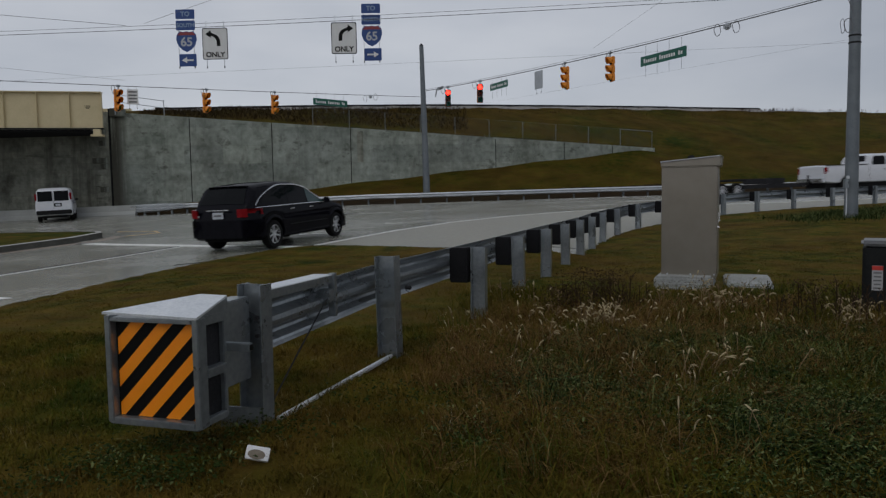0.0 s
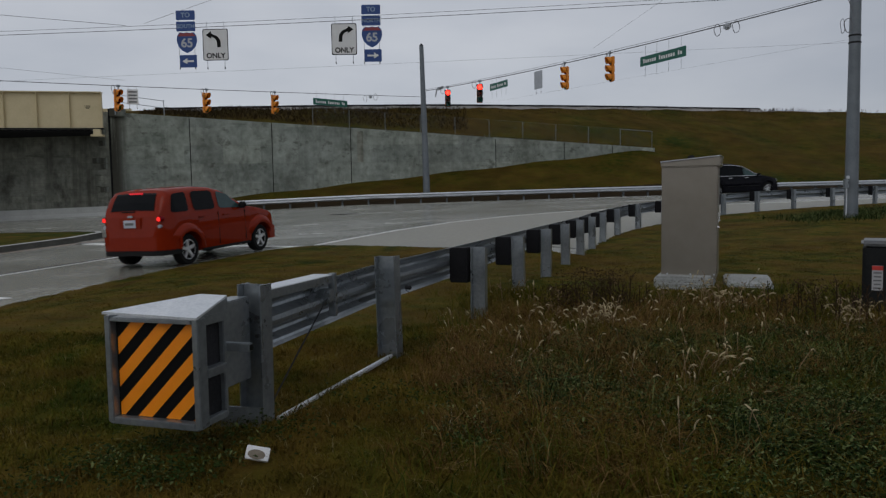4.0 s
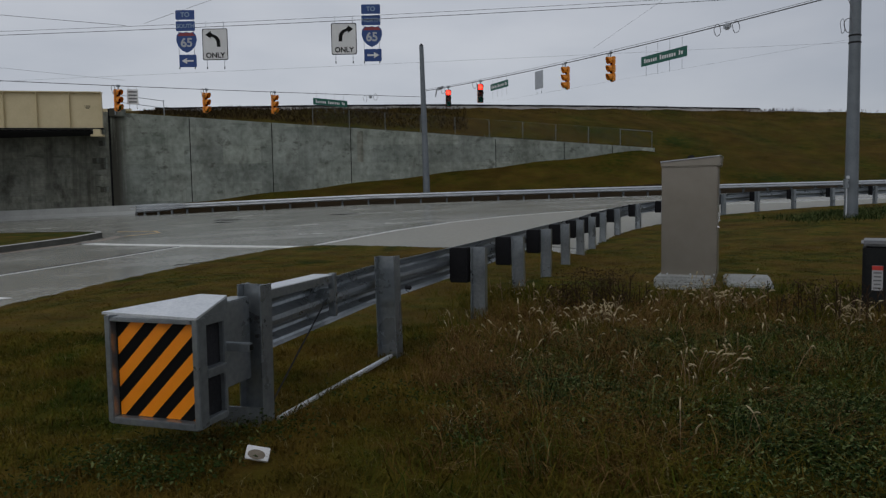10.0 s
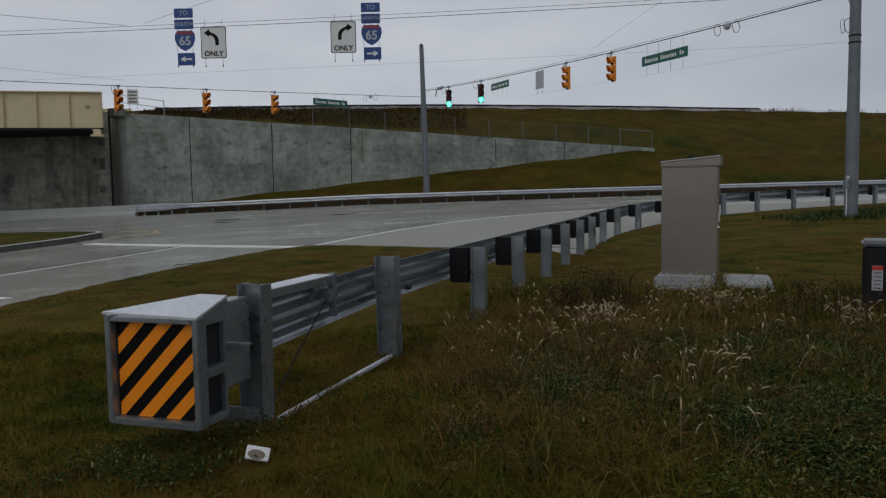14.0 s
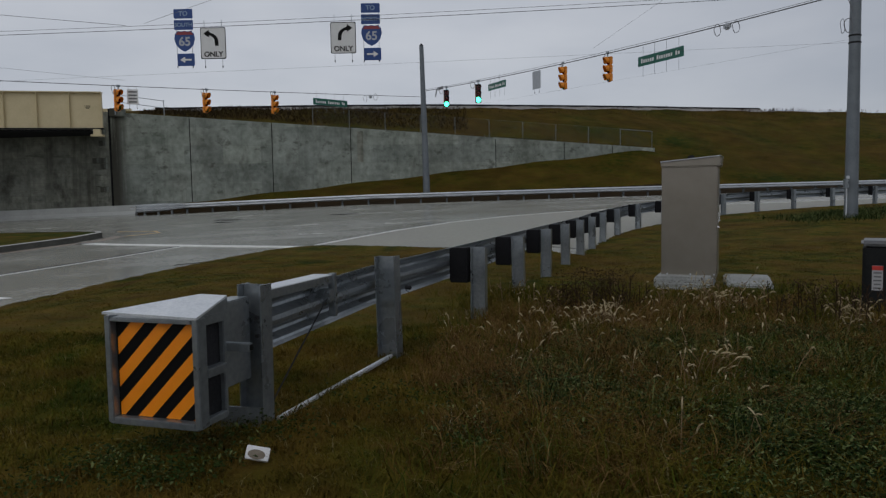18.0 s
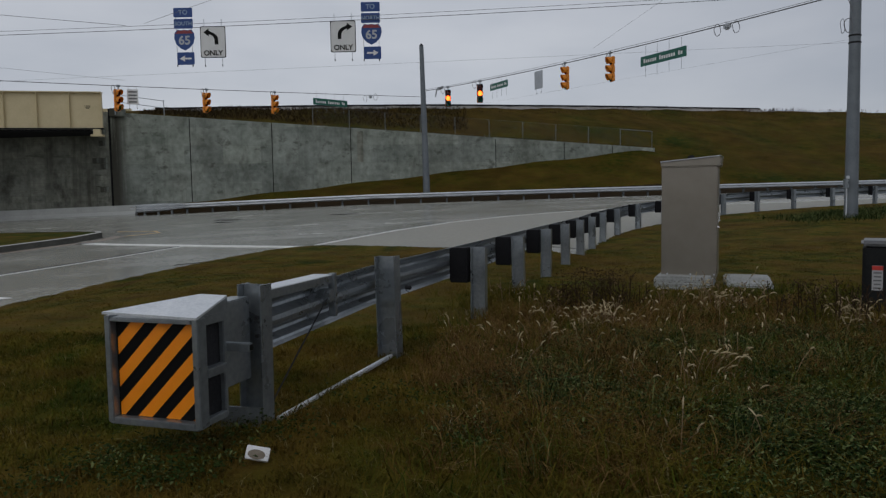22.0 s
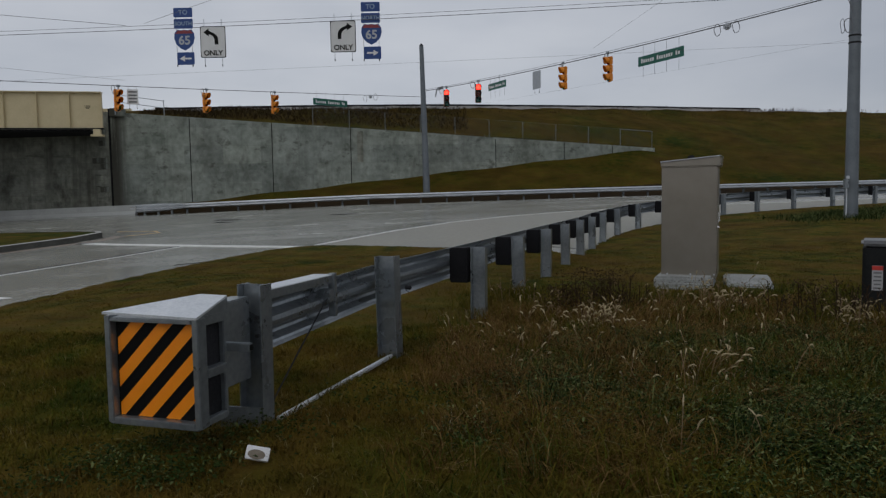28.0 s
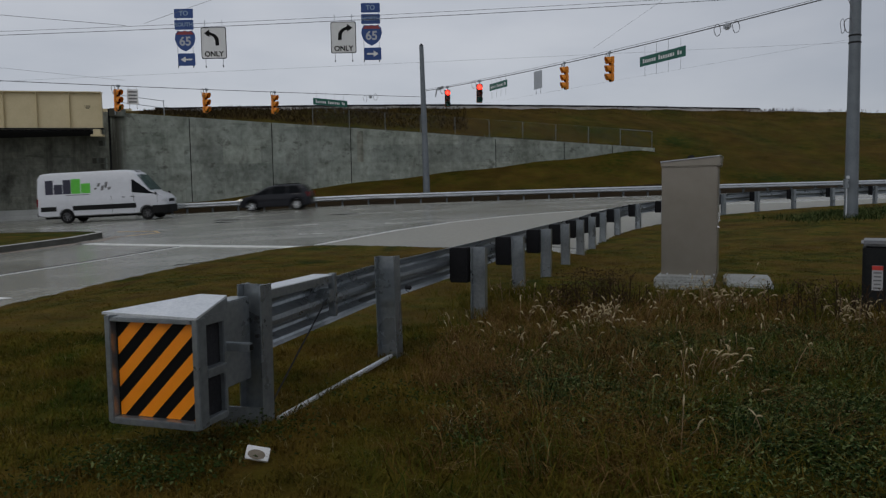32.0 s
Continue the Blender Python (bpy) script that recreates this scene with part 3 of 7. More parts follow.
wall_north = thing("retaining_wall", pose(0, 0, 0), "stained grey cast-concrete retaining wall with sloping top", "wall")
wall_north["kind"] = "structure"
joints = [-21.7, -16.77, -11.5, -6.26, -1.16, 3.9, 8.94, 12.6, 15.9]
wd = (W1 - W0).normalized()
for a, b in zip(joints, joints[1:]):
    ob = slab_wall("panel", (a + 0.03, wall_y(a + 0.03), 0), (b - 0.03, wall_y(b - 0.03), 0), -0.6, (float(wall_top(a)), float(wall_top(b))), 0.45, WALL)
    ob.parent = wall_north
bm = bmesh.new()
rot = math.degrees(math.atan2(W1.y - W0.y, W1.x - W0.x))
for x in joints[1:-1]:
    z1 = float(wall_top(x)) - 0.12
    box(bm, (0, 0.14, (z1 - 0.5) / 2), (0.09, 0.16, z1 + 0.5), pose(x, wall_y(x), 0, 0, 0, rot))
part("joint_filler", bm, JOINT, wall_north)
# a damp weep streak below the top of one panel
x = -5.62
part("weep_streak", box(bmesh.new(), (0, -0.002, float(wall_top(x)) - 1.25), (0.42, 0.01, 2.1), pose(x, wall_y(x), 0, 0, 0, rot)), ABUT, wall_north)

# abutment under the bridge, with its block quoins; its colour holds stains and shade
A0 = Vector((-21.75, 48.55, 0))
A1 = Vector((-60.0, 52.5, 0))
abut = thing("abutment", pose(0, 0, 0), "stained concrete bridge abutment, darkened for the shade beneath the bridge", "abutment")
abut["kind"] = "structure"
ob = slab_wall("face", A1, A0, -2.0, (7.1, 7.1), 0.8, ABUT)
ob.parent = abut
rng = random.Random(4)
for k in range(15):
    bm = bmesh.new()
    w = (0.5 if k % 2 else 0.95) + rng.uniform(-0.05, 0.05)
    box(bm, (-21.95 - w / 2, 48.575, 0.9 + 0.38 * k), (w, 0.1, 0.34), bevel=0.03)
    part("quoin_block", bm, ABUT if rng.random() < 0.65 else WALL, abut)
bm = bmesh.new()
box(bm, (-21.72, 48.57, 3.3), (0.035, 0.2, 8.0))
part("expansion_joint", bm, JOINT, abut)
bm = bmesh.new()
box(bm, (-21.2, 48.7, 7.05), (0.9, 0.5, 0.55), bevel=0.03)
part("cap_block", bm, WALL, abut)

bridge = thing("rail_bridge", pose(0, 0, 0), "cream painted steel plate-girder railway bridge", "bridge")
G0, G1 = Vector((-20.75, 45.6, 0)), Vector((-64.0, 37.0, 0))
gd = (G1 - G0).normalized()
gm = Matrix.Translation(G0) @ Matrix(((gd.x, -gd.y, 0, 0), (gd.y, gd.x, 0, 0), (0, 0, 1, 0), (0, 0, 0, 1)))
GL, GT, GB = (G1 - G0).length, 7.92, 5.72
bm = bmesh.new()
box(bm, (GL / 2, 0, (GT + GB) / 2), (GL, 0.03, GT - GB), gm)
part("web", bm, CREAM, bridge)
for zz, nm in ((GT, "top_flange"), (GB, "shaded_bottom_flange")):
    bm = bmesh.new()
    box(bm, (GL / 2, 0, zz), (GL, 0.42, 0.06), gm)
    # the lower flange is dark instead of cream to paint its shadow band
    part(nm, bm, CREAM if zz == GT else DARKSTEEL, bridge)
for k in range(24):
    bm = bmesh.new()
    box(bm, (0.02 + k * 1.83, 0.1, (GT + GB) / 2), (0.025, 0.19, GT - GB - 0.06), gm)
    part("stiffener", bm, CREAM, bridge)
bm = bmesh.new()
box(bm, (GL / 2 + 0.4, -4.4, GB - 0.09), (GL - 0.8, 8.4, 0.1), gm)
part("deck", bm, DARKSTEEL, bridge)
bm = bmesh.new()
box(bm, (GL / 2, -8.4, (GT + GB) / 2), (GL, 0.06, GT - GB), gm)
part("web", bm, CREAM, bridge)
bm = bmesh.new()
box(bm, (0.35, 0.02, GB - 0.2), (0.42, 0.36, 0.34), gm, bevel=0.02)
box(bm, (0.35, 0.02, GB - 0.42), (0.7, 0.5, 0.12), gm, bevel=0.01)
part("bearing", bm, CREAM, bridge)
bm = bmesh.new()
for i, (w, h) in enumerate(((0.34, 0.035), (0.3, 0.03), (0.2, 0.03))):
    box(bm, (0.85, 0.022, 7.1 - 0.075 * i), (w, 0.006, h), gm)
part("stencil_mark", bm, DARKSTEEL, bridge)
# hidden pier that carries the far end
bm = bmesh.new()
box(bm, (GL - 2, -4.0, 2.0), (1.5, 9.0, 7.0), gm)
part("pier", bm, ABUT, bridge)

railway = thing("railway_track", pose(0, 0, 0), "railway ballast strip with dark steel rail on the bank", "railway")
railway["kind"] = "structure"
bm = bmesh.new()
xs = np.linspace(-21.0, 30, 45)
prof = [(-0.25, -0.3), (0.0, 0.13), (3.4, 0.16), (4.4, -0.5)]
rings = [[bm.verts.new((float(x), float(crest_y(x)) + dy, float(crest_z(x)) + dz + 0.03 * math.sin(3.1 * x) * (dz > 0))) for dy, dz in prof] for x in xs]
for a, b in zip(rings, rings[1:]):
    for k in range(3):
        bm.faces.new((a[k], b[k], b[k + 1], a[k + 1]))
part("ballast", bm, BALLAST, railway)
for off in (0.75, 2.2):
    bm = bmesh.new()
    tube(bm, [(float(x), float(crest_y(x)) + off, float(crest_z(x)) + 0.26) for x in xs], 0.10, 5)
    part("rail", bm, DARKSTEEL, railway)

# ---- concrete barrier at the underpass ----
barrier = thing("concrete_barrier", pose(0, 0, 0), "pale grey concrete safety barrier along the underpass road", "barrier")
line = [(-19.6, 47.15), (-24.3, 47.75), (-29.3, 48.65), (-45, 51.2), (-70, 55.1)]
bm = bmesh.new()
prof = [(-0.28, -0.3), (-0.28, 0.08), (-0.12, 0.3), (-0.08, 0.68), (0.12, 0.68), (0.2, -0.3)]
rings = [[bm.verts.new((x, y + dy, float(road_z(x, y)) + dz)) for dy, dz in prof] for x, y in line]
for a, b in zip(rings, rings[1:]):
    for k in range(len(prof)):
        j = (k + 1) % len(prof)
        bm.faces.new((a[k], b[k], b[j], a[j]))
bm.faces.new(rings[0])
bm.faces.new(rings[-1])
part("barrier_wall", bm, BARRIER, barrier)

# ---- guardrails ----
WPROF = [(0.0, -0.156), (0.022, -0.14), (0.03, -0.125), (0.078, -0.095), (0.083, -0.078), (0.078, -0.06), (0.005, -0.028), (0.0, 0.0), (0.005, 0.028), (0.078, 0.06), (0.083, 0.078), (0.078, 0.095), (0.03, 0.125), (0.022, 0.14), (0.0, 0.156)]
TPROF = [(0.0, -0.254), (0.03, -0.22), (0.08, -0.185), (0.08, -0.165), (0.0, -0.10), (0.0, -0.085), (0.08, -0.02), (0.08, 0.02), (0.0, 0.085), (0.0, 0.10), (0.08, 0.165), (0.08, 0.185), (0.03, 0.22), (0.0, 0.254)]


def beam(bm, pts, prof, toward, swell=None):
    """Corrugated beam along pts (middle height); toward: +1 bulges to the right of travel, -1 to the left."""
    front, rear = [], []
    for i, p in enumerate(pts):
        p, hi = Vector(p), swell[i] if swell else 1.0
        d = Vector(pts[min(i + 1, len(pts) - 1)]) - Vector(pts[max(i - 1, 0)])
        s = Vector((d.y, -d.x, 0)).normalized() * toward
        front.append([bm.verts.new(p + s * o + Vector((0, 0, z * hi))) for o, z in prof])
        rear.append([bm.verts.new(p + s * (o - 0.006) + Vector((0, 0, z * hi))) for o, z in prof])
    for rows in (front, rear):
        for a, b in zip(rows, rows[1:]):
            for k in range(len(prof) - 1):
                bm.faces.new((a[k], b[k], b[k + 1], a[k + 1]))
    for k in (0, len(prof) - 1):
        for i in range(len(pts) - 1):
            bm.faces.new((front[i][k], front[i + 1][k], rear[i + 1][k], rear[i][k]))
    return bm


def post_bm(h, deep=0.3, w=0.102, d=0.152):
    """Rolled steel I-section post, flanges facing the road (local y is along the rail)."""
    t, u, v = 0.008, d / 2, w / 2
    ring = [(-u, -v), (-u + t, -v), (-u + t, -t / 2), (u - t, -t / 2), (u - t, -v), (u, -v), (u, v), (u - t, v), (u - t, t / 2), (-u + t, t / 2), (-u + t, v), (-u, v)]
    bm = bmesh.new()
    lo = [bm.verts.new((x, y, -deep)) for x, y in ring]
    hi = [bm.verts.new((x, y, h)) for x, y in ring]
    bm.faces.new(lo[::-1])
    bm.faces.new(hi)
    for i in range(12):
        j = (i + 1) % 12
        bm.faces.new((lo[i], lo[j], hi[j], hi[i]))
    return bm


def rail_post(p, h, heading, parent, lean=0.0, w=0.102, d=0.152):
    ob = part("post", post_bm(h, w=w, d=d), GALV, parent)
    ob.matrix_basis = pose(p[0], p[1], p[2], 0, lean, -heading)
    return ob


guard = thing("guardrail", pose(0, 0, 0), "galvanised steel W-beam guardrail with black blockouts beside the road", "guardrail")


def gz(x, y):
    return float(ground_z(np.array([x]), np.array([y]))[0])


RT = 0.73
rail_h = {}
for i, (p, h) in enumerate(POSTS):
    g = gz(p.x, p.y)
    a = radians(h)
    left = Vector((-math.cos(a), math.sin(a), 0))
    base = 0.0 if i < 5 else float(np.interp(i, [5, 6, 7, 8, 9, 10, 11, 12, 13, 14, 15, 21], [0.0, 0.04, 0.09, 0.18, 0.25, 0.34, 0.42, 0.5, 0.55, 0.59, 0.64, 0.8]))
    top = base + RT
    rail_h[i] = (p + left * 0.31, top - 0.156)
    rail_post((p.x, p.y, g), top - g + 0.01, h, guard, lean=random.Random(i).uniform(-1, 1))
    bm = bmesh.new()
    box(bm, (-0.19, 0, 0), (0.2, 0.15, 0.356), bevel=0.012)
    ob = part("blockout", bm, BLOCK, guard)
    ob.matrix_basis = pose(p.x, p.y, top - 0.175, 0, 0, -h)
# terminal posts without blockouts stand close to the rail
T2, T1 = Vector((-0.43, 5.76, 0)), Vector((-1.06, 4.06, 0))
rail_post((T2.x, T2.y, gz(T2.x, T2.y)), 0.795, 20, guard, -1.0, w=0.12, d=0.165)
rail_post((T1.x, T1.y, gz(T1.x, T1.y)), 0.78, 20, guard, 0.6, w=0.11, d=0.15)
line = [T1 + Vector((-0.13, -0.25, 0.53)), T2 + Vector((-0.13, 0.04, 0.575))]
line += [Vector((q.x, q.y, z)) for q, z in (rail_h[i] for i in range(len(POSTS)))]
for k in range(0, len(line) - 1, 2):
    part("rail", beam(bmesh.new(), line[k:k + 3], WPROF, -1), GALV, guard, smooth=False)

far = thing("guardrail", pose(0, 0, 0), "galvanised W-beam guardrail below the grassy bank", "guardrail")
pts, x = [], -1.37 - 9 * 1.67
while x < 62:
    pts.append(Vector((x, float(far_rail_y(x)) - 0.15, float(road_z(x, far_rail_y(x))) + 0.46)))
    x += 1.67
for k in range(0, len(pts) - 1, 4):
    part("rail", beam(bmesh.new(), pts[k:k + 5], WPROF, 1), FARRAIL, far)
for q in pts:
    ob = part("post", post_bm(0.62), POLE, far)
    ob.matrix_basis = pose(q.x, q.y + 0.34, q.z - 0.46, 0, 0, 90)
    bm = bmesh.new()
    box(bm, (0, 0.14, 0.0), (0.14, 0.2, 0.34))
    ob = part("blockout", bm, BLOCK, far)
    ob.matrix_basis = pose(q.x, q.y, q.z)
pts = [Vector((x, float(far_rail_y(x)) - 0.16, float(road_z(x, far_rail_y(x))) + h)) for x, h in ((-19.95, 0.42), (-18.8, 0.42), (-18.0, 0.425), (-17.2, 0.44), (-16.38, 0.46))]
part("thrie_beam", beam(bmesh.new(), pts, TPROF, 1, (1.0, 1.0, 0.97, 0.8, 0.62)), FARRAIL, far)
for x in (-19.2, -18.3, -17.4):
    ob = part("post", post_bm(0.7), GALV, far)
    ob.matrix_basis = pose(x, float(far_rail_y(x)) + 0.2, float(road_z(x, far_rail_y(x))), 0, 0, 90)

# ---- poles ----
def pole(name, base, top, r0, r1, label):
    t = thing(name, pose(*base), label, "pole", "signal poles")
    d = Vector(top) - Vector(base)
    part("shaft", cyl(bmesh.new(), (0, 0, -0.3), d, r0, r1, 14), POLE, t, smooth=True)
    return t, d


pole_c, dc = pole("signal_pole", (-1.0, 48.6, 1.2), (-1.2, 49.0, 11.1), 0.24, 0.14, "tall galvanised steel strain pole by the retaining wall")
pole_r, dr = pole("signal_pole", (11.62, 20.9, 0.2), (11.95, 21.5, 9.6), 0.19, 0.13, "thick galvanised steel strain pole on the verge")

# ---- guardrail terminal ----
TM = Matrix.Translation(T1) @ Matrix(((N.x, E.x, 0, 0), (N.y, E.y, 0, 0), (0, 0, 1, 0), (0, 0, 0, 1)))  # x right of the rail, y along it
hd = part("impact_head", bmesh.new(), GALV, guard, "galvanised steel impact head with striped marker")
bm = bmesh.new()
HM = TM @ pose(0.025, 0, 0)
# front frame
for c, sz in (((-0.455, -0.6, 0.44), (0.035, 0.07, 0.535)), ((0.057, -0.6, 0.44), (0.035, 0.07, 0.535)), ((-0.2, -0.6, 0.185), (0.475, 0.07, 0.03)), ((-0.2, -0.6, 0.69), (0.475, 0.07, 0.02))):
    box(bm, c, sz, HM, bevel=0.004)
bm.to_mesh(hd.data)
bm.free()
part("front_lip", box(bmesh.new(), (-0.2, -0.615, 0.172), (0.52, 0.04, 0.012), HM, bevel=0.003), GALV, hd, "lower lip of the frame")
part("side_gusset", extrude(bmesh.new(), [(-0.63, 0.7), (-0.375, 0.7), (-0.375, 0.775), (-0.63, 0.71)], 0.02, HM @ pose(0.064, 0, 0, 0, 0, 90)), GALV, hd)
bm = bmesh.new()
box(bm, (-0.2, -0.585, 0.44), (0.475, 0.012, 0.49), HM)
marker = part("marker_panel", bm, BLACKP, hd, "black and orange diagonally striped marker panel")
# diagonal stripes, cut to the panel
pw, ph, x0, z0 = 0.455, 0.478, -0.427, 0.203
for k in range(0, 6):
    o = -0.387 + k * 0.1635
    quad = [(o, 0.0), (o + 0.083, 0.0), (o + 0.083 + ph, ph), (o + ph, ph)]
    for axis, lim, keep in ((0, 0.0, 1), (0, pw, -1)):
        out = []
        for i in range(len(quad)):
            p, q = quad[i], quad[(i + 1) % len(quad)]
            ip, iq = (p[0] - lim) * keep >= 0, (q[0] - lim) * keep >= 0
            if ip:
                out.append(p)
            if ip != iq:
                t = (lim - p[0]) / (q[0] - p[0])
                out.append((lim, p[1] + t * (q[1] - p[1])))
        quad = out
        if not quad:
            break
    if len(quad) > 2:
        bm = extrude(bmesh.new(), [(x0 + x, z0 + z) for x, z in quad], 0.003, HM @ pose(0, -0.5945, 0))
        part("stripe", bm, ORANGE, marker)
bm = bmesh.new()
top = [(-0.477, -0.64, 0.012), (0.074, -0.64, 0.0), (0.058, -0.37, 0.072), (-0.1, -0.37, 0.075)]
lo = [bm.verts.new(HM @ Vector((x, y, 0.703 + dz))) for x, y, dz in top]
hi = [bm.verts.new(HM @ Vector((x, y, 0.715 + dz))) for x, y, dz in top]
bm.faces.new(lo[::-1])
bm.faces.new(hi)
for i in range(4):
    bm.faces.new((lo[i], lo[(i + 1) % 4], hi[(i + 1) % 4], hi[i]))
# skylight on the plate is put into its paler zinc colour
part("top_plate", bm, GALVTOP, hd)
# side frame with two recesses and a cross bar
for c, sz in (((0.05, -0.485, 0.19), (0.035, 0.16, 0.035)), ((0.048, -0.485, 0.69), (0.035, 0.16, 0.05)), ((0.05, -0.485, 0.43), (0.05, 0.16, 0.045)), ((0.043, -0.395, 0.455), (0.03, 0.026, 0.56))):
    part("side_bar", box(bmesh.new(), c, sz, HM, bevel=0.004), GALV, hd)
# dark colour on this plate paints the shade inside the recesses
part("recess_shade_plate", box(bmesh.new(), (0.022, -0.475, 0.45), (0.012, 0.19, 0.52), HM), DARKSTEEL, hd)
part("outer_plate", box(bmesh.new(), (-0.28, -0.475, 0.44), (0.012, 0.19, 0.5), HM), GALV, hd)
part("chute", box(bmesh.new(), (-0.055, -0.225, 0.515), (0.11, 0.29, 0.45), HM, bevel=0.006), GALV, hd)
part("square_tube", box(bmesh.new(), (0.085, -0.36, 0.525), (0.20, 0.042, 0.042), HM, bevel=0.004), GALV, hd)
# the tube is solid; a black plate stands for its shaded inside
part("tube_mouth_shade", box(bmesh.new(), (0.1845, -0.36, 0.525), (0.004, 0.03, 0.03), HM), BLACKP, hd, "black plate painting the shade in the tube's open end")
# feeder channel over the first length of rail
# channel top is paler than its side, painted as if lit from above
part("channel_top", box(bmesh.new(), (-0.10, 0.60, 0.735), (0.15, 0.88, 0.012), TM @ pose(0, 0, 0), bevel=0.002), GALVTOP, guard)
part("channel_side", box(bmesh.new(), (-0.03, 0.60, 0.71), (0.012, 0.88, 0.05), TM), GALV, guard)
part("channel_end", box(bmesh.new(), (-0.03, 1.03, 0.60), (0.05, 0.04, 0.30), TM, bevel=0.004), GALV, guard)
part("cable_bracket", box(bmesh.new(), (-0.06, 0.98, 0.60), (0.10, 0.10, 0.09), TM, bevel=0.008), GALV, guard)
part("anchor_cable", tube(bmesh.new(), [TM @ Vector(v) for v in ((-0.03, 0.93, 0.58), (0.0, 0.5, 0.33), (0.02, 0.08, 0.06))], 0.005, 8), DARKSTEEL, guard)
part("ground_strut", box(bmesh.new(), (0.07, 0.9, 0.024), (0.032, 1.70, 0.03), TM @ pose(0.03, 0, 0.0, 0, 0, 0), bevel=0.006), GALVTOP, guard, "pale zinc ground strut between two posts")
part("soil_plate", box(bmesh.new(), (-0.02, -0.1, 0.03), (0.24, 0.012, 0.2), TM @ pose(-0.03, 0, 0, 0, 0, 6), bevel=0.003), GALV, guard, "grey steel soil plate at the post foot")
for z in (0.52, 0.62):
    part("bolt", cyl(bmesh.new(), TM @ Vector((0.06, -0.058, z)), TM @ Vector((0.06, -0.075, z)), 0.012, seg=8), DARKSTEEL, guard)
part("splice_bolt", cyl(bmesh.new(), Vector((T2.x + 0.13, T2.y + 0.02, 0.55)), Vector((T2.x + 0.17, T2.y, 0.55)), 0.016, seg=8), DARKSTEEL, guard)

# ---- signal cabinet and its neighbours ----
cb = thing("signal_cabinet", pose(3.33, 9.85, 0.0, 0, 0, -23), "tall brushed-aluminium traffic signal cabinet on a concrete pad", "cabinet")
part("body", box(bmesh.new(), (-0.025, 0.3, 0.86), (0.71, 0.60, 1.50), bevel=0.012), CABINET, cb)
bm = extrude(bmesh.new(), [(-0.39, 1.60), (0.37, 1.60), (0.37, 1.735), (-0.39, 1.675)], 0.66, pose(0, -0.03, 0))
bmesh.ops.bevel(bm, geom=bm.edges[:], offset=0.014, segments=3, affect="EDGES")
part("lid", bm, CABINET, cb, "sloping aluminium lid")
part("side_door", box(bmesh.new(), (0.324, 0.3, 0.87), (0.02, 0.54, 1.40), bevel=0.005), CABINET, cb)
# added pale strip: paints the skylight caught along the lid's top edge
part("lid_glint", extrude(bmesh.new(), [(-0.395, 1.672), (0.376, 1.733), (0.376, 1.742), (-0.395, 1.681)], 0.68, pose(0, -0.042, 0)), GALVTOP, cb, "pale strip painting the sky's glint on the lid edge")
part("door_handle", box(bmesh.new(), (0.347, 0.08, 0.92), (0.035, 0.03, 0.13), bevel=0.008), CHROME, cb, "chrome handle")
part("lock", cyl(bmesh.new(), (0.332, 0.08, 0.79), (0.357, 0.08, 0.79), 0.02), CHROME, cb)
part("vent_cap", box(bmesh.new(), (-0.02, 0.25, 1.735), (0.09, 0.09, 0.05), bevel=0.01), DARKSTEEL, cb)
for i in range(3):
    part("seam_rivet", cyl(bmesh.new(), (-0.3 + 0.3 * i, -0.002, 0.16), (-0.3 + 0.3 * i, 0.006, 0.16), 0.012, seg=8), GALVTOP, cb)
pd = thing("cabinet_pad", pose(3.15, 9.62, 0, 0, 0, -23), "weathered concrete pad under the signal cabinet", "pad")
part("slab", box(bmesh.new(), (0.0, 0.46, 0.03), (0.74, 0.92, 0.24), bevel=0.03), PAD, pd)
part("apron", box(bmesh.new(), (-0.02, -0.05, -0.03), (0.62, 0.2, 0.2), bevel=0.05), PAD, pd)
hb = thing("handhole_cover", pose(4.0, 9.5, -0.05, 0, 0, -14), "low pale concrete handhole with stained sloping lid", "handhole")
part("collar", box(bmesh.new(), (0, 0.22, 0.0), (0.58, 0.5, 0.14), pose(0, 0, 0.02, 13, 1, 0), bevel=0.02), PAD, hb)
part("lid", box(bmesh.new(), (0.0, 0.22, 0.072), (0.46, 0.38, 0.012), pose(0, 0, 0.02, 13, 1, 0), bevel=0.004), PAD, hb)

bx = thing("utility_pedestal", pose(4.72, 7.65, 0, 0, 0, -30), "dark plastic utility pedestal with grey lid and red warning label", "pedestal")
part("body", box(bmesh.new(), (0.02, 0.1, 0.33), (0.62, 0.5, 0.7), bevel=0.035), DARKBOX, bx)
part("lid", box(bmesh.new(), (0.02, 0.1, 0.70), (0.65, 0.53, 0.06), bevel=0.025), GREYLID, bx)
lb = part("warning_label", box(bmesh.new(), (-0.15, -0.153, 0.34), (0.10, 0.004, 0.26)), LABEL, bx, "white label with red head")
part("label_head", box(bmesh.new(), (-0.15, -0.156, 0.445), (0.10, 0.004, 0.045)), RED, lb)
for i in range(5):
    part("print_bar", box(bmesh.new(), (-0.15, -0.156, 0.395 - 0.04 * i), (0.075 - 0.012 * (i % 2), 0.003, 0.016)), PRINT, lb)
part("lid_patch", box(bmesh.new(), (0.0, -0.15, 0.705), (0.05, 0.02, 0.025), bevel=0.005), RED, bx)
lt = thing("litter_box", pose(-0.91, 3.46, 0.045, -34, 14, 10), "small flattened white carton lying in the grass", "litter")
part("carton", box(bmesh.new(), (0, 0, 0), (0.112, 0.026, 0.066), bevel=0.003), SWHITE, lt)
bm = cyl(bmesh.new(), (0, -0.013, 0), (0, -0.0155, 0), 0.032, seg=24)
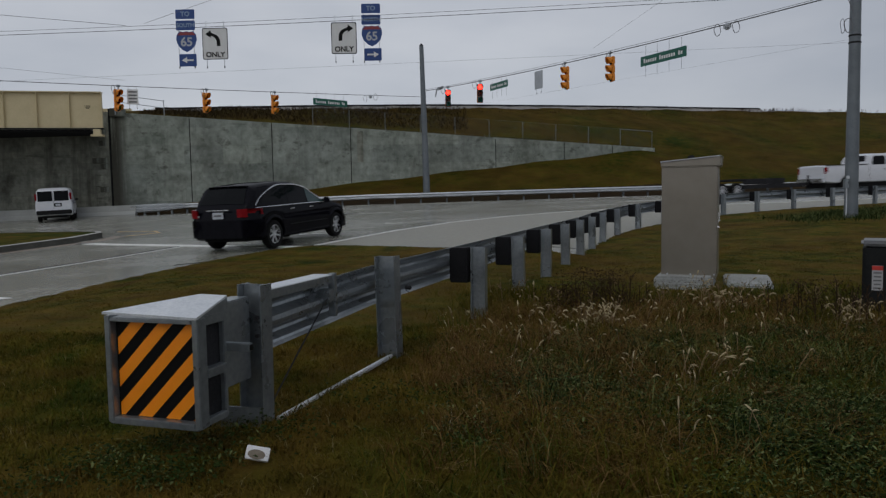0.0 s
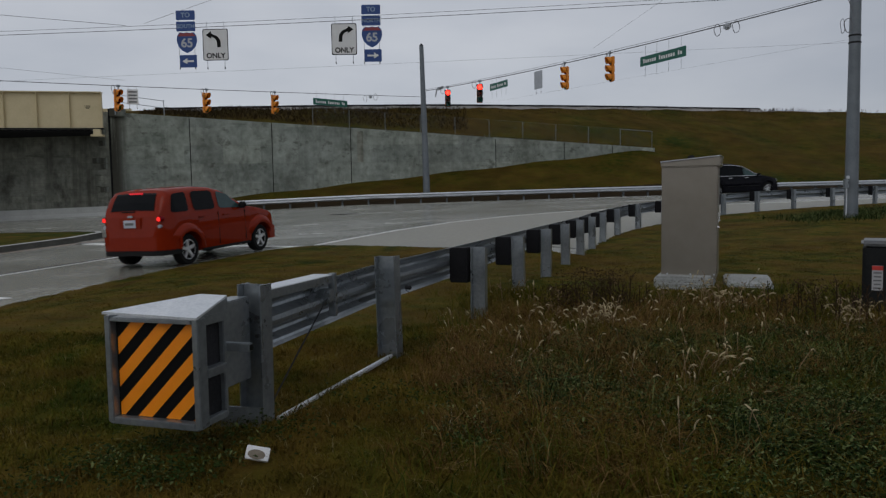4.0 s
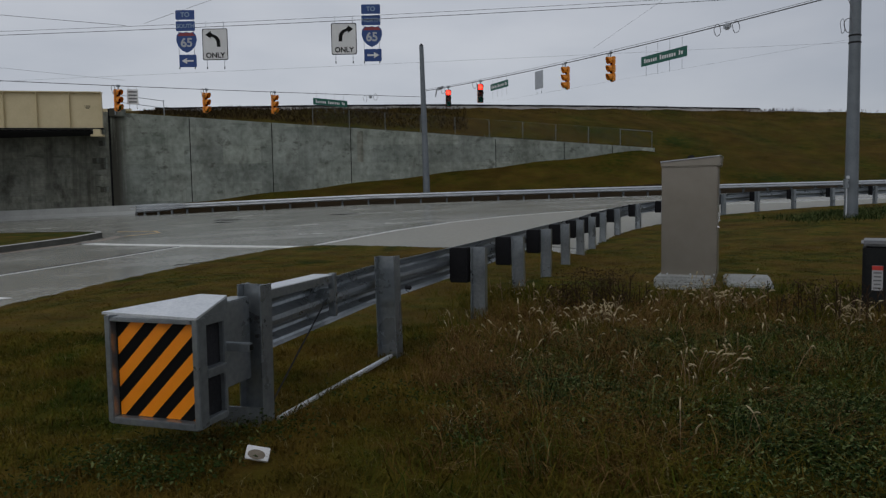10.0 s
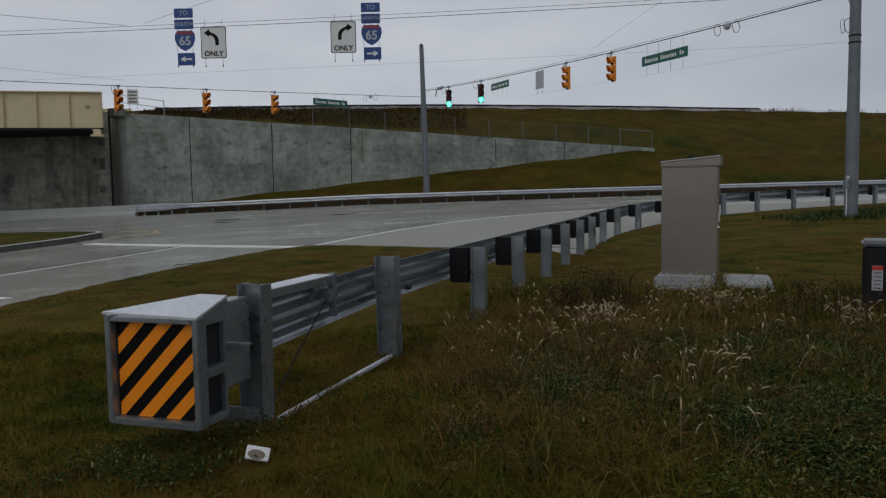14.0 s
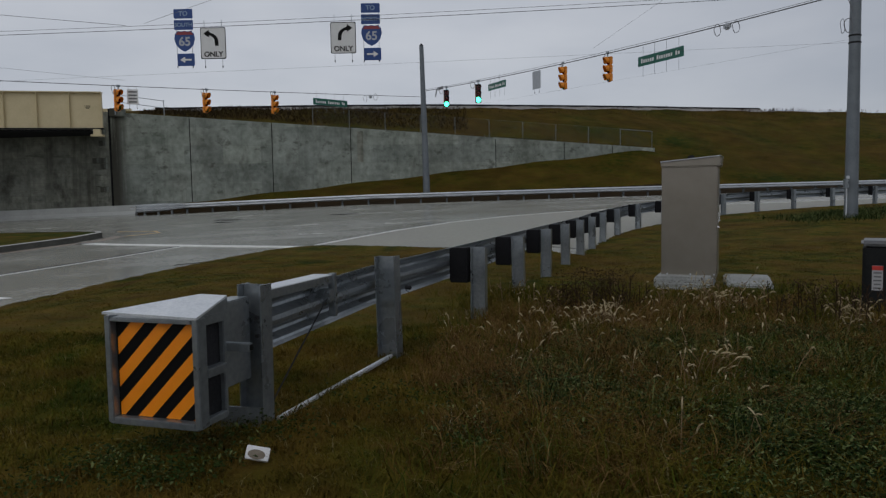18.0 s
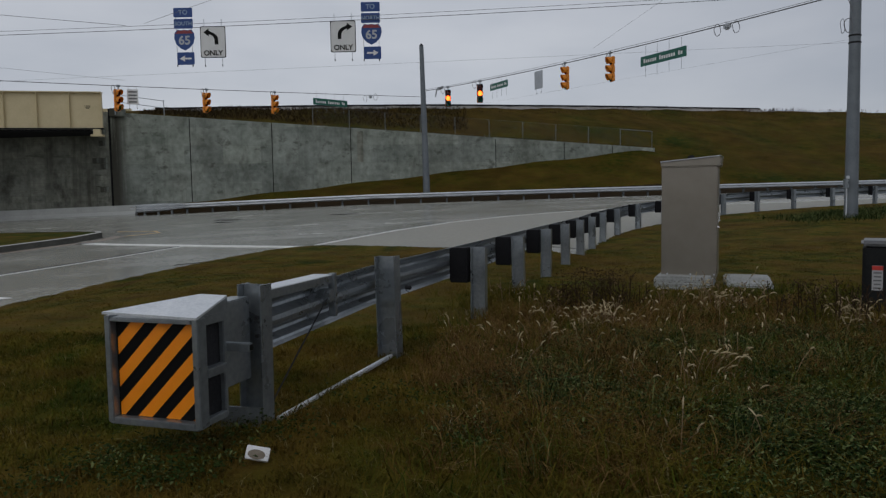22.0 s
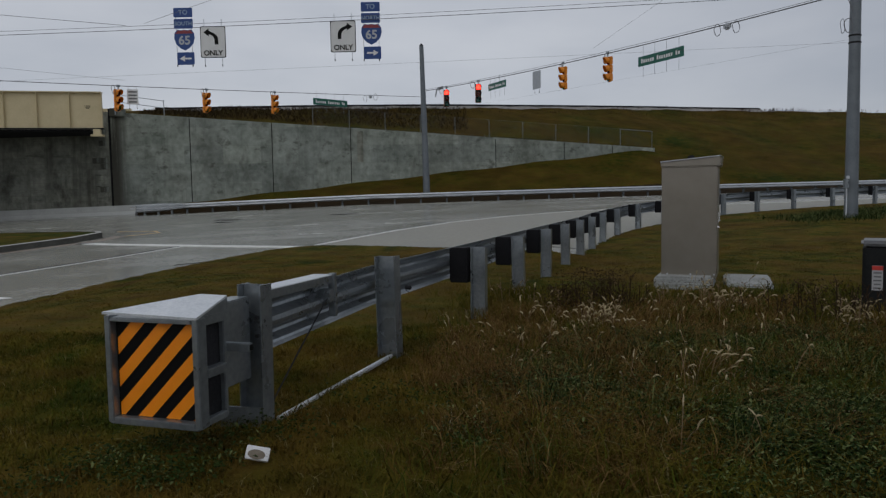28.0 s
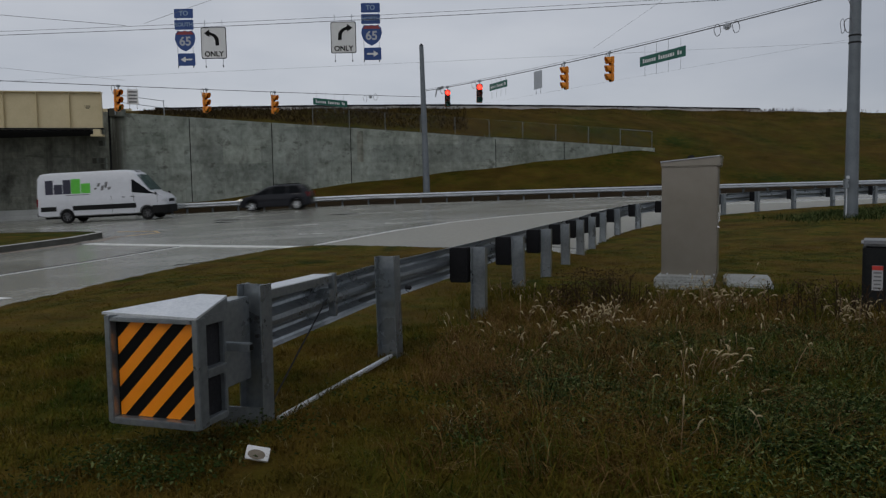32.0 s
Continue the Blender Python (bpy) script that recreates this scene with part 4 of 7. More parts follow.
bm.transform(pose(-0.004, 0, -0.008) @ Matrix.Diagonal((1.3, 1, 0.72, 1)))
part("round_window", bm, mat("tan_card", (0.15, 0.125, 0.09), (0.22, 0.185, 0.14), rough=0.8, scale=30), lt, "tan oval on the side")

# ---- road markings and joints ----
def strip(name, pts, w, material, lift=0.006, thick=0.004):
    """A flat band of paint or sealant along points on the pavement."""
    dense = []
    for (ax, ay), (bx, by) in zip(pts, pts[1:]):
        n = max(1, int(math.hypot(bx - ax, by - ay) / 0.8))
        dense += [(ax + (bx - ax) * k / n, ay + (by - ay) * k / n) for k in range(n)]
    dense.append(pts[-1])
    bm = bmesh.new()
    rings = []
    for i, (x, y) in enumerate(dense):
        ax, ay = dense[max(i - 1, 0)]
        bx, by = dense[min(i + 1, len(dense) - 1)]
        l = math.hypot(bx - ax, by - ay)
        nx, ny = (by - ay) / l * w / 2, -(bx - ax) / l * w / 2
        z = float(road_z(x, y)) + lift
        rings.append([bm.verts.new((x + nx * s, y + ny * s, z + dz)) for s, dz in ((-1, -0.02), (-1, thick), (1, thick), (1, -0.02))])
    for a, b in zip(rings, rings[1:]):
        for k in range(3):
            bm.faces.new((a[k], b[k], b[k + 1], a[k + 1]))
    return setting(name, bm, material)


strip("stop_line", [(-11.3, 23.4), (-10.4, 22.75), (-6.0, 19.95), (-3.5, 18.5)], 0.45, WHITEP)
edge = [(-8.1, 4.5), (-6.35, 11.6), (-5.3, 15.7), (-4.4, 17.6), (-3.25, 18.75), (-2.4, 20.5), (-1.44, 22.5), (0.3, 25.1), (2.4, 27.1), (4.9, 28.7), (7.6, 29.8), (11, 30.7), (16, 31.4), (24, 31.6), (45, 31.2)]
strip("edge_line", edge[4:], 0.12, WHITEP, 0.014)
bm = bmesh.new()
inner = [(-3.1, 18.75)] + edge[5:14]
outer = [(-2.6, 18.3), (-0.9, 17.2), (1.2, 15.8)] + [(POSTS[k][0].x - 0.08, POSTS[k][0].y + 0.08) for k in (5, 6, 8, 10, 12, 15, 20)]
rows = []
for k in range(81):
    f = k / 80 * (len(inner) - 1)
    i = min(int(f), len(inner) - 2)
    a, b = Vector(inner[i]).lerp(Vector(inner[i + 1]), f - i), Vector(outer[i]).lerp(Vector(outer[i + 1]), f - i)
    line = [a.lerp(b, m / 16) for m in range(17)]
    rows.append([bm.verts.new((q.x, q.y, float(pavement_z(np.array(q.x), np.array(q.y))) + 0.007)) for q in line])
for a, b in zip(rows, rows[1:]):
    for k in range(16):
        bm.faces.new((a[k], b[k], b[k + 1], a[k + 1]))
setting("shoulder", bm, mat("pale_shoulder_concrete", (0.19, 0.183, 0.146), (0.285, 0.275, 0.224), rough=0.5, scale=0.5, fine=9.0, bump=0.08, rvar=0.15))
strip("edge_line_far", [(7.3, 45.6), (9.5, 45.9), (11.6, 46.1)], 0.2, WHITEP)
strip("joint_lane", [(-10.4, 11.5), (-9.33, 15.39), (-8.49, 17.35), (-7.38, 20.55)], 0.10, JOINT)
strip("lane_line", [(-10.29, 11.5), (-9.22, 15.35), (-8.38, 17.3), (-7.24, 20.6)], 0.09, WHITEP, 0.004)
strip("joint_cross", [(-5.75, 15.6), (-4.75, 16.2)], 0.04, JOINT)
strip("nose_line", [(-11.4, 26.3), (-10.6, 27.4), (-11.2, 28.6), (-13.0, 29.4)], 0.14, YELLOWP)
strip("gutter_line", [(-13.2, 19.8), (-12.35, 22), (-11.5, 24.6), (-11.6, 26.4)], 0.42, DIRT)
strip("lane_arrow", [(-8.2, 12.2), (-7.1, 11.6)], 0.5, WHITEP)
for x, y, w in ((-10.1, 35.3, 0.9), (-9.6, 33.0, 0.7), (-4.6, 35.2, 0.8), (-11.5, 23.6, 0.3)):
    bm = bmesh.new()
    bmesh.ops.create_circle(bm, cap_ends=True, segments=18, radius=w, matrix=pose(x, y, float(road_z(x, y)) + 0.012) @ Matrix.Diagonal((1, 0.7, 1, 1)))
    setting("tar_patch", bm, mat("damp_patch", (0.10, 0.10, 0.095), (0.19, 0.19, 0.18), rough=0.5, scale=2.5))

# ---- kerbed island ----
isl = [(-40, 12), (-16.2, 13), (-14.2, 17.5), (-12.9, 21.2), (-12.1, 24.0), (-12.15, 26.2), (-12.6, 27.0), (-13.5, 27.7), (-15.8, 28.9), (-19, 30.2), (-40, 36)]
kb = thing("traffic_island", pose(0, 0, 0), "grassed traffic island with pale concrete kerb", "traffic island")
bm = bmesh.new()
cx = (-24, 24)
outer = [bm.verts.new((x, y, float(road_z(x, y)) - 0.1)) for x, y in isl]
rim0 = [bm.verts.new((x, y, float(road_z(x, y)) + 0.19)) for x, y in isl]


def inset(i, d):
    ax, ay = isl[i - 1]
    bx, by = isl[(i + 1) % len(isl)]
    l = math.hypot(bx - ax, by - ay)
    return isl[i][0] - (by - ay) / l * d, isl[i][1] + (bx - ax) / l * d


ins = [inset(i, 0.2) for i in range(len(isl))]
rim1 = [bm.verts.new((x, y, float(road_z(x, y)) + 0.20)) for x, y in ins]
rim2 = [bm.verts.new((x, y, float(road_z(x, y)) - 0.05)) for x, y in ins]
for a, b in ((outer, rim0), (rim0, rim1), (rim1, rim2)):
    for i in range(len(isl)):
        j = (i + 1) % len(isl)
        bm.faces.new((a[i], a[j], b[j], b[i]))
kerb = part("kerb", bm, KERB, kb)
kerb.data.materials.append(KERBFACE)
# upright kerb faces take the darker material, flat ones the pale
for f in kerb.data.polygons:
    f.material_index = 1 if abs(f.normal.z) < 0.6 else 0
bm = bmesh.new()
vs = [bm.verts.new((x, y, float(road_z(x, y)) + 0.17)) for x, y in ins]
mid = bm.verts.new((-20, 24.5, float(road_z(-20, 24.5)) + 0.32))
for i in range(len(vs)):
    bm.faces.new((vs[i], vs[(i + 1) % len(vs)], mid))
part("turf", bm, GRASS, kb)

# ---- span wires ----
def wire(name, pts, r, label):
    t = thing(name, pose(*pts[0]), label, "wire", "overhead wires")
    o = Vector(pts[0])
    part("strand", tube(bmesh.new(), [Vector(p) - o for p in pts], r, 5), WIRE, t)
    return t


PL = (-27.0, 24.6, 0)
pole_l, dl = pole("signal_pole", (PL[0], PL[1], float(road_z(*PL[:2])) - 0.2), (PL[0], PL[1], 9.0), 0.22, 0.15, "galvanised steel strain pole beside the road")
CW, RW, LW = (-1.1, 48.6, 8.1), (11.85, 21.3, 6.88), (-27, 24.6, 6.1)
span_r = sag(RW, CW, 0.22)
wire("span_wire", span_r, 0.02, "steel span wire carrying traffic signals")
wire("span_wire", sag((11.85, 21.3, 6.93), (-1.1, 48.6, 8.17), 0.19), 0.008, "thin steel messenger wire above the signals")
span_l = sag((-1.15, 48.5, 7.72), LW, 0.10)
wire("span_wire", span_l, 0.016, "steel span wire across the underpass road")
SW = sag((11.8, 21.3, 6.85), (-27, 24.6, 6.62), 0.2)
wire("span_wire", SW, 0.009, "steel span wire carrying the lane signs")
wire("span_wire", sag((11.8, 21.3, 6.96), (-27, 24.6, 6.74), 0.2), 0.006, "thin steel wire above the lane signs")
wire("tether_wire", sag((11.75, 21.2, 5.42), (-27, 24.6, 4.95), 0.02), 0.0025, "thin tether wire under the signs")
wire("tether_wire", sag((11.75, 21.2, 5.52), (-1.2, 48.6, 6.6), 0.0), 0.002, "thin tether wire under the signals")
wire("guy_wire", sag((-9.6, 22.9, 6.62), (-27, 20, 7.8), 0.0), 0.007, "thin steel guy wire")
wire("guy_wire", sag((-9.0, 22.8, 6.64), (2.0, 14, 7.0), 0.0), 0.005, "thin steel guy wire")
wire("guy_wire", sag((-14.9, 35.2, 6.95), (-22, 29.5, 7.15), 0.0), 0.005, "thin steel guy wire")
wire("guy_wire", sag((6.3, 30.6, 7.2), (11, 18, 9.6), 0.0), 0.004, "thin steel guy wire")


def on_wire(pts, y):
    """The place on a wire at that y."""
    for a, b in zip(pts, pts[1:]):
        if min(a.y, b.y) <= y <= max(a.y, b.y):
            return a.lerp(b, (y - a.y) / (b.y - a.y))
    return pts[0]


# pole fittings
for z in (5.42, 5.62, 6.85, 7.0):
    part("band", cyl(bmesh.new(), (0.33 * z / 9.4, 0.6 * z / 9.4, z - 0.23), (0.33 * z / 9.4, 0.6 * z / 9.4, z - 0.18), 0.2 - 0.0062 * z), DARKSTEEL, pole_r)
part("conduit", tube(bmesh.new(), [(-0.22, -0.1, -0.1), (-0.19, -0.1, 0.4), (-0.19, -0.1, 1.2)], 0.018, 8), GALVTOP, pole_r)
part("junction_box", box(bmesh.new(), (-0.2, -0.08, 1.22), (0.12, 0.12, 0.26), bevel=0.01), GALV, pole_r)
part("junction_cover", box(bmesh.new(), (-0.19, -0.15, 1.4), (0.08, 0.05, 0.09), bevel=0.008), GALVTOP, pole_r)


def coil(bm, c, rx, rz, turns=1.0, r=0.012):
    pts = [Vector(c) + Vector((rx * math.cos(a), 0.02 * math.sin(3 * a), rz * math.sin(a))) for a in (2 * math.pi * turns * k / 18 for k in range(18))]
    return tube(bm, pts + pts[:1], r, 5)


part("cable_loop", coil(bmesh.new(), (-0.22, -0.05, 5.62), 0.12, 0.19), WIRE, pole_r)
part("cable_loop", coil(bmesh.new(), (-0.38, -0.05, 5.6), 0.06, 0.2, r=0.008), WIRE, pole_r)
part("drop_cable", tube(bmesh.new(), [(-0.30, 0, 6.9), (-0.25, -0.03, 6.4), (-0.1, -0.05, 6.0)], 0.014, 5), WIRE, pole_r)
for z in (4.6, 6.6, 6.85, 9.1):
    part("band", cyl(bmesh.new(), (-0.2 * z / 9.8, 0.7 * z / 9.8, z - 0.05), (-0.2 * z / 9.8, 0.7 * z / 9.8, z + 0.06), 0.235 - 0.009 * z), DARKSTEEL, pole_c)
part("pole_cap", cyl(bmesh.new(), dc, dc + Vector((0, 0, 0.12)), 0.16, 0.05), DARKSTEEL, pole_c)


def detector(p, label, dishes=1):
    t = thing("detector", pose(*p), label, "detector")
    part("housing", box(bmesh.new(), (0, 0, -0.08), (0.2, 0.3, 0.2), bevel=0.05), SBACK, t)
    part("cable_loop", coil(bmesh.new(), (-0.34, 0, -0.2), 0.11, 0.2), WIRE, t)
    part("cable_loop", coil(bmesh.new(), (0.3, 0, -0.1), 0.12, 0.2), WIRE, t)
    return t


detector(on_wire(span_r, 25.55), "grey detector with cable loops on the span wire")
detector(on_wire(span_l, 45.6), "grey detector with cable loops on the span wire")
p = on_wire(span_r, 46.5)
t = thing("detection_camera", pose(p.x, p.y, p.z, 0, 0, 15), "pale traffic detection camera on a bracket", "camera")
part("camera_body", box(bmesh.new(), (0.1, 0, 0.0), (0.42, 0.18, 0.18), pose(0, 0, 0, 0, -18, 0), bevel=0.03), SBACK, t)
part("camera_stem", cyl(bmesh.new(), (-0.12, 0, -0.05), (-0.22, 0, -0.5), 0.05), SBACK, t)

# ---- traffic signals ----
def signal(name, p, facing, lit, label):
    """Three-section signal head hung below p; local -y is the side that faces the traffic."""
    t = thing(name, pose(p[0], p[1], p[2], 0, 0, facing), label, "traffic signal", "traffic signals")
    part("hanger", cyl(bmesh.new(), (0, 0, 0.05), (0, 0, -0.16), 0.03), GALV, t)
    part("clamp", box(bmesh.new(), (0, 0, 0.0), (0.2, 0.1, 0.1), bevel=0.02), GALV, t)
    part("cable_loop", coil(bmesh.new(), (-0.32, 0, -0.2), 0.12, 0.2), WIRE, t)
    lamp = None
    for k in range(3):
        z = -0.33 - 0.345 * k
        sec = part("section", box(bmesh.new(), (0, 0.1, z), (0.32, 0.13, 0.335), bevel=0.025), SIGY, t)
        bm = bmesh.new()
        n, r0 = 14, 0.158
        for rr in (r0, r0 - 0.008):
            a = [bm.verts.new((rr * math.cos(q), 0.03, z + rr * math.sin(q))) for q in (radians(-40 + 260 * i / n) for i in range(n + 1))]
            b = [bm.verts.new((rr * math.cos(q), -0.06 - 0.14 * (0.5 + 0.5 * math.sin(q)), z + rr * math.sin(q))) for q in (radians(-40 + 260 * i / n) for i in range(n + 1))]
            for i in range(n):
                bm.faces.new((a[i], a[i + 1], b[i + 1], b[i]))
        part("visor", bm, SIGY if not lit else SIGB, sec)
        bm = cyl(bmesh.new(), (0, 0.016, z), (0, 0.010, z), 0.148, seg=20)
        part("lens", bm, (LENS_R, LENS_A, LENS_G)[k], sec)
        part("bezel", cyl(bmesh.new(), (0, 0.03, z), (0, 0.036, z), 0.165, seg=20) if not lit else box(bmesh.new(), (0, 0.034, z), (0.33, 0.006, 0.33)), SIGB, sec)
    if lit:
        lamp = part("lamp", cyl(bmesh.new(), (0, 0.0125, 0), (0, 0.0155, 0), 0.14, seg=20), LAMP, t, "lit signal lamp")
        lamp.matrix_basis = pose(0, 0.0105, -0.33)
    return t, lamp


yl = "yellow three-section traffic signal on a span wire"
sig_a, _ = signal("traffic_signal", on_wire(span_r, 31.25), -80, False, yl)
sig_b, _ = signal("traffic_signal", on_wire(span_r, 34.2), -80, False, yl)
sig_c, lamp_c = signal("traffic_signal", on_wire(span_r, 41.6), 8, True, "traffic signal with a lit lamp facing the ramp")
sig_d, lamp_d = signal("traffic_signal", on_wire(span_r, 45.3), 8, True, "traffic signal with a lit lamp facing the ramp")
for y in (35.4, 38.4, 41.1):
    signal("traffic_signal", on_wire(span_l, y), 72, False, yl)


# ---- signs ----
def plate(name, w, h, c, material, parent, label="", r=0.03):
    """A sign plate with rounded corners, facing -y."""
    o = []
    for sx, sz, a0 in ((1, 1, 0), (-1, 1, 90), (-1, -1, 180), (1, -1, 270)):
        for k in range(4):
            a = radians(a0 + 30 * k)
            o.append((c[0] + sx * (w / 2 - r) + r * math.cos(a), c[2] + sz * (h / 2 - r) + r * math.sin(a)))
    return part(name, extrude(bmesh.new(), o, 0.004, pose(0, c[1], 0)), material, parent, label)


def rods(t, xs, z0, z1):
    for x in xs:
        part("hanger_rod", cyl(bmesh.new(), (x, 0.02, z0), (x, 0.02, z1), 0.008, seg=6), GALV, t)
        part("rod_end", cyl(bmesh.new(), (x, 0.02, z1 - 0.02), (x, 0.02, z1 + 0.04), 0.016, seg=6), DARKSTEEL, t)


def bent_arrow(side):
    """Outline of a turn arrow that bends to side."""
    pts = [(0.045, -0.13), (0.135, -0.13)]
    pts += [(0.135 - 0.25 * (1 - math.cos(a)), -0.13 + 0.10 + 0.22 * math.sin(a)) for a in (radians(90 * k / 6) for k in range(1, 6))]
    pts += [(-0.10, 0.215), (-0.10, 0.265), (-0.235, 0.17), (-0.10, 0.075), (-0.10, 0.125)]
    pts += [(0.045 - 0.15 * (1 - math.cos(a)), -0.13 + 0.08 + 0.17 * math.sin(a)) for a in (radians(90 * k / 5) for k in range(4, 0, -1))]
    return [(x * side, z) for x, z in pts]


def lane_sign(p, side, label):
    t = thing("lane_sign", pose(*p), label, "traffic sign", "lane signs")
    rods(t, (-0.26, 0.26), 0.46 + 0.22, -0.46 - 0.24)
    b = plate("border", 0.76, 0.93, (0, 0.0, 0), SIGB, t, r=0.05)
    plate("back_plate", 0.75, 0.92, (0, 0.0045, 0), SBACK, t, r=0.05)
    f = plate("face", 0.715, 0.885, (0, -0.005, 0), SWHITE, t, r=0.045)
    part("arrow", extrude(bmesh.new(), [(x * 1.2, z * 1.2) for x, z in bent_arrow(side)], 0.004, pose(0.0, -0.0095, 0.08)), SIGB, f)
    words("ONLY", 0.21, pose(0, -0.008, -0.33), SIGB, f)
    return t


def route_sign(p, word, side, label):
    t = thing("route_sign", pose(*p), label, "traffic sign", "route signs")
    rods(t, (-0.22, 0.24), 0.78, -0.92)
    for z, h, tx in ((0.66, 0.28, "TO"), (0.33, 0.29, word)):
        pl = plate("panel", 0.57, h, (0, 0, z), BLUE, t)
        words(tx, 0.19 if tx == "TO" else 0.16, pose(0, -0.004, z), SFADE, pl)
    out = [(-0.2, 0.30), (-0.1, 0.275), (0, 0.30), (0.1, 0.275), (0.2, 0.30), (0.29, 0.2), (0.31, 0.05), (0.26, -0.12), (0.14, -0.25), (0, -0.32), (-0.14, -0.25), (-0.26, -0.12), (-0.31, 0.05), (-0.29, 0.2)]
    sh = part("shield", extrude(bmesh.new(), [(x, z - 0.14) for x, z in out], 0.004, pose(0.02, 0, 0)), BLUE, t, "blue and red interstate shield")
    part("shield_head", extrude(bmesh.new(), [(-0.18, 0.28), (-0.1, 0.26), (0, 0.28), (0.1, 0.26), (0.18, 0.28), (0.275, 0.18), (-0.275, 0.18)], 0.004, pose(0.02, -0.006, -0.14)), SHRED, sh)
    words("65", 0.36, pose(0.02, -0.004, -0.17), SBACK, sh)
    pl = plate("panel", 0.52, 0.37, (0.04, 0, -0.70), BLUE, t)
    ar = [(-0.17, 0.025), (0.03, 0.025), (0.03, 0.09), (0.18, 0), (0.03, -0.09), (0.03, -0.025), (-0.17, -0.025)]
    part("arrow", extrude(bmesh.new(), [(x * side + 0.04, z - 0.70) for x, z in ar], 0.003, pose(0, -0.0045, 0)), SWHITE, pl)
    return t


only_l = lane_sign((-6.72, 22.42, 5.9), 1, "white lane sign with black bent arrow reading ONLY")
only_r = lane_sign((-2.86, 22.42, 6.0), -1, "white lane sign with black bent arrow reading ONLY")
route_l = route_sign((-7.62, 22.5, 6.14), "SOUTH", -1, "blue interstate 65 southbound route sign stack")
route_r = route_sign((-2.05, 22.5, 6.22), "NORTH", 1, "blue interstate 65 northbound route sign stack")


def street_sign(p, angle, w, h, bars, label):
    """Green street-name sign hung from the span wire; its name is drawn as plain bars."""
    t = thing("street_sign", pose(p[0], p[1], p[2], 0, 0, angle), label, "street sign", "street signs")
    for k in range(4):
        x = (k - 1.5) * w * 0.26
        part("hanger_rod", cyl(bmesh.new(), (x, 0.02, h / 2 + 0.4), (x, 0.02, -h / 2 - 0.42), 0.007, seg=6), GALV, t)
    f = plate("face", w, h, (0, 0, 0), SGREEN, t, r=0.03)
    pitch = 0.86 * w / (sum(bars) + len(bars) - 1)
    x = -w * 0.43
    for n in bars:
        for k in range(n):
            hi = h * (0.44 if k == 0 else 0.32)
            part("text_bar", box(bmesh.new(), (x + pitch * 0.36, -0.004, hi / 2 - h * 0.2), (pitch * (0.72 if k % 3 else 0.6), 0.006, hi)), SWHITE, f)
            x += pitch
        x += pitch
    return t


ang_r = math.degrees(math.atan2(CW[1] - RW[1], CW[0] - RW[0])) + 180
p = on_wire(span_r, 28.4)
street_a = street_sign((p.x, p.y, p.z - 0.62), ang_r, 2.5, 0.38, (6, 7, 2), "green street-name sign with white lettering bars")
p = on_wire(span_r, 39.7)
street_b = street_sign((p.x, p.y, p.z - 0.42), ang_r, 1.9, 0.36, (5, 6, 2), "small green street-name sign with white lettering bars")
p = on_wire(span_l, 43.6)
ang_l = math.degrees(math.atan2(CW[1] - LW[1], CW[0] - LW[0]))
street_sign((p.x, p.y, p.z - 0.5), ang_l, 2.4, 0.38, (6, 7, 2), "green street-name sign low on the span wire")
p = on_wire(span_r, 36.2)
back_sign = thing("lane_sign", pose(p.x, p.y, p.z - 0.52, 0, 0, ang_r), "grey aluminium sign seen from its back", "traffic sign", "lane signs")
rods(back_sign, (-0.2, 0.2), 0.5, -0.62)
plate("back_plate", 0.72, 0.86, (0, 0, 0), SBACK, back_sign)
p = on_wire(span_l, 35.85)
ns = thing("notice_sign", pose(p.x, p.y, p.z - 0.5, 0, 0, 14), "small grey notice sign with unreadable lines", "traffic sign")
rods(ns, (-0.16, 0.18), 0.5, -0.55)
f = plate("face", 0.5, 0.72, (0, 0, 0), SWHITE, ns)
for k in range(4):
    part("text_bar", box(bmesh.new(), (0, -0.004, 0.24 - 0.16 * k), (0.38, 0.005, 0.07)), PRINT, f)

# ---- fences on the wall and by the bridge ----
fc = thing("chain_link_fence", pose(0, 0, 0), "thin chain-link fence along the top of the retaining wall", "fence")
for x in np.linspace(-8.8, 15.7, 11):
    z = float(wall_top(x)) - 0.05
    part("post", cyl(bmesh.new(), (x, wall_y(x) + 0.2, z), (x, wall_y(x) + 0.2, z + 1.3), 0.022, seg=8), POLE, fc)
for a, b, hz, r0 in ((-8.8, 13.2, 1.28, 0.004), (-8.8, 13.2, 0.08, 0.004), (13.2, 15.7, 1.26, 0.026)):
    part("rail", cyl(bmesh.new(), (a, wall_y(a) + 0.2, float(wall_top(a)) + hz - 0.03), (b, wall_y(b) + 0.2, float(wall_top(b)) + hz - 0.03), r0, seg=6), POLE, fc)
bm = bmesh.new()
for k in range(240):
    x = -8.8 + 24.5 * k / 240
    for sgn in (-1, 1):
        x2 = min(max(x + sgn * 1.1, -8.8), 15.7)
        tube(bm, [(x, wall_y(x) + 0.2, float(wall_top(x)) + 0.05), (x2, wall_y(x2) + 0.2, float(wall_top(x2)) + 0.05 + abs(x2 - x) * 1.1)], 0.0009, 3)
mesh_ob = part("mesh", bm, POLE, fc)
mesh_ob["kind"] = "stuff"
hr = thing("handrail", pose(0, 0, 0), "thin steel handrail on the bridge wingwall", "handrail")
for x, y, z in ((-20.6, 47.0, 7.0), (-18.4, 49.4, 6.85)):
    part("post", cyl(bmesh.new(), (x, y, z - 0.3), (x, y, z + 1.05), 0.03, seg=8), GALV, hr)
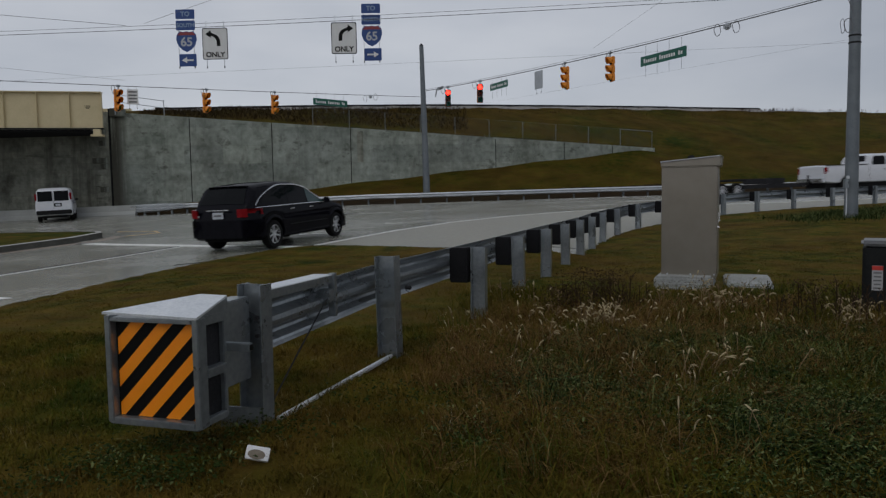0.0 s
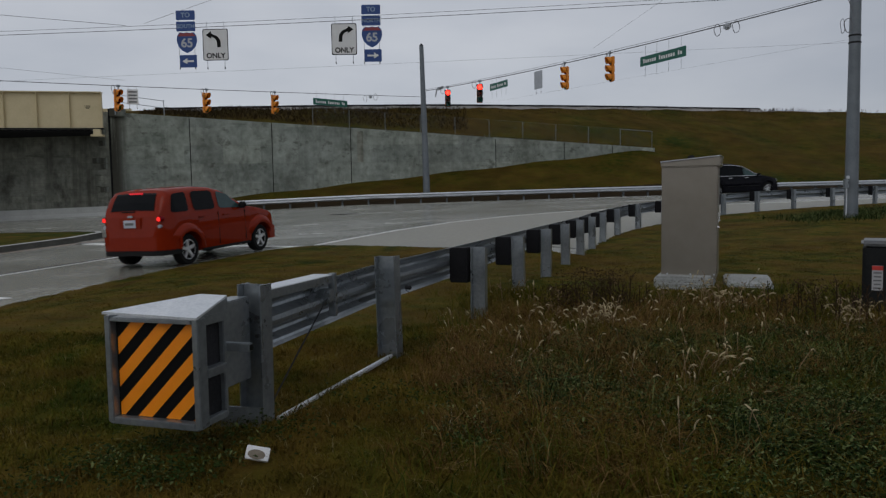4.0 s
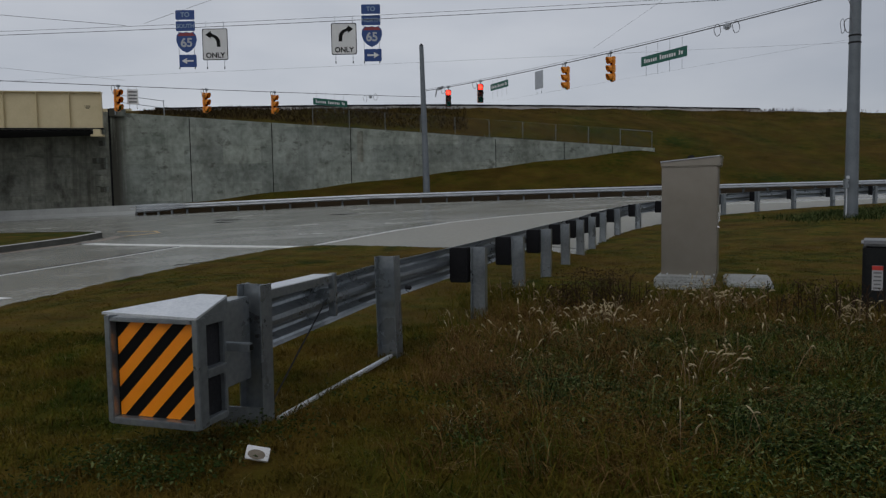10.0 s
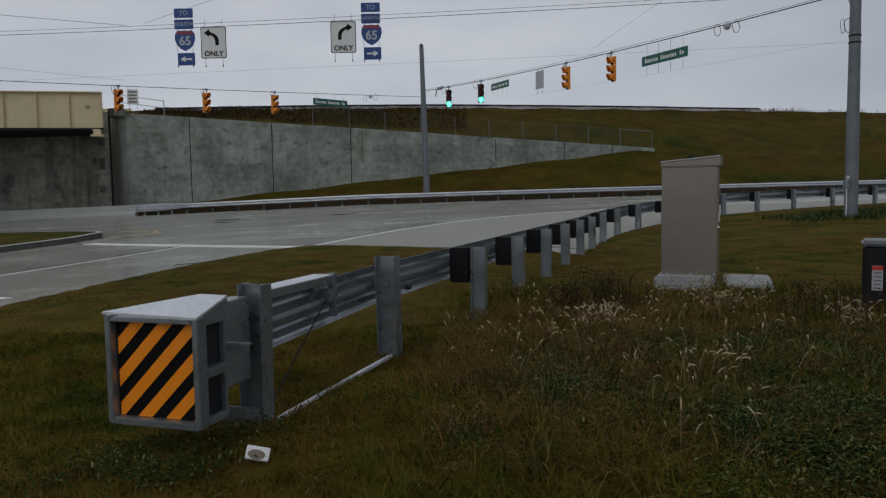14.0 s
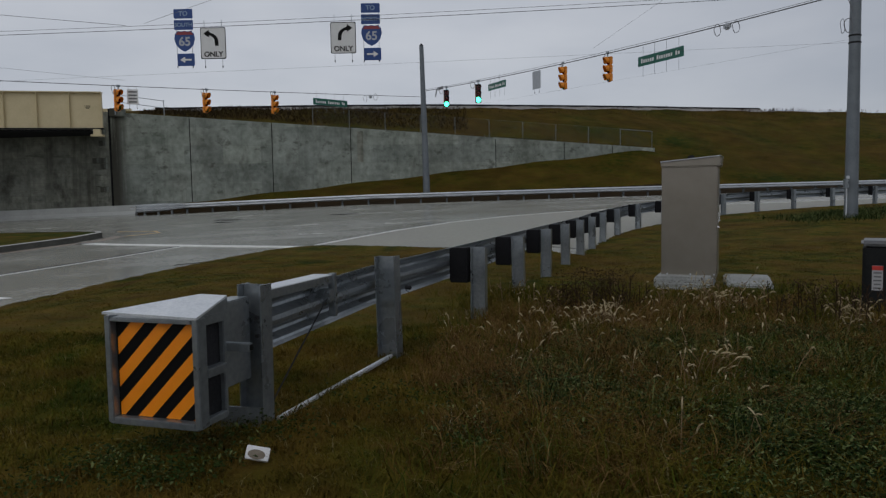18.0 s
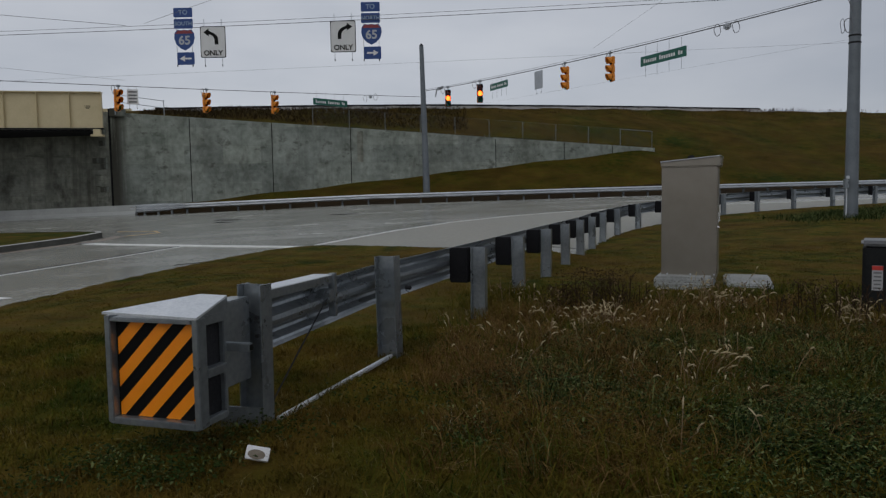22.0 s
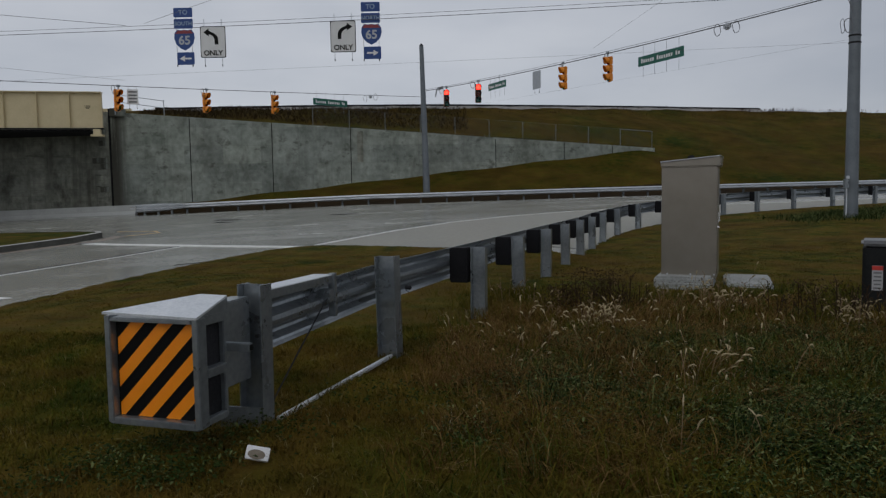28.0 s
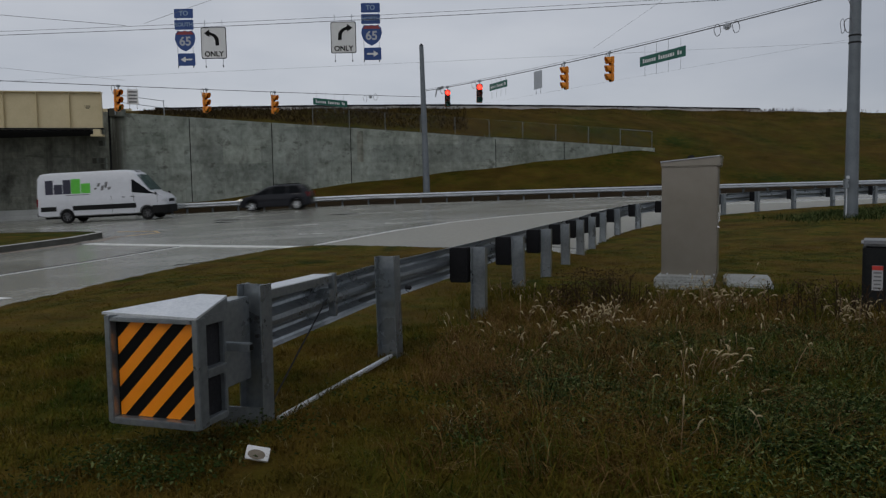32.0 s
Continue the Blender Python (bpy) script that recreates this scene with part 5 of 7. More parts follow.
for dz in (0.55, 1.0):
    part("rail", cyl(bmesh.new(), (-20.6, 47.0, 7.0 + dz), (-18.4, 49.4, 6.85 + dz), 0.02, seg=6), GALV, hr)


# ---- vehicles ----
class Shell:
    """A car body: side profile, plan and cross-section given by a few numbers. Local y is forward, x right; origin between the axles on the road."""

    def __init__(self, length, width, wb, rear, r, top, belt, floor, tumble, nose=0.5, tail=0.3, taper=0.0):
        self.L, self.W, self.wb, self.r, self.belt, self.floor, self.tum = length, width, wb, r, belt, floor, tumble
        self.y0 = -wb / 2 - rear
        self.y1 = self.y0 + length
        self.top = [(self.y0 + y, z) for y, z in top]
        self.nose, self.tail, self.taper = nose, tail, taper

    def zt(self, y):
        ys, zs = zip(*self.top)
        return float(np.interp(y, ys, zs))

    def bz(self, y):
        return min(self.belt, self.zt(y) - 0.03)

    def hw(self, y):
        """Half-width: corners rounded in plan by the radii nose and tail."""
        w = self.W / 2
        df, dr = max(0.0, self.y1 - y), max(0.0, y - self.y0)
        for d, R in ((df, self.nose), (dr, self.tail)):
            if d < R:
                w -= 0.75 * R * (1 - math.sqrt(max(0.0, 1 - (1 - d / R) ** 2)))
        return w

    def sw(self, y):
        """Half-width at the window sill, drawn in towards the tail by taper."""
        return self.hw(y) * 0.965 - self.taper * max(0.0, 1 - (y - self.y0) / 1.6) ** 2

    def zb(self, y):
        z = self.floor + 0.05 * max(0, 1 - (self.y1 - y) / 0.5) + 0.08 * max(0, 1 - (y - self.y0) / 0.4)
        R = self.r + 0.055
        for c in (-self.wb / 2, self.wb / 2):
            if abs(y - c) < R:
                z = max(z, self.r + math.sqrt(R * R - (y - c) ** 2))
        return z

    def ring(self, y):
        zb, zt, b, w = self.zb(y), self.zt(y), self.bz(y), self.hw(y)
        b = max(b, zb + 0.02)
        zt = max(zt, b + 0.02)
        h = zt - b
        ws = self.sw(y)
        rd = min(0.12, h * 0.4)
        return [(0, zb), (w * 0.9, zb), (w * 0.975, zb + min(0.05, (b - zb) * 0.3)), (w * 0.995, zb + (b - zb) * 0.3), (w, zb + (b - zb) * 0.58), (w * 0.992, zb + (b - zb) * 0.8), (w * 0.978 if ws > w * 0.9 else (w + ws) / 2, zb + (b - zb) * 0.93), (ws, b),
                (ws - self.tum * h * 0.45, b + h * 0.45), (ws - self.tum * (h - rd), zt - rd), (ws - self.tum * h - rd * 0.22, zt - rd * 0.5), (ws - self.tum * h - rd * 0.7, zt - rd * 0.17), (ws - self.tum * h - rd * 1.5, zt), ((ws - self.tum * h) * 0.5, zt + 0.015), (0, zt + 0.02)]

    def stations(self):
        ys = set(np.linspace(self.y0, self.y1, 48))
        for R, e, sg in ((self.tail, self.y0, 1), (self.nose, self.y1, -1)):
            ys |= set(e + sg * R * (1 - math.cos(a)) for a in np.linspace(0, math.pi / 2, 10))
        for c in (-self.wb / 2, self.wb / 2):
            ys |= set(c + (self.r + 0.055) * math.sin(a) for a in np.linspace(-math.pi / 2, math.pi / 2, 15))
            ys |= {c - self.r - 0.0561, c + self.r + 0.0561}
        ys |= set(y for y, _ in self.top)
        return sorted(y for y in ys if self.y0 <= y <= self.y1)

    def body(self):
        bm = bmesh.new()
        rows = []
        for y in self.stations():
            half = self.ring(y)
            pts = half + [(-x, z) for x, z in half[-2:0:-1]]
            rows.append([bm.verts.new((x, y, z)) for x, z in pts])
        n = len(rows[0])
        for a, b in zip(rows, rows[1:]):
            for k in range(n):
                bm.faces.new((a[k], a[(k + 1) % n], b[(k + 1) % n], b[k]))
        bm.faces.new(rows[0])
        bm.faces.new(rows[-1])
        return bm

    def side(self, y, f):
        b, zt, w = self.bz(y), self.zt(y), self.sw(y)
        h = zt - b
        return w - self.tum * h * f, b + h * f

    def glass(self, outline, s=1, out=0.006, thick=0.008):
        """A pane on the side from an outline of (y, share of the height from sill to roof)."""
        bm = bmesh.new()
        cy, cf = sum(p[0] for p in outline) / len(outline), sum(p[1] for p in outline) / len(outline)
        rings = []
        for k in (1.0, 0.6, 0.25):
            ring = []
            for y, f in outline:
                yy = cy + (y - cy) * k
                x, z = self.side(yy, cf + (f - cf) * k)
                ring.append(bm.verts.new((s * (x + out), yy, z)))
            rings.append(ring)
        x, z = self.side(cy, cf)
        mid = bm.verts.new((s * (x + out), cy, z))
        n = len(outline)
        for i in range(n):
            j = (i + 1) % n
            for a, b in zip(rings, rings[1:]):
                bm.faces.new((a[i], a[j], b[j], b[i]))
            bm.faces.new((rings[-1][i], rings[-1][j], mid))
        bmesh.ops.recalc_face_normals(bm, faces=bm.faces)
        bmesh.ops.solidify(bm, geom=bm.faces[:], thickness=thick)
        return bm

    def side_pane(self, y0, y1, t0, t1, f0=0.06, f1=0.84, s=1, out=0.006, soft=0.16):
        """A round-cornered pane in the side: y0..y1 at its foot, t0..t1 at its head."""
        o = []
        for cu, cv, a0 in ((1, 1, 0), (0, 1, 90), (0, 0, 180), (1, 0, 270)):
            for k in range(5):
                a = radians(a0 + 22.5 * k)
                u = cu + (soft if cu == 0 else -soft) + soft * math.cos(a)
                v = cv + (soft if cv == 0 else -soft) + soft * math.sin(a)
                o.append(((y0 + (y1 - y0) * u) * (1 - v) + (t0 + (t1 - t0) * u) * v, f0 + (f1 - f0) * v))
        return self.glass(o, s, out)

    def bumper(self, end, wrap, z0, z1, proud=0.05):
        """A bumper that wraps round the front (end=1) or rear (end=-1) corners for a length wrap."""
        e, R = (self.y1, self.nose) if end > 0 else (self.y0, self.tail)
        half = [(self.hw(e - end * d), e - end * d) for d in [R + (wrap - R) * k / 3 for k in range(3, 0, -1)] + [R * (1 - math.sin(a)) for a in np.linspace(0, math.pi / 2, 9)]]
        plan = half + [(half[-1][0] * k, e) for k in (0.6, 0.2, -0.2, -0.6)] + [(-x, y) for x, y in half[::-1]]
        sec = [(-0.04, z0)] + [(proud * (0.45 + 0.55 * math.sin(math.pi * (0.1 + 0.72 * k / 7)) ** 0.7), z0 + (z1 - z0) * k / 7) for k in range(8)] + [(-0.04, z1 + 0.02)]
        bm = bmesh.new()
        rows = []
        for i, (x, y) in enumerate(plan):
            ax, ay = plan[max(i - 1, 0)]
            bx, by = plan[min(i + 1, len(plan) - 1)]
            t = Vector((bx - ax, by - ay, 0)).normalized()
            nrm = Vector((t.y, -t.x, 0)) * (-end)
            rows.append([bm.verts.new((x + nrm.x * o, y + nrm.y * o, z)) for o, z in sec])
        for a, b in zip(rows, rows[1:]):
            for k in range(len(sec) - 1):
                bm.faces.new((a[k], b[k], b[k + 1], a[k + 1]))
            bm.faces.new((a[-1], b[-1], b[0], a[0]))
        bm.faces.new(rows[0])
        bm.faces.new(rows[-1][::-1])
        return bm

    def top_pane(self, ya, yb, wa, wb, out=0.012):
        """A pane in the sloping front or rear: half-width wa at ya, wb at yb."""
        bm = bmesh.new()
        rows = []
        for j in range(7):
            y = ya + (yb - ya) * j / 6
            e = 0.01
            sl = (self.zt(y + e) - self.zt(y - e)) / (2 * e)
            nl = math.hypot(1, sl)
            w = wa + (wb - wa) * j / 6
            rows.append([bm.verts.new((w * k / 4, y - sl / nl * out, self.zt(y) + 0.02 * (1 - abs(k) / 4) + out / nl)) for k in range(-4, 5)])
        for a, b in zip(rows, rows[1:]):
            for k in range(8):
                bm.faces.new((a[k], a[k + 1], b[k + 1], b[k]))
        return bm


def wheel(t, x, y, r, w, rim_mat, spokes, share):
    """Tyre and rim; local x is the axle."""
    s = 1 if x > 0 else -1
    hub = new("wheel")
    hub.parent = t
    hub.matrix_basis = pose(x, y, r)
    key = (round(r, 3), s, spokes)
    if key not in share:
        bm = bmesh.new()
        prof = [(-w / 2, r * 0.66), (-w / 2, r * 0.93), (-w / 2 + 0.03, r), (w / 2 - 0.03, r), (w / 2, r * 0.93), (w / 2, r * 0.66)]
        n = 28
        rings = [[bm.verts.new((px, pr * math.cos(a), pr * math.sin(a))) for px, pr in prof] for a in (2 * math.pi * i / n for i in range(n))]
        for i in range(n):
            a, b = rings[i], rings[(i + 1) % n]
            for k in range(len(prof) - 1):
                bm.faces.new((a[k], a[k + 1], b[k + 1], b[k]))
        ty = part("tyre", bm, TYRE, hub, smooth=True)
        bm = bmesh.new()
        cyl(bm, (-w * 0.3, 0, 0), (w * 0.22, 0, 0), r * 0.67, seg=24)
        dk = part("rim_well", bm, TRIM, hub)
        bm = bmesh.new()
        ro = s * (w / 2 - 0.012)
        ri = s * w * 0.22
        for k in range(spokes):
            a = 2 * math.pi * k / spokes
            box(bm, ((ro + ri) / 2, 0, r * 0.36), (abs(ro - ri) * 0.9, r * (0.2 if spokes < 7 else 0.1), r * 0.52), Matrix.Rotation(a, 4, "X"), bevel=0.006)
        cyl(bm, (ri, 0, 0), (ro, 0, 0), r * 0.17, seg=12)
        n = 28
        for i in range(n):
            a, b = 2 * math.pi * i / n, 2 * math.pi * (i + 1) / n
            vs = [bm.verts.new((px, pr * math.cos(q), pr * math.sin(q))) for q in (a, b) for px, pr in ((ro, r * 0.6), (ro, r * 0.67))]
            bm.faces.new((vs[0], vs[1], vs[3], vs[2]))
        rm = part("rim", bm, rim_mat, hub)
        share[key] = (ty.data, dk.data, rm.data)
    else:
        for nm, d in zip(("tyre", "rim_well", "rim"), share[key]):
            o = new(nm, d)
            o.parent = hub
    return hub


def vehicle(name, sh, paint, label, category, rim_mat=RIM, spokes=5, ww=0.21):
    t = thing(name, pose(0, 0, 0), label, category, "vehicles")
    part("body", sh.body(), paint, t, smooth=True)
    part("underbody", box(bmesh.new(), (0, (sh.y0 + sh.y1) / 2, 0.42), (sh.W - 0.62, sh.L - 0.5, 0.36)), TRIM, t)
    share, ws = {}, []
    for y in (-sh.wb / 2, sh.wb / 2):
        for s in (-1, 1):
            ws.append(wheel(t, s * (sh.W / 2 - ww / 2 - 0.015), y, sh.r, ww, rim_mat, spokes, share))
        part("axle", cyl(bmesh.new(), (-sh.W / 2 + 0.2, y, sh.r), (sh.W / 2 - 0.2, y, sh.r), 0.05, seg=8), TRIM, t)
    return t, ws


def mirrors(t, sh, y, paint):
    for s in (-1, 1):
        x, z = sh.side(y, 0.1)
        part("mirror", box(bmesh.new(), (s * (x + 0.1), y, z + 0.04), (0.2, 0.1, 0.15), bevel=0.035), paint, t)


def handles(t, sh, ys, z, material):
    for s in (-1, 1):
        for y in ys:
            part("door_handle", box(bmesh.new(), (s * (sh.hw(y) + 0.005), y, z), (0.03, 0.2, 0.035), bevel=0.01), material, t)


def seams(t, sh, ys, z0, z1):
    """Dark door gaps."""
    for s in (-1, 1):
        for y in ys:
            part("door_gap", box(bmesh.new(), (s * sh.hw(y) * 0.993, y, (z0 + z1) / 2), (0.016, 0.01, z1 - z0)), TRIM, t)


def fenders(t, sh, paint, r_in=0.055, r_out=0.2, proud=0.05):
    """Rounded flares round the wheel openings."""
    for s in (-1, 1):
        for c in (-sh.wb / 2, sh.wb / 2):
            bm = bmesh.new()
            rows = []
            for a in np.linspace(-1.25, 1.6, 21):
                row = []
                for k in range(7):
                    f = k / 6
                    rr = sh.r + r_in + (r_out - r_in) * f
                    y, z = c + rr * math.sin(a), sh.r + rr * math.cos(a)
                    lift = proud * math.sin(math.pi * min(1, 0.35 + 0.65 * f)) * max(0.0, min(1.0, (a + 1.25) / 0.5, (1.6 - a) / 0.5)) - 0.02 * (k == 6)
                    row.append(bm.verts.new((s * (min(sh.hw(y), sh.W / 2) + lift), y, max(z, sh.floor + 0.02))))
                row.insert(0, bm.verts.new((row[0].co.x - s * 0.1, row[0].co.y, row[0].co.z)))
                rows.append(row)
            for p, q in zip(rows, rows[1:]):
                for k in range(7):
                    bm.faces.new((p[k], p[k + 1], q[k + 1], q[k]))
            part("wheel_arch", bm, paint, t, smooth=True)


# red compact wagon
hh = Shell(4.28, 1.73, 2.63, 0.74, 0.325, [(0, 0.58), (0.03, 0.86), (0.06, 1.06), (0.11, 1.16), (0.18, 1.34), (0.27, 1.51), (0.37, 1.59), (0.6, 1.625), (1.4, 1.645), (1.8, 1.62), (2.1, 1.555), (2.3, 1.47), (2.84, 1.14), (3.35, 1.06), (3.86, 0.95), (4.16, 0.8), (4.28, 0.58)], 1.11, 0.25, 0.2, nose=0.6, tail=0.44)
red_car, red_wheels = vehicle("red_wagon", hh, REDPAINT, "red compact wagon with rounded wheel arches and alloy wheels", "car")
fenders(red_car, hh, REDPAINT, 0.055, 0.25, 0.075)
for s in (-1, 1):
    for n, (a, b, c, d) in enumerate(((-1.76, -1.22, -1.64, -1.22), (-1.05, -0.34, -1.05, -0.36), (-0.2, 0.66, -0.2, 0.2))):
        part("window", hh.side_pane(a, b, c, d, s=s, f0=0.05, f1=0.83, out=0.012), SIDEGLASS if n == 2 else GLASS, red_car)
    part("sill_trim", box(bmesh.new(), (s * (hh.W / 2 - 0.01), 0.0, 0.27), (0.05, 1.75, 0.06), bevel=0.02), TRIM, red_car)
part("rear_window", hh.top_pane(hh.y0 + 0.12, hh.y0 + 0.3, 0.57, 0.51), GLASS, red_car)
part("windscreen", hh.top_pane(hh.y0 + 2.78, hh.y0 + 2.32, 0.68, 0.57), GLASS, red_car)
part("wiper", box(bmesh.new(), (-0.1, hh.y0 + 0.1, 1.18), (0.34, 0.03, 0.02), pose(0, 0, 0, 0, 0, 0)), TRIM, red_car)
part("tailgate_recess", box(bmesh.new(), (0, hh.y0 + 0.02, 0.94), (0.56, 0.02, 0.22), bevel=0.008), REDPAINT, red_car)
for x in (-0.715, 0.715):
    part("tail_lamp", cyl(bmesh.new(), (x, hh.y0 + 0.2, 1.02), (x, hh.y0 + 0.05, 1.015), 0.062, seg=18), TAIL, red_car, "round red tail lamp")
    part("lit_bulb", cyl(bmesh.new(), (x, hh.y0 + 0.06, 1.015), (x, hh.y0 + 0.042, 1.015), 0.046, seg=14), TAILON, red_car, "lit red lamp glass")
    part("reverse_lamp", cyl(bmesh.new(), (x, hh.y0 + 0.16, 0.87), (x, hh.y0 + 0.05, 0.87), 0.036, seg=14), SBACK, red_car, "small round pale lamp")
    part("headlamp", cyl(bmesh.new(), (x * 0.84, hh.y1 - 0.4, 0.78), (x * 0.84, hh.y1 - 0.2, 0.77), 0.1, seg=18), HEAD, red_car)
    part("marker_lamp", box(bmesh.new(), (x * 1.06, hh.y1 - 0.3, 0.64), (0.05, 0.09, 0.035), bevel=0.008), TAILON, red_car)
part("brake_lamp", box(bmesh.new(), (0, hh.y0 + 0.27, 1.545), (0.36, 0.05, 0.04), bevel=0.01), BRAKEON, red_car, "dimly lit red high brake lamp")
part("rear_bumper", hh.bumper(-1, 0.42, 0.36, 0.64, 0.1), REDPAINT, red_car, smooth=True)
part("bumper_valance", hh.bumper(-1, 0.4, 0.27, 0.36, 0.03), TRIM, red_car)
part("front_bumper", hh.bumper(1, 0.5, 0.28, 0.56, 0.015), REDPAINT, red_car, smooth=True)
part("number_plate", box(bmesh.new(), (0, hh.y0 + 0.006, 0.93), (0.31, 0.02, 0.16), bevel=0.006), PLATE, red_car)
part("plate_bar", box(bmesh.new(), (0, hh.y0 - 0.006, 0.93), (0.22, 0.008, 0.05)), PRINT, red_car)
part("badge", box(bmesh.new(), (0, hh.y0 + 0.05, 1.08), (0.15, 0.05, 0.045), bevel=0.015), CHROME, red_car)
mirrors(red_car, hh, 0.56, TRIM)
seams(red_car, hh, (-0.27, 0.72), 0.34, 1.06)
handles(red_car, hh, (-0.85, -0.02), 0.98, REDPAINT)

# black long wagon with chrome window arc
rc = Shell(5.06, 1.92, 3.15, 0.98, 0.36, [(0, 0.62), (0.04, 0.92), (0.1, 1.05), (0.17, 1.15), (0.32, 1.36), (0.45, 1.53), (0.48, 1.575), (0.6, 1.6), (1.0, 1.64), (1.6, 1.67), (2.2, 1.65), (2.62, 1.56), (3.55, 1.1), (4.2, 0.99), (4.8, 0.84), (5.06, 0.58)], 1.05, 0.25, 0.26, nose=0.75, tail=0.5, taper=0.09)
black_car, black_wheels = vehicle("black_wagon", rc, BLACKPAINT, "black long wagon with a chrome window arc and dark glass", "car", spokes=7)
fenders(black_car, rc, BLACKPAINT, 0.055, 0.14, 0.02)


def arc_f(y):
    """Height share of the arched window line."""
    u = min(1.0, max(0.0, (y + 2.24) / 3.45))
    return 0.03 + 0.85 * min(1.0, 1.12 * math.sin(math.pi * u) ** 0.55)


for s in (-1, 1):
    for n, (ya, yb) in enumerate(((-2.18, -0.88), (-0.84, 0.06), (0.1, 1.1))):
        ys = [yb + (ya - yb) * k / 8 for k in range(9)]
        part("window", rc.glass([(ya, 0.03), (yb, 0.03)] + [(y, max(0.05, arc_f(y) - 0.02)) for y in ys], s), SIDEGLASS if n == 2 else GLASS, black_car)
    pts = [(s * (rc.side(y, arc_f(y))[0] + 0.012), y, rc.side(y, arc_f(y))[1]) for y in [-2.2 + 3.36 * (k / 22) for k in range(23)]]
    part("chrome_arc", tube(bmesh.new(), pts, 0.015, 6), CHROME, black_car, "chrome window arc")
    pts = [(s * (rc.side(y, 0.02)[0] + 0.012), y, rc.side(y, 0.02)[1]) for y in np.linspace(-2.2, 1.1, 12)]
    part("chrome_sill", tube(bmesh.new(), pts, 0.013, 6), CHROME, black_car)
    part("side_moulding", box(bmesh.new(), (s * (rc.W / 2 + 0.002), 0.05, 0.56), (0.02, 1.9, 0.03), bevel=0.006), TRIM, black_car)
part("rear_window", rc.top_pane(rc.y0 + 0.17, rc.y0 + 0.455, 0.66, 0.57), GLASS, black_car)
part("roof_spoiler", box(bmesh.new(), (0, rc.y0 + 0.52, 1.585), (1.14, 0.2, 0.03), bevel=0.012), BLACKPAINT, black_car)
part("windscreen", rc.top_pane(rc.y0 + 3.48, rc.y0 + 2.68, 0.74, 0.58), GLASS, black_car)
for s in (-1, 1):
    lamp = rc.bumper(-1, 0.4, 0.85, 1.03, 0.02)
    bmesh.ops.delete(lamp, geom=[v for v in lamp.verts if s * v.co.x < 0.5 or (v.co.z < 0.9 and s * v.co.x > 0.86)], context="VERTS")
    part("tail_lamp", lamp, TAIL, black_car, "large red tail lamp wrapping the corner", smooth=True)
    part("reverse_lamp", box(bmesh.new(), (s * 0.62, rc.y0 + 0.02, 0.89), (0.08, 0.06, 0.06), bevel=0.015), HEAD, black_car)
    part("headlamp", box(bmesh.new(), (s * 0.66, rc.y1 - 0.36, 0.78), (0.34, 0.3, 0.15), bevel=0.05), HEAD, black_car)
part("tail_strip", box(bmesh.new(), (0, rc.y0 + 0.01, 1.03), (0.66, 0.05, 0.026), bevel=0.006), CHROME, black_car)
part("number_plate", box(bmesh.new(), (0, rc.y0 + 0.0, 0.9), (0.31, 0.02, 0.16), bevel=0.006), PLATE, black_car)
part("plate_bar", box(bmesh.new(), (0, rc.y0 - 0.012, 0.9), (0.22, 0.008, 0.05)), PRINT, black_car)
part("rear_bumper", rc.bumper(-1, 0.55, 0.36, 0.76, 0.06), BLACKPAINT, black_car, smooth=True)
part("front_bumper", rc.bumper(1, 0.5, 0.28, 0.56, 0.05), BLACKPAINT, black_car, smooth=True)
mirrors(black_car, rc, 0.92, BLACKPAINT)
handles(black_car, rc, (-0.75, 0.2), 0.96, CHROME)

# white passenger van with a navy stripe
vn = Shell(5.4, 1.93, 3.3, 1.1, 0.35, [(0, 0.72), (0.03, 1.14), (0.10, 1.7), (0.2, 1.9), (0.45, 1.96), (3.3, 1.96), (3.65, 1.89), (4.3, 1.26), (4.95, 1.1), (5.27, 0.96), (5.4, 0.68)], 1.17, 0.34, 0.13, nose=0.4, tail=0.12)
white_van, van_wheels = vehicle("cargo_van", vn, WHITEPAINT, "white cargo van with dark rear windows and a navy stripe", "van", STEELRIM, 8)
for s in (-1, 1):
    bm = bmesh.new()
    box(bm, (0, 0, 0), (0.76, 0.03, 0.58), pose(s * 0.425, vn.y0 + 0.06, 1.5, -7, 0, 0), bevel=0.012)
    part("rear_window", bm, GLASS, white_van)
    part("window", vn.side_pane(0.95, 1.75, 0.95, 1.32, s=s, f0=0.08, f1=0.8), GLASS, white_van)
    part("tail_lamp", box(bmesh.new(), (s * 0.9, vn.y0 + 0.09, 1.46), (0.1, 0.12, 0.42), bevel=0.02), TAIL, white_van)
    part("side_stripe", box(bmesh.new(), (s * (vn.W / 2 - 0.008), -0.3, 1.08), (0.03, 2.9, 0.2), bevel=0.004), NAVY, white_van)
    part("stripe_text", box(bmesh.new(), (s * (vn.W / 2 + 0.006), -0.3, 1.08), (0.012, 2.2, 0.05)), WHITEPAINT, white_van)
    part("headlamp", box(bmesh.new(), (s * 0.75, vn.y1 - 0.12, 0.85), (0.34, 0.14, 0.2), bevel=0.03), HEAD, white_van)
part("windscreen", vn.top_pane(vn.y0 + 4.25, vn.y0 + 3.7, 0.78, 0.66), GLASS, white_van)
part("rear_bumper", box(bmesh.new(), (0, vn.y0 - 0.03, 0.56), (1.84, 0.2, 0.24), bevel=0.03), TRIM, white_van)
part("front_bumper", box(bmesh.new(), (0, vn.y1 - 0.05, 0.52), (1.86, 0.22, 0.26), bevel=0.04), TRIM, white_van)
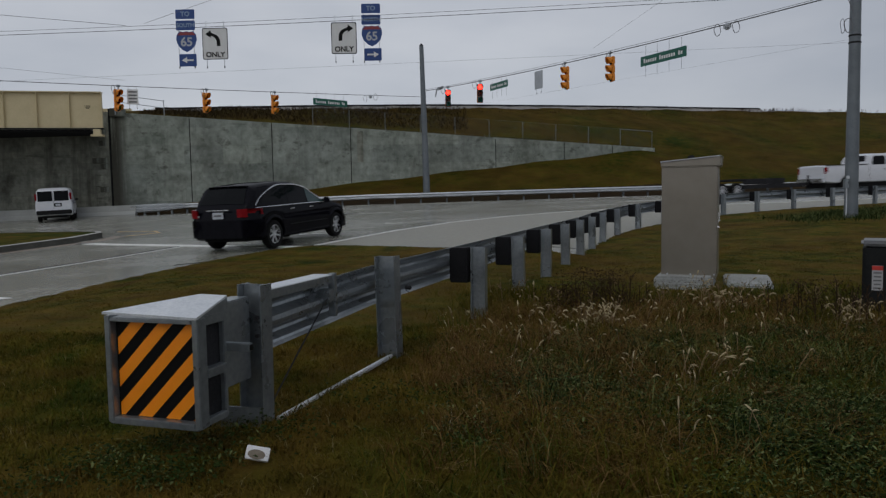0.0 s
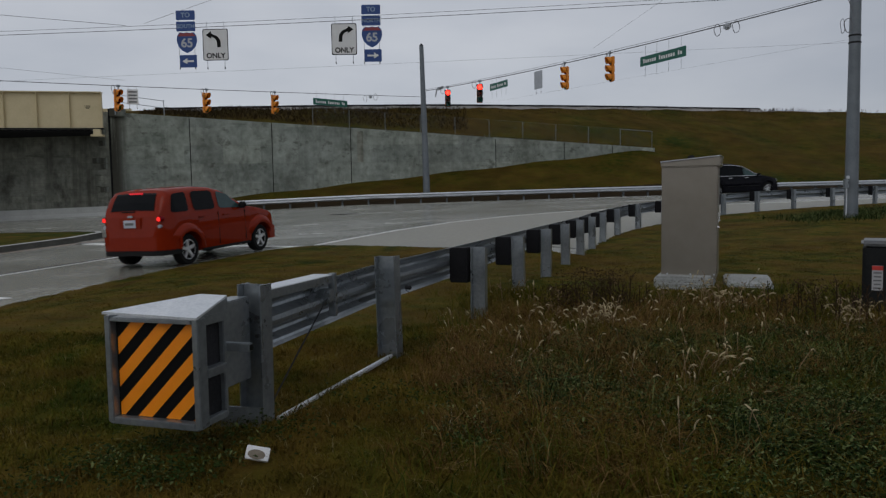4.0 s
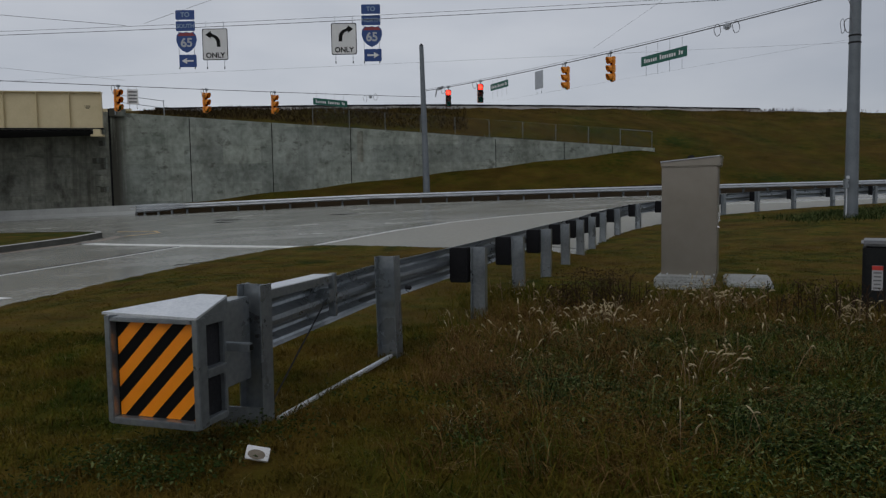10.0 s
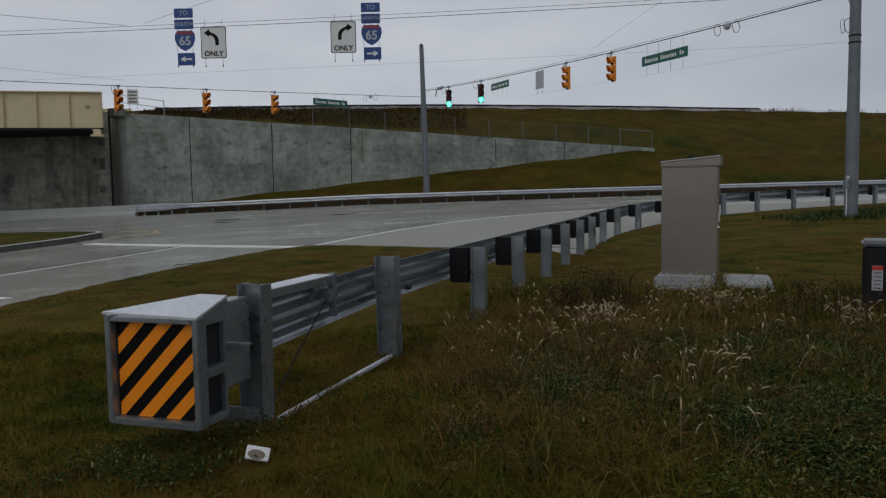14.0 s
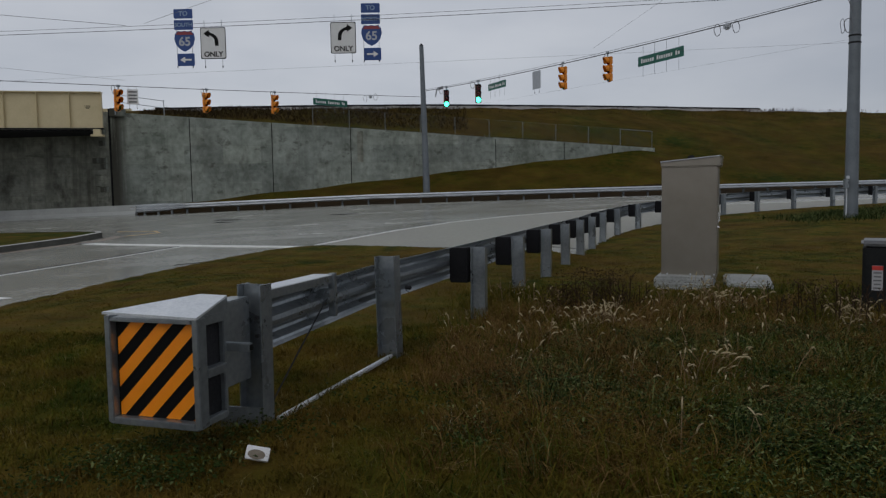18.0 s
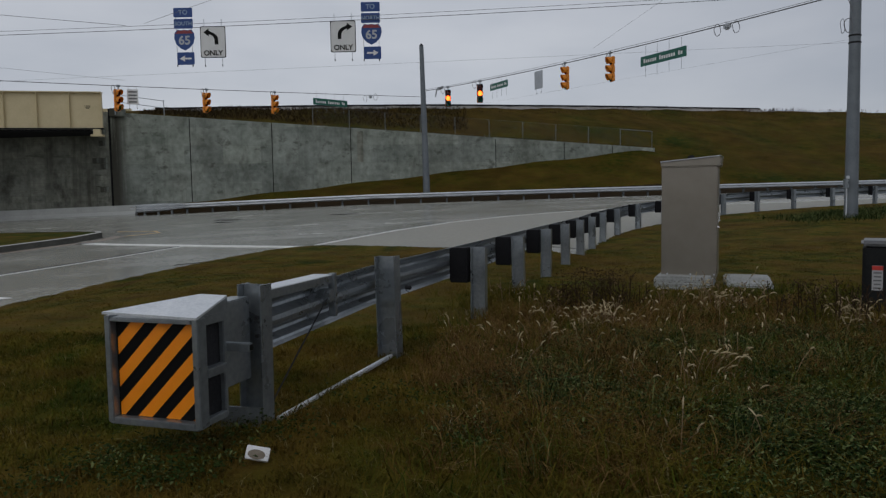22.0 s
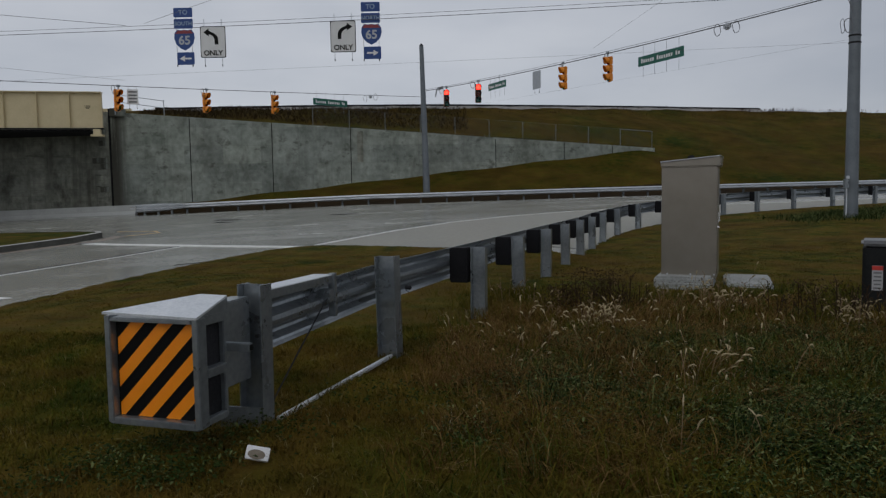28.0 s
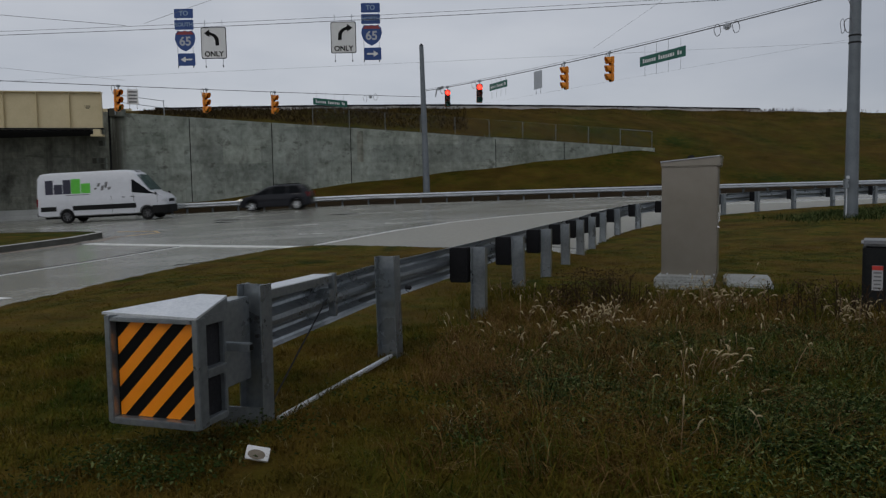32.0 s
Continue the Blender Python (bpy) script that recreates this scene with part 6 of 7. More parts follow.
part("number_plate", box(bmesh.new(), (0.22, vn.y0 + 0.01, 0.98), (0.4, 0.03, 0.2), bevel=0.02), TRIM, white_van)
part("plate_bar", box(bmesh.new(), (0.22, vn.y0 - 0.008, 0.98), (0.26, 0.012, 0.1)), PLATE, white_van)
part("door_gap", box(bmesh.new(), (0, vn.y0 + 0.012, 1.2), (0.012, 0.02, 1.0)), TRIM, white_van)
mirrors(white_van, vn, 1.65, TRIM)

# tall white delivery van with coloured print
sp = Shell(6.94, 1.99, 4.325, 1.55, 0.35, [(0, 0.6), (0.03, 1.5), (0.08, 2.5), (0.2, 2.68), (0.6, 2.73), (4.5, 2.74), (5.0, 2.69), (5.3, 2.56), (5.42, 2.42), (6.14, 1.5), (6.6, 1.32), (6.86, 1.12), (6.94, 0.7)], 1.42, 0.36, 0.10, nose=0.6, tail=0.12)
delivery, delivery_wheels = vehicle("delivery_van", sp, WHITEPAINT, "tall white delivery van with violet and green print", "van", STEELRIM, 8)
for s in (-1, 1):
    part("window", sp.side_pane(1.42, 2.86, 1.42, 2.3, s=s, f0=0.06, f1=0.66, soft=0.1), GLASS, delivery)
    part("rub_strip", box(bmesh.new(), (s * (sp.W / 2 - 0.002), -0.1, 0.80), (0.03, 3.4, 0.26), bevel=0.01), TRIM, delivery)
    part("rub_strip", box(bmesh.new(), (s * (sp.W / 2 - 0.01), sp.y0 + 0.62, 0.80), (0.03, 0.86, 0.26), bevel=0.01), TRIM, delivery)
    part("tail_lamp", box(bmesh.new(), (s * 0.95, sp.y0 + 0.05, 1.15), (0.1, 0.1, 0.42), bevel=0.02), TAIL, delivery)
    part("headlamp", box(bmesh.new(), (s * 0.78, sp.y1 - 0.22, 1.02), (0.24, 0.36, 0.2), pose(0, 0, 0, 0, 0, 0), bevel=0.06), HEAD, delivery)
    # plain shapes in the colours of the print
    for y, w, f0, f1, m in ((-3.22, 0.42, 0.12, 0.7, PURPLE), (-2.76, 0.46, 0.12, 0.52, PURPLE), (-2.27, 0.42, 0.12, 0.7, PURPLE), (-1.83, 0.5, 0.12, 0.72, GREENL), (-1.3, 0.5, 0.12, 0.52, GREENL)):
        part("print_block", sp.side_pane(y, y + w, y, y + w, f0, f1, s, 0.006, 0.03), m, delivery)
    for y, f0, f1 in ((-0.62, 0.25, 0.32), (-0.45, 0.36, 0.5), (-0.25, 0.2, 0.4), (-0.05, 0.3, 0.54), (0.12, 0.22, 0.34)):
        part("print_mark", sp.side_pane(y, y + 0.13, y + 0.05, y + 0.2, f0, f1, s, 0.006), PRINT, delivery)
    part("print_line", sp.side_pane(-2.1, -0.85, -2.1, -0.85, 0.05, 0.075, s, 0.006, 0.02), PRINT, delivery)
# paler glass colour stands in for the reflection on this dark windscreen
part("windscreen", sp.top_pane(sp.y0 + 6.08, sp.y0 + 5.4, 0.86, 0.76), SIDEGLASS, delivery)
part("roof_fairing", box(bmesh.new(), (0, sp.y0 + 5.12, 2.69), (0.5, 0.3, 0.04), bevel=0.015), WHITEPAINT, delivery)
part("grille", box(bmesh.new(), (0, sp.y1 - 0.05, 0.98), (0.78, 0.1, 0.2), bevel=0.04), TRIM, delivery)
part("front_bumper", sp.bumper(1, 0.75, 0.34, 0.74, 0.04), TRIM, delivery, smooth=True)
part("rear_bumper", box(bmesh.new(), (0, sp.y0 + 0.02, 0.52), (1.8, 0.2, 0.22), bevel=0.04), TRIM, delivery)
handles(delivery, sp, (1.45, 0.95), 1.28, TRIM)
seams(delivery, sp, (1.5, 2.75, 0.3), 0.5, 1.4)
mirrors(delivery, sp, 2.72, TRIM)
part("roof_lamp", box(bmesh.new(), (0, sp.y0 + 5.1, 2.68), (0.3, 0.1, 0.05), bevel=0.02), HEAD, delivery)

# dark minivan
mv = Shell(4.3, 1.80, 2.66, 0.84, 0.31, [(0, 0.55), (0.04, 0.82), (0.1, 0.96), (0.24, 1.26), (0.43, 1.44), (0.86, 1.51), (1.98, 1.51), (2.5, 1.42), (3.44, 0.97), (3.87, 0.86), (4.17, 0.73), (4.3, 0.55)], 0.95, 0.22, 0.17, nose=0.5, tail=0.3)
minivan, minivan_wheels = vehicle("minivan", mv, GREYPAINT, "dark grey minivan with headlamps lit", "car")
for s in (-1, 1):
    for a, b, c, d in ((-1.68, -0.86, -1.50, -0.86), (-0.79, 0.17, -0.79, 0.14), (0.24, 1.20, 0.22, 0.57)):
        part("window", mv.side_pane(a, b, c, d, s=s), GLASS, minivan)
    part("headlamp", box(bmesh.new(), (s * 0.68, mv.y1 - 0.2, 0.70), (0.26, 0.28, 0.12), bevel=0.04), HEADON, minivan, "lit headlamp")
    part("tail_lamp", box(bmesh.new(), (s * 0.82, mv.y0 + 0.1, 0.9), (0.11, 0.14, 0.3), bevel=0.03), TAIL, minivan)
part("windscreen", mv.top_pane(mv.y0 + 3.36, mv.y0 + 2.58, 0.68, 0.56), GLASS, minivan)
part("rear_window", mv.top_pane(mv.y0 + 0.14, mv.y0 + 0.42, 0.65, 0.58), GLASS, minivan)
part("roof_rail", box(bmesh.new(), (0, mv.y0 + 1.4, 1.545), (1.0, 1.5, 0.03), bevel=0.01), TRIM, minivan)
mirrors(minivan, mv, 1.07, GREYPAINT)

# white pickup
pk = Shell(6.8, 2.03, 4.4, 1.35, 0.39, [(0, 0.7), (0.03, 1.36), (0.10, 1.42), (2.65, 1.42), (2.7, 1.5), (2.8, 1.86), (3.05, 1.97), (4.5, 1.98), (4.9, 1.9), (5.45, 1.36), (6.4, 1.25), (6.7, 1.1), (6.8, 0.7)], 1.30, 0.5, 0.12, nose=0.35, tail=0.08)
pickup, pickup_wheels = vehicle("pickup_truck", pk, WHITEPAINT, "white crew-cab pickup truck towing a flat trailer", "truck", STEELRIM, 8, 0.26)
for s in (-1, 1):
    for a, b, c, d in ((-0.68, 0.22, -0.55, 0.19), (0.37, 1.37, 0.35, 1.02)):
        part("window", pk.side_pane(a, b, c, d, s=s, f0=0.14, f1=0.82), GLASS, pickup)
    part("tail_lamp", box(bmesh.new(), (s * 0.94, pk.y0 + 0.08, 1.15), (0.14, 0.14, 0.36), bevel=0.02), TAIL, pickup)
    part("bed_rail", box(bmesh.new(), (s * 0.93, pk.y0 + 1.35, 1.43), (0.12, 2.55, 0.035), bevel=0.008), TRIM, pickup)
part("windscreen", pk.top_pane(pk.y0 + 5.4, pk.y0 + 4.93, 0.8, 0.68), GLASS, pickup)
part("rear_window", pk.top_pane(pk.y0 + 2.72, pk.y0 + 2.82, 0.7, 0.62), GLASS, pickup)
part("bed_cover", box(bmesh.new(), (0, pk.y0 + 1.38, 1.435), (1.7, 2.4, 0.02)), TRIM, pickup)
part("rear_bumper", box(bmesh.new(), (0, pk.y0 - 0.06, 0.66), (1.9, 0.22, 0.2), bevel=0.03), CHROME, pickup)
part("front_bumper", box(bmesh.new(), (0, pk.y1 - 0.05, 0.62), (1.9, 0.22, 0.24), bevel=0.04), CHROME, pickup)
seams(pickup, pk, (-0.85, 0.29, 1.42), 0.6, 1.3)
handles(pickup, pk, (0.12, 0.5), 1.15, TRIM)

trailer = thing("flat_trailer", pose(0, 0, 0), "black empty flatbed trailer with tandem wheels", "trailer", "vehicles")
part("deck", box(bmesh.new(), (0, 0, 0.56), (1.9, 6.2, 0.08), bevel=0.01), BALLAST, trailer)
for s in (-1, 1):
    part("side_rail", box(bmesh.new(), (s * 0.98, 0, 0.5), (0.06, 6.2, 0.2), bevel=0.01), DARKSTEEL, trailer)
    part("mudguard", box(bmesh.new(), (s * 1.12, -1.75, 0.84), (0.28, 2.2, 0.12), bevel=0.05), DARKSTEEL, trailer)
    part("tail_lamp", box(bmesh.new(), (s * 0.8, -3.12, 0.48), (0.16, 0.03, 0.07)), TAIL, trailer)
part("tongue", box(bmesh.new(), (0, 3.9, 0.5), (0.14, 1.7, 0.14), bevel=0.01), DARKSTEEL, trailer)
part("tool_box", box(bmesh.new(), (0, 1.4, 0.74), (1.7, 1.2, 0.28), bevel=0.02), DARKSTEEL, trailer)
part("coupler_jack", cyl(bmesh.new(), (0.15, 4.2, 0.4), (0.15, 4.2, 0.95), 0.05), DARKSTEEL, trailer)
part("wheel_axle", box(bmesh.new(), (0, -1.75, 0.36), (2.0, 1.0, 0.1), bevel=0.01), DARKSTEEL, trailer)
trailer_wheels, tshare = [], {}
for y in (-2.2, -1.3):
    for s in (-1, 1):
        trailer_wheels.append(wheel(trailer, s * 1.12, y, 0.36, 0.2, WHITEPAINT, 8, tshare))


# ---- grass, weeds and seed heads ----
def blades(name, spots, heights, widths, lean, material, label, seed, curve=0.5):
    """Many thin bent blades standing on the ground at spots (n x 2)."""
    r = np.random.default_rng(seed)
    n = len(spots)
    x, y = spots[:, 0], spots[:, 1]
    z = ground_z(x, y) - 0.012
    a = r.uniform(0, 2 * math.pi, n)
    ln = r.uniform(0.1, 1.0, n) * lean
    dx, dy = np.cos(a) * ln, np.sin(a) * ln
    b = r.uniform(0, 2 * math.pi, n)
    wx, wy = np.cos(b) * widths / 2, np.sin(b) * widths / 2
    h = heights
    co = np.zeros((n, 5, 3))
    mx, my = x + dx * h * 0.35, y + dy * h * 0.35
    co[:, 0] = np.stack([x - wx, y - wy, z], -1)
    co[:, 1] = np.stack([x + wx, y + wy, z], -1)
    co[:, 2] = np.stack([mx + wx * 0.8, my + wy * 0.8, z + h * 0.6], -1)
    co[:, 3] = np.stack([mx - wx * 0.8, my - wy * 0.8, z + h * 0.6], -1)
    co[:, 4] = np.stack([x + dx * h * (1 + curve * 0.3), y + dy * h * (1 + curve * 0.3), z + h * (1 - curve * 0.35 * ln / max(lean, 1e-6))], -1)
    base = np.arange(n)[:, None] * 5
    me = bpy.data.meshes.new(name)
    me.vertices.add(n * 5)
    me.vertices.foreach_set("co", co.ravel())
    loops = np.concatenate([base + np.array([[0, 1, 2, 3]]), base + np.array([[3, 2, 4]])], 1).ravel()
    starts = (np.arange(n)[:, None] * 7 + np.array([[0, 4]])).ravel()
    me.loops.add(n * 7)
    me.loops.foreach_set("vertex_index", loops.astype(np.int32))
    me.polygons.add(n * 2)
    me.polygons.foreach_set("loop_start", starts.astype(np.int32))
    me.update(calc_edges=True)
    me.validate()
    me.materials.append(material)
    return tagged(new(name, me), label, "grass", kind="stuff")


def scatter(n, y0, y1, seed, left=-0.66, right=0.66, power=1.0, pad=0.4):
    """Places on the verge between two distances, spread over the wedge of ground ahead."""
    r = np.random.default_rng(seed)
    u = r.uniform(0, 1, n)
    y = np.sqrt(y0 * y0 + u ** power * (y1 * y1 - y0 * y0))
    x = y * r.uniform(left, right, n) + r.uniform(-pad, pad, n)
    keep = inside(x, y, road_edge) < -0.02
    # nothing grows through the concrete
    keep &= ~((np.abs(x - 3.45) < 0.6) & (np.abs(y - 9.8) < 0.75)) & ~((np.abs(x - 4.12) < 0.33) & (np.abs(y - 9.5) < 0.45))
    keep &= ~((np.abs(x + 0.92) < 0.14) & (np.abs(y - 3.36) < 0.16))
    return np.stack([x, y], -1)[keep]


def tufts(spots, per, spread, seed):
    r = np.random.default_rng(seed)
    return (spots[:, None, :] + r.normal(0, spread, (len(spots), per, 2))).reshape(-1, 2)


rg = np.random.default_rng(11)
s = tufts(scatter(9000, 2.4, 7.0, 1), 14, 0.05, 2)
blades("grass", s, rg.uniform(0.025, 0.085, len(s)), rg.uniform(0.003, 0.007, len(s)), 1.6, BLADE, "short brown and green autumn grass on the verge", 3, 0.9)
s = tufts(scatter(11000, 7.0, 16.0, 4), 10, 0.08, 5)
blades("grass", s, rg.uniform(0.012, 0.036, len(s)), rg.uniform(0.006, 0.013, len(s)), 2.4, MOWN, "short autumn grass further up the verge", 6, 0.9)
s = tufts(scatter(7000, 16.0, 32.0, 7), 6, 0.14, 8)
blades("grass", s, rg.uniform(0.012, 0.036, len(s)), rg.uniform(0.012, 0.024, len(s)), 2.4, MOWN, "short autumn grass beside the ramp", 9, 0.9)
# longer growth round the cabinet
s = tufts(scatter(1100, 2.6, 9.5, 12, left=0.02, right=0.68), 20, 0.07, 13)
blades("tall_grass", s, rg.uniform(0.08, 0.24, len(s)), rg.uniform(0.003, 0.008, len(s)), 1.7, CORNER, "longer unmown grass round the cabinet", 14, 1.0)
r = np.random.default_rng(21)
s = tufts(np.array([(10.6 + r.uniform(-0.5, 6.5), 20.6 + r.uniform(-0.6, 2.6)) for _ in range(520)]), 14, 0.16, 31)
blades("tall_grass", s, rg.uniform(0.06, 0.24, len(s)), rg.uniform(0.008, 0.018, len(s)), 1.5, LEAFY, "dark green growth round the pole foot", 32)


def stalks(name, spots, h0, h1, material, label, seed, r0=0.0025, knobs=True):
    """Dry branching weed stalks as one growth."""
    rr = random.Random(seed)
    bm = bmesh.new()
    for x, y in spots:
        z = gz(x, y)
        h = rr.uniform(h0, h1)
        lx, ly = rr.uniform(-0.15, 0.15) * h, rr.uniform(-0.15, 0.15) * h
        tube(bm, [(x, y, z), (x + lx * 0.4, y + ly * 0.4, z + h * 0.5), (x + lx, y + ly, z + h)], r0 * (1 + y / 14), 3)
        for k in range(4):
            f = rr.uniform(0.35, 0.95)
            a = rr.uniform(0, 6.28)
            q = Vector((x + lx * f, y + ly * f, z + h * f))
            e = q + Vector((math.cos(a) * 0.16 * h, math.sin(a) * 0.16 * h, 0.16 * h))
            tube(bm, [q, e], r0 * 0.7 * (1 + y / 14), 3)
            if knobs:
                bmesh.ops.create_icosphere(bm, subdivisions=1, radius=r0 * 1.8 * (1 + y / 14), matrix=Matrix.Translation(e))
            else:
                tube(bm, [q.lerp(e, 0.5), q.lerp(e, 0.5) + Vector((0.05 * h, -0.03 * h, 0.14 * h))], r0 * 0.6 * (1 + y / 14), 3)
    return tagged(obj(name, bm, material), label, "weeds", kind="stuff")


rr = random.Random(8)
stalks("dry_weeds", [(rr.gauss(1.75, 0.28), rr.gauss(7.9, 0.35)) for _ in range(44)], 0.14, 0.36, WEED, "dark dry weed stalks in the long grass", 1)
stalks("dry_weeds", [(rr.uniform(0.6, 4.8), rr.gauss(7.9, 0.7)) for _ in range(50)], 0.1, 0.26, STEM, "brown dry weed stalks in the long grass", 2)
stalks("dry_weeds", [(rr.gauss(3.6, 0.35), rr.gauss(6.9, 0.3)) for _ in range(30)], 0.16, 0.4, WEED, "dark dry weed stalks by the pedestal", 3)
spots = [rr.choice((rr.gauss(-17.5, 1.3), rr.gauss(-15.5, 1.2), rr.gauss(-14, 3))) for _ in range(130)] + [rr.choice((rr.gauss(30.5, 1.8), rr.uniform(12, 52), rr.gauss(36, 4))) for _ in range(110)]
stalks("crest_weeds", [(x, float(crest_y(x)) + rr.uniform(-0.5, 0.2)) for x in spots + [q + 0.35 for q in spots]], 0.08, 0.3, WEED, "dark bare weeds along the top of the bank", 4, 0.0028, False)


r = np.random.default_rng(91)
bx = np.concatenate([r.uniform(-20.5, 2.0, 9000), r.uniform(2.0, 46.0, 2600)])
bf = np.concatenate([r.uniform(0.12, 1.0, 9000) ** 0.8, r.uniform(0.8, 0.99, 2600)])
by = wall_y(np.clip(bx, -90, 15.9)) * (1 - bf) + crest_y(bx) * bf
blades("tall_grass", np.stack([bx, by], -1), np.where(bx < 2.0, r.uniform(0.08, 0.34, len(bx)), r.uniform(0.04, 0.14, len(bx))), r.uniform(0.02, 0.06, len(bx)), 1.4, BRUSH, "dead brown brush on the bank above the wall", 92, 0.9)


def foxtail(bm_s, bm_h, x, y, h, rr):
    """A stem with a drooping pale seed head."""
    z = gz(x, y)
    a = rr.uniform(0, 6.28)
    dx, dy = math.cos(a), math.sin(a)
    l = rr.uniform(0.1, 0.7)
    pts = [Vector((x + dx * l * h * f * f, y + dy * l * h * f * f, z + h * (f - 0.12 * f * f))) for f in (0, 0.35, 0.7, 1.0)]
    tube(bm_s, pts, 0.0022, 3)
    q, hl = pts[-1], rr.uniform(0.03, 0.075)
    head = []
    ang, bend = rr.uniform(0.1, 1.4), rr.uniform(0.1, 0.5)
    for k in range(5):
        head.append(q.copy())
        q = q + (Vector((dx, dy, 0)) * math.sin(ang) + Vector((0, 0, math.cos(ang)))) * hl / 4
        ang += bend
    for i, (p0, p1) in enumerate(zip(head, head[1:])):
        cyl(bm_h, p0, p1, (0.003, 0.0046, 0.005, 0.004)[i] * (0.55 + y / 8), (0.0046, 0.005, 0.004, 0.0015)[i] * (0.55 + y / 8), 5)


clumps = []


def foxtail_clump(cx, cy, n, sp, h0, h1, seed):
    rr = random.Random(seed)
    t = thing("foxtail_clump", pose(cx, cy, gz(cx, cy)), "dry foxtail stems with pale drooping seed heads", "grass clump", "foxtail clumps")
    bs, bh = bmesh.new(), bmesh.new()
    for _ in range(n):
        foxtail(bs, bh, cx + rr.gauss(0, sp), cy + rr.gauss(0, sp), rr.uniform(h0, h1), rr)
    inv = Matrix.Translation((-cx, -cy, -gz(cx, cy)))
    bs.transform(inv)
    bh.transform(inv)
    part("stem_growth", bs, STEM, t)["kind"] = "stuff"
    part("seed_growth", bh, STRAW, t)["kind"] = "stuff"
    clumps.append(t)


rr = random.Random(5)
for cx, cy, n, sp in ((1.45, 6.75, 44, 0.17), (1.62, 4.75, 9, 0.12), (1.95, 4.95, 7, 0.1), (2.75, 7.3, 16, 0.2), (3.95, 6.9, 12, 0.12), (1.1, 6.7, 12, 0.3), (1.8, 7.2, 12, 0.25), (0.75, 6.4, 8, 0.3), (3.0, 7.7, 18, 0.16), (2.75, 8.2, 9, 0.25), (3.7, 6.5, 20, 0.13), (3.8, 6.1, 8, 0.12), (1.3, 4.6, 5, 0.14), (1.6, 4.35, 4, 0.12), (0.55, 5.3, 7, 0.25), (2.2, 5.4, 8, 0.3), (1.1, 5.7, 8, 0.3), (1.25, 3.55, 4, 0.12), (2.7, 6.2, 8, 0.3), (3.4, 9.1, 10, 0.3), (0.9, 8.6, 8, 0.3)):
    foxtail_clump(cx, cy, int(n * 1.5), sp * 1.1, 0.08, 0.27, rr.randint(0, 9999))

# broad-leaved weeds low in the grass
def leaf_patch(cx, cy, n, sp, seed, hi=0.10, material=LEAF, label="low broad-leaved green weeds in the grass"):
    rr = random.Random(seed)
    bm = bmesh.new()
    for _ in range(n):
        x, y = cx + rr.gauss(0, sp), cy + rr.gauss(0, sp * 0.7)
        z, a, l = gz(x, y) + rr.uniform(0.03, hi), rr.uniform(0, 6.28), rr.uniform(0.013, 0.03)
        m = Matrix.Translation((x, y, z)) @ Matrix.Rotation(a, 4, "Z") @ Matrix.Rotation(rr.uniform(-0.7, 0.4), 4, "Y")
        vs = [bm.verts.new(m @ Vector(v)) for v in ((0, 0, 0), (l * 0.5, l * 0.38, 0.004), (l * 1.1, 0, -0.006), (l * 0.5, -l * 0.38, 0.004))]
        bm.faces.new(vs[:3])
        bm.faces.new((vs[0], vs[2], vs[3]))
    return tagged(obj("leaf_patch", bm, material), label, "weeds", kind="stuff")


for i, (cx, cy, n, sp) in enumerate(((1.35, 3.5, 700, 0.35), (1.75, 3.9, 500, 0.4), (0.6, 4.2, 350, 0.35), (-0.35, 4.4, 220, 0.25), (1.6, 5.2, 500, 0.6), (-1.4, 3.5, 260, 0.25), (-0.85, 3.85, 160, 0.16), (-1.2, 3.25, 120, 0.1), (1.75, 3.15, 600, 0.22), (0.2, 5.9, 250, 0.4), (2.6, 5.5, 400, 0.6), (-1.75, 3.2, 120, 0.2), (-2.6, 6.5, 150, 0.3))):
    leaf_patch(cx, cy, n, sp, 40 + i)


for cx, cy, n, sp, hi in ((1.66, 7.9, 1300, 0.2, 0.46), (1.25, 7.7, 500, 0.14, 0.3), (3.5, 6.85, 500, 0.16, 0.42), (2.9, 8.6, 120, 0.25, 0.25)):
    leaf_patch(cx, cy, n, sp, int(cx * 100), hi, WEED, "withered dark brown leaves on dry weeds")


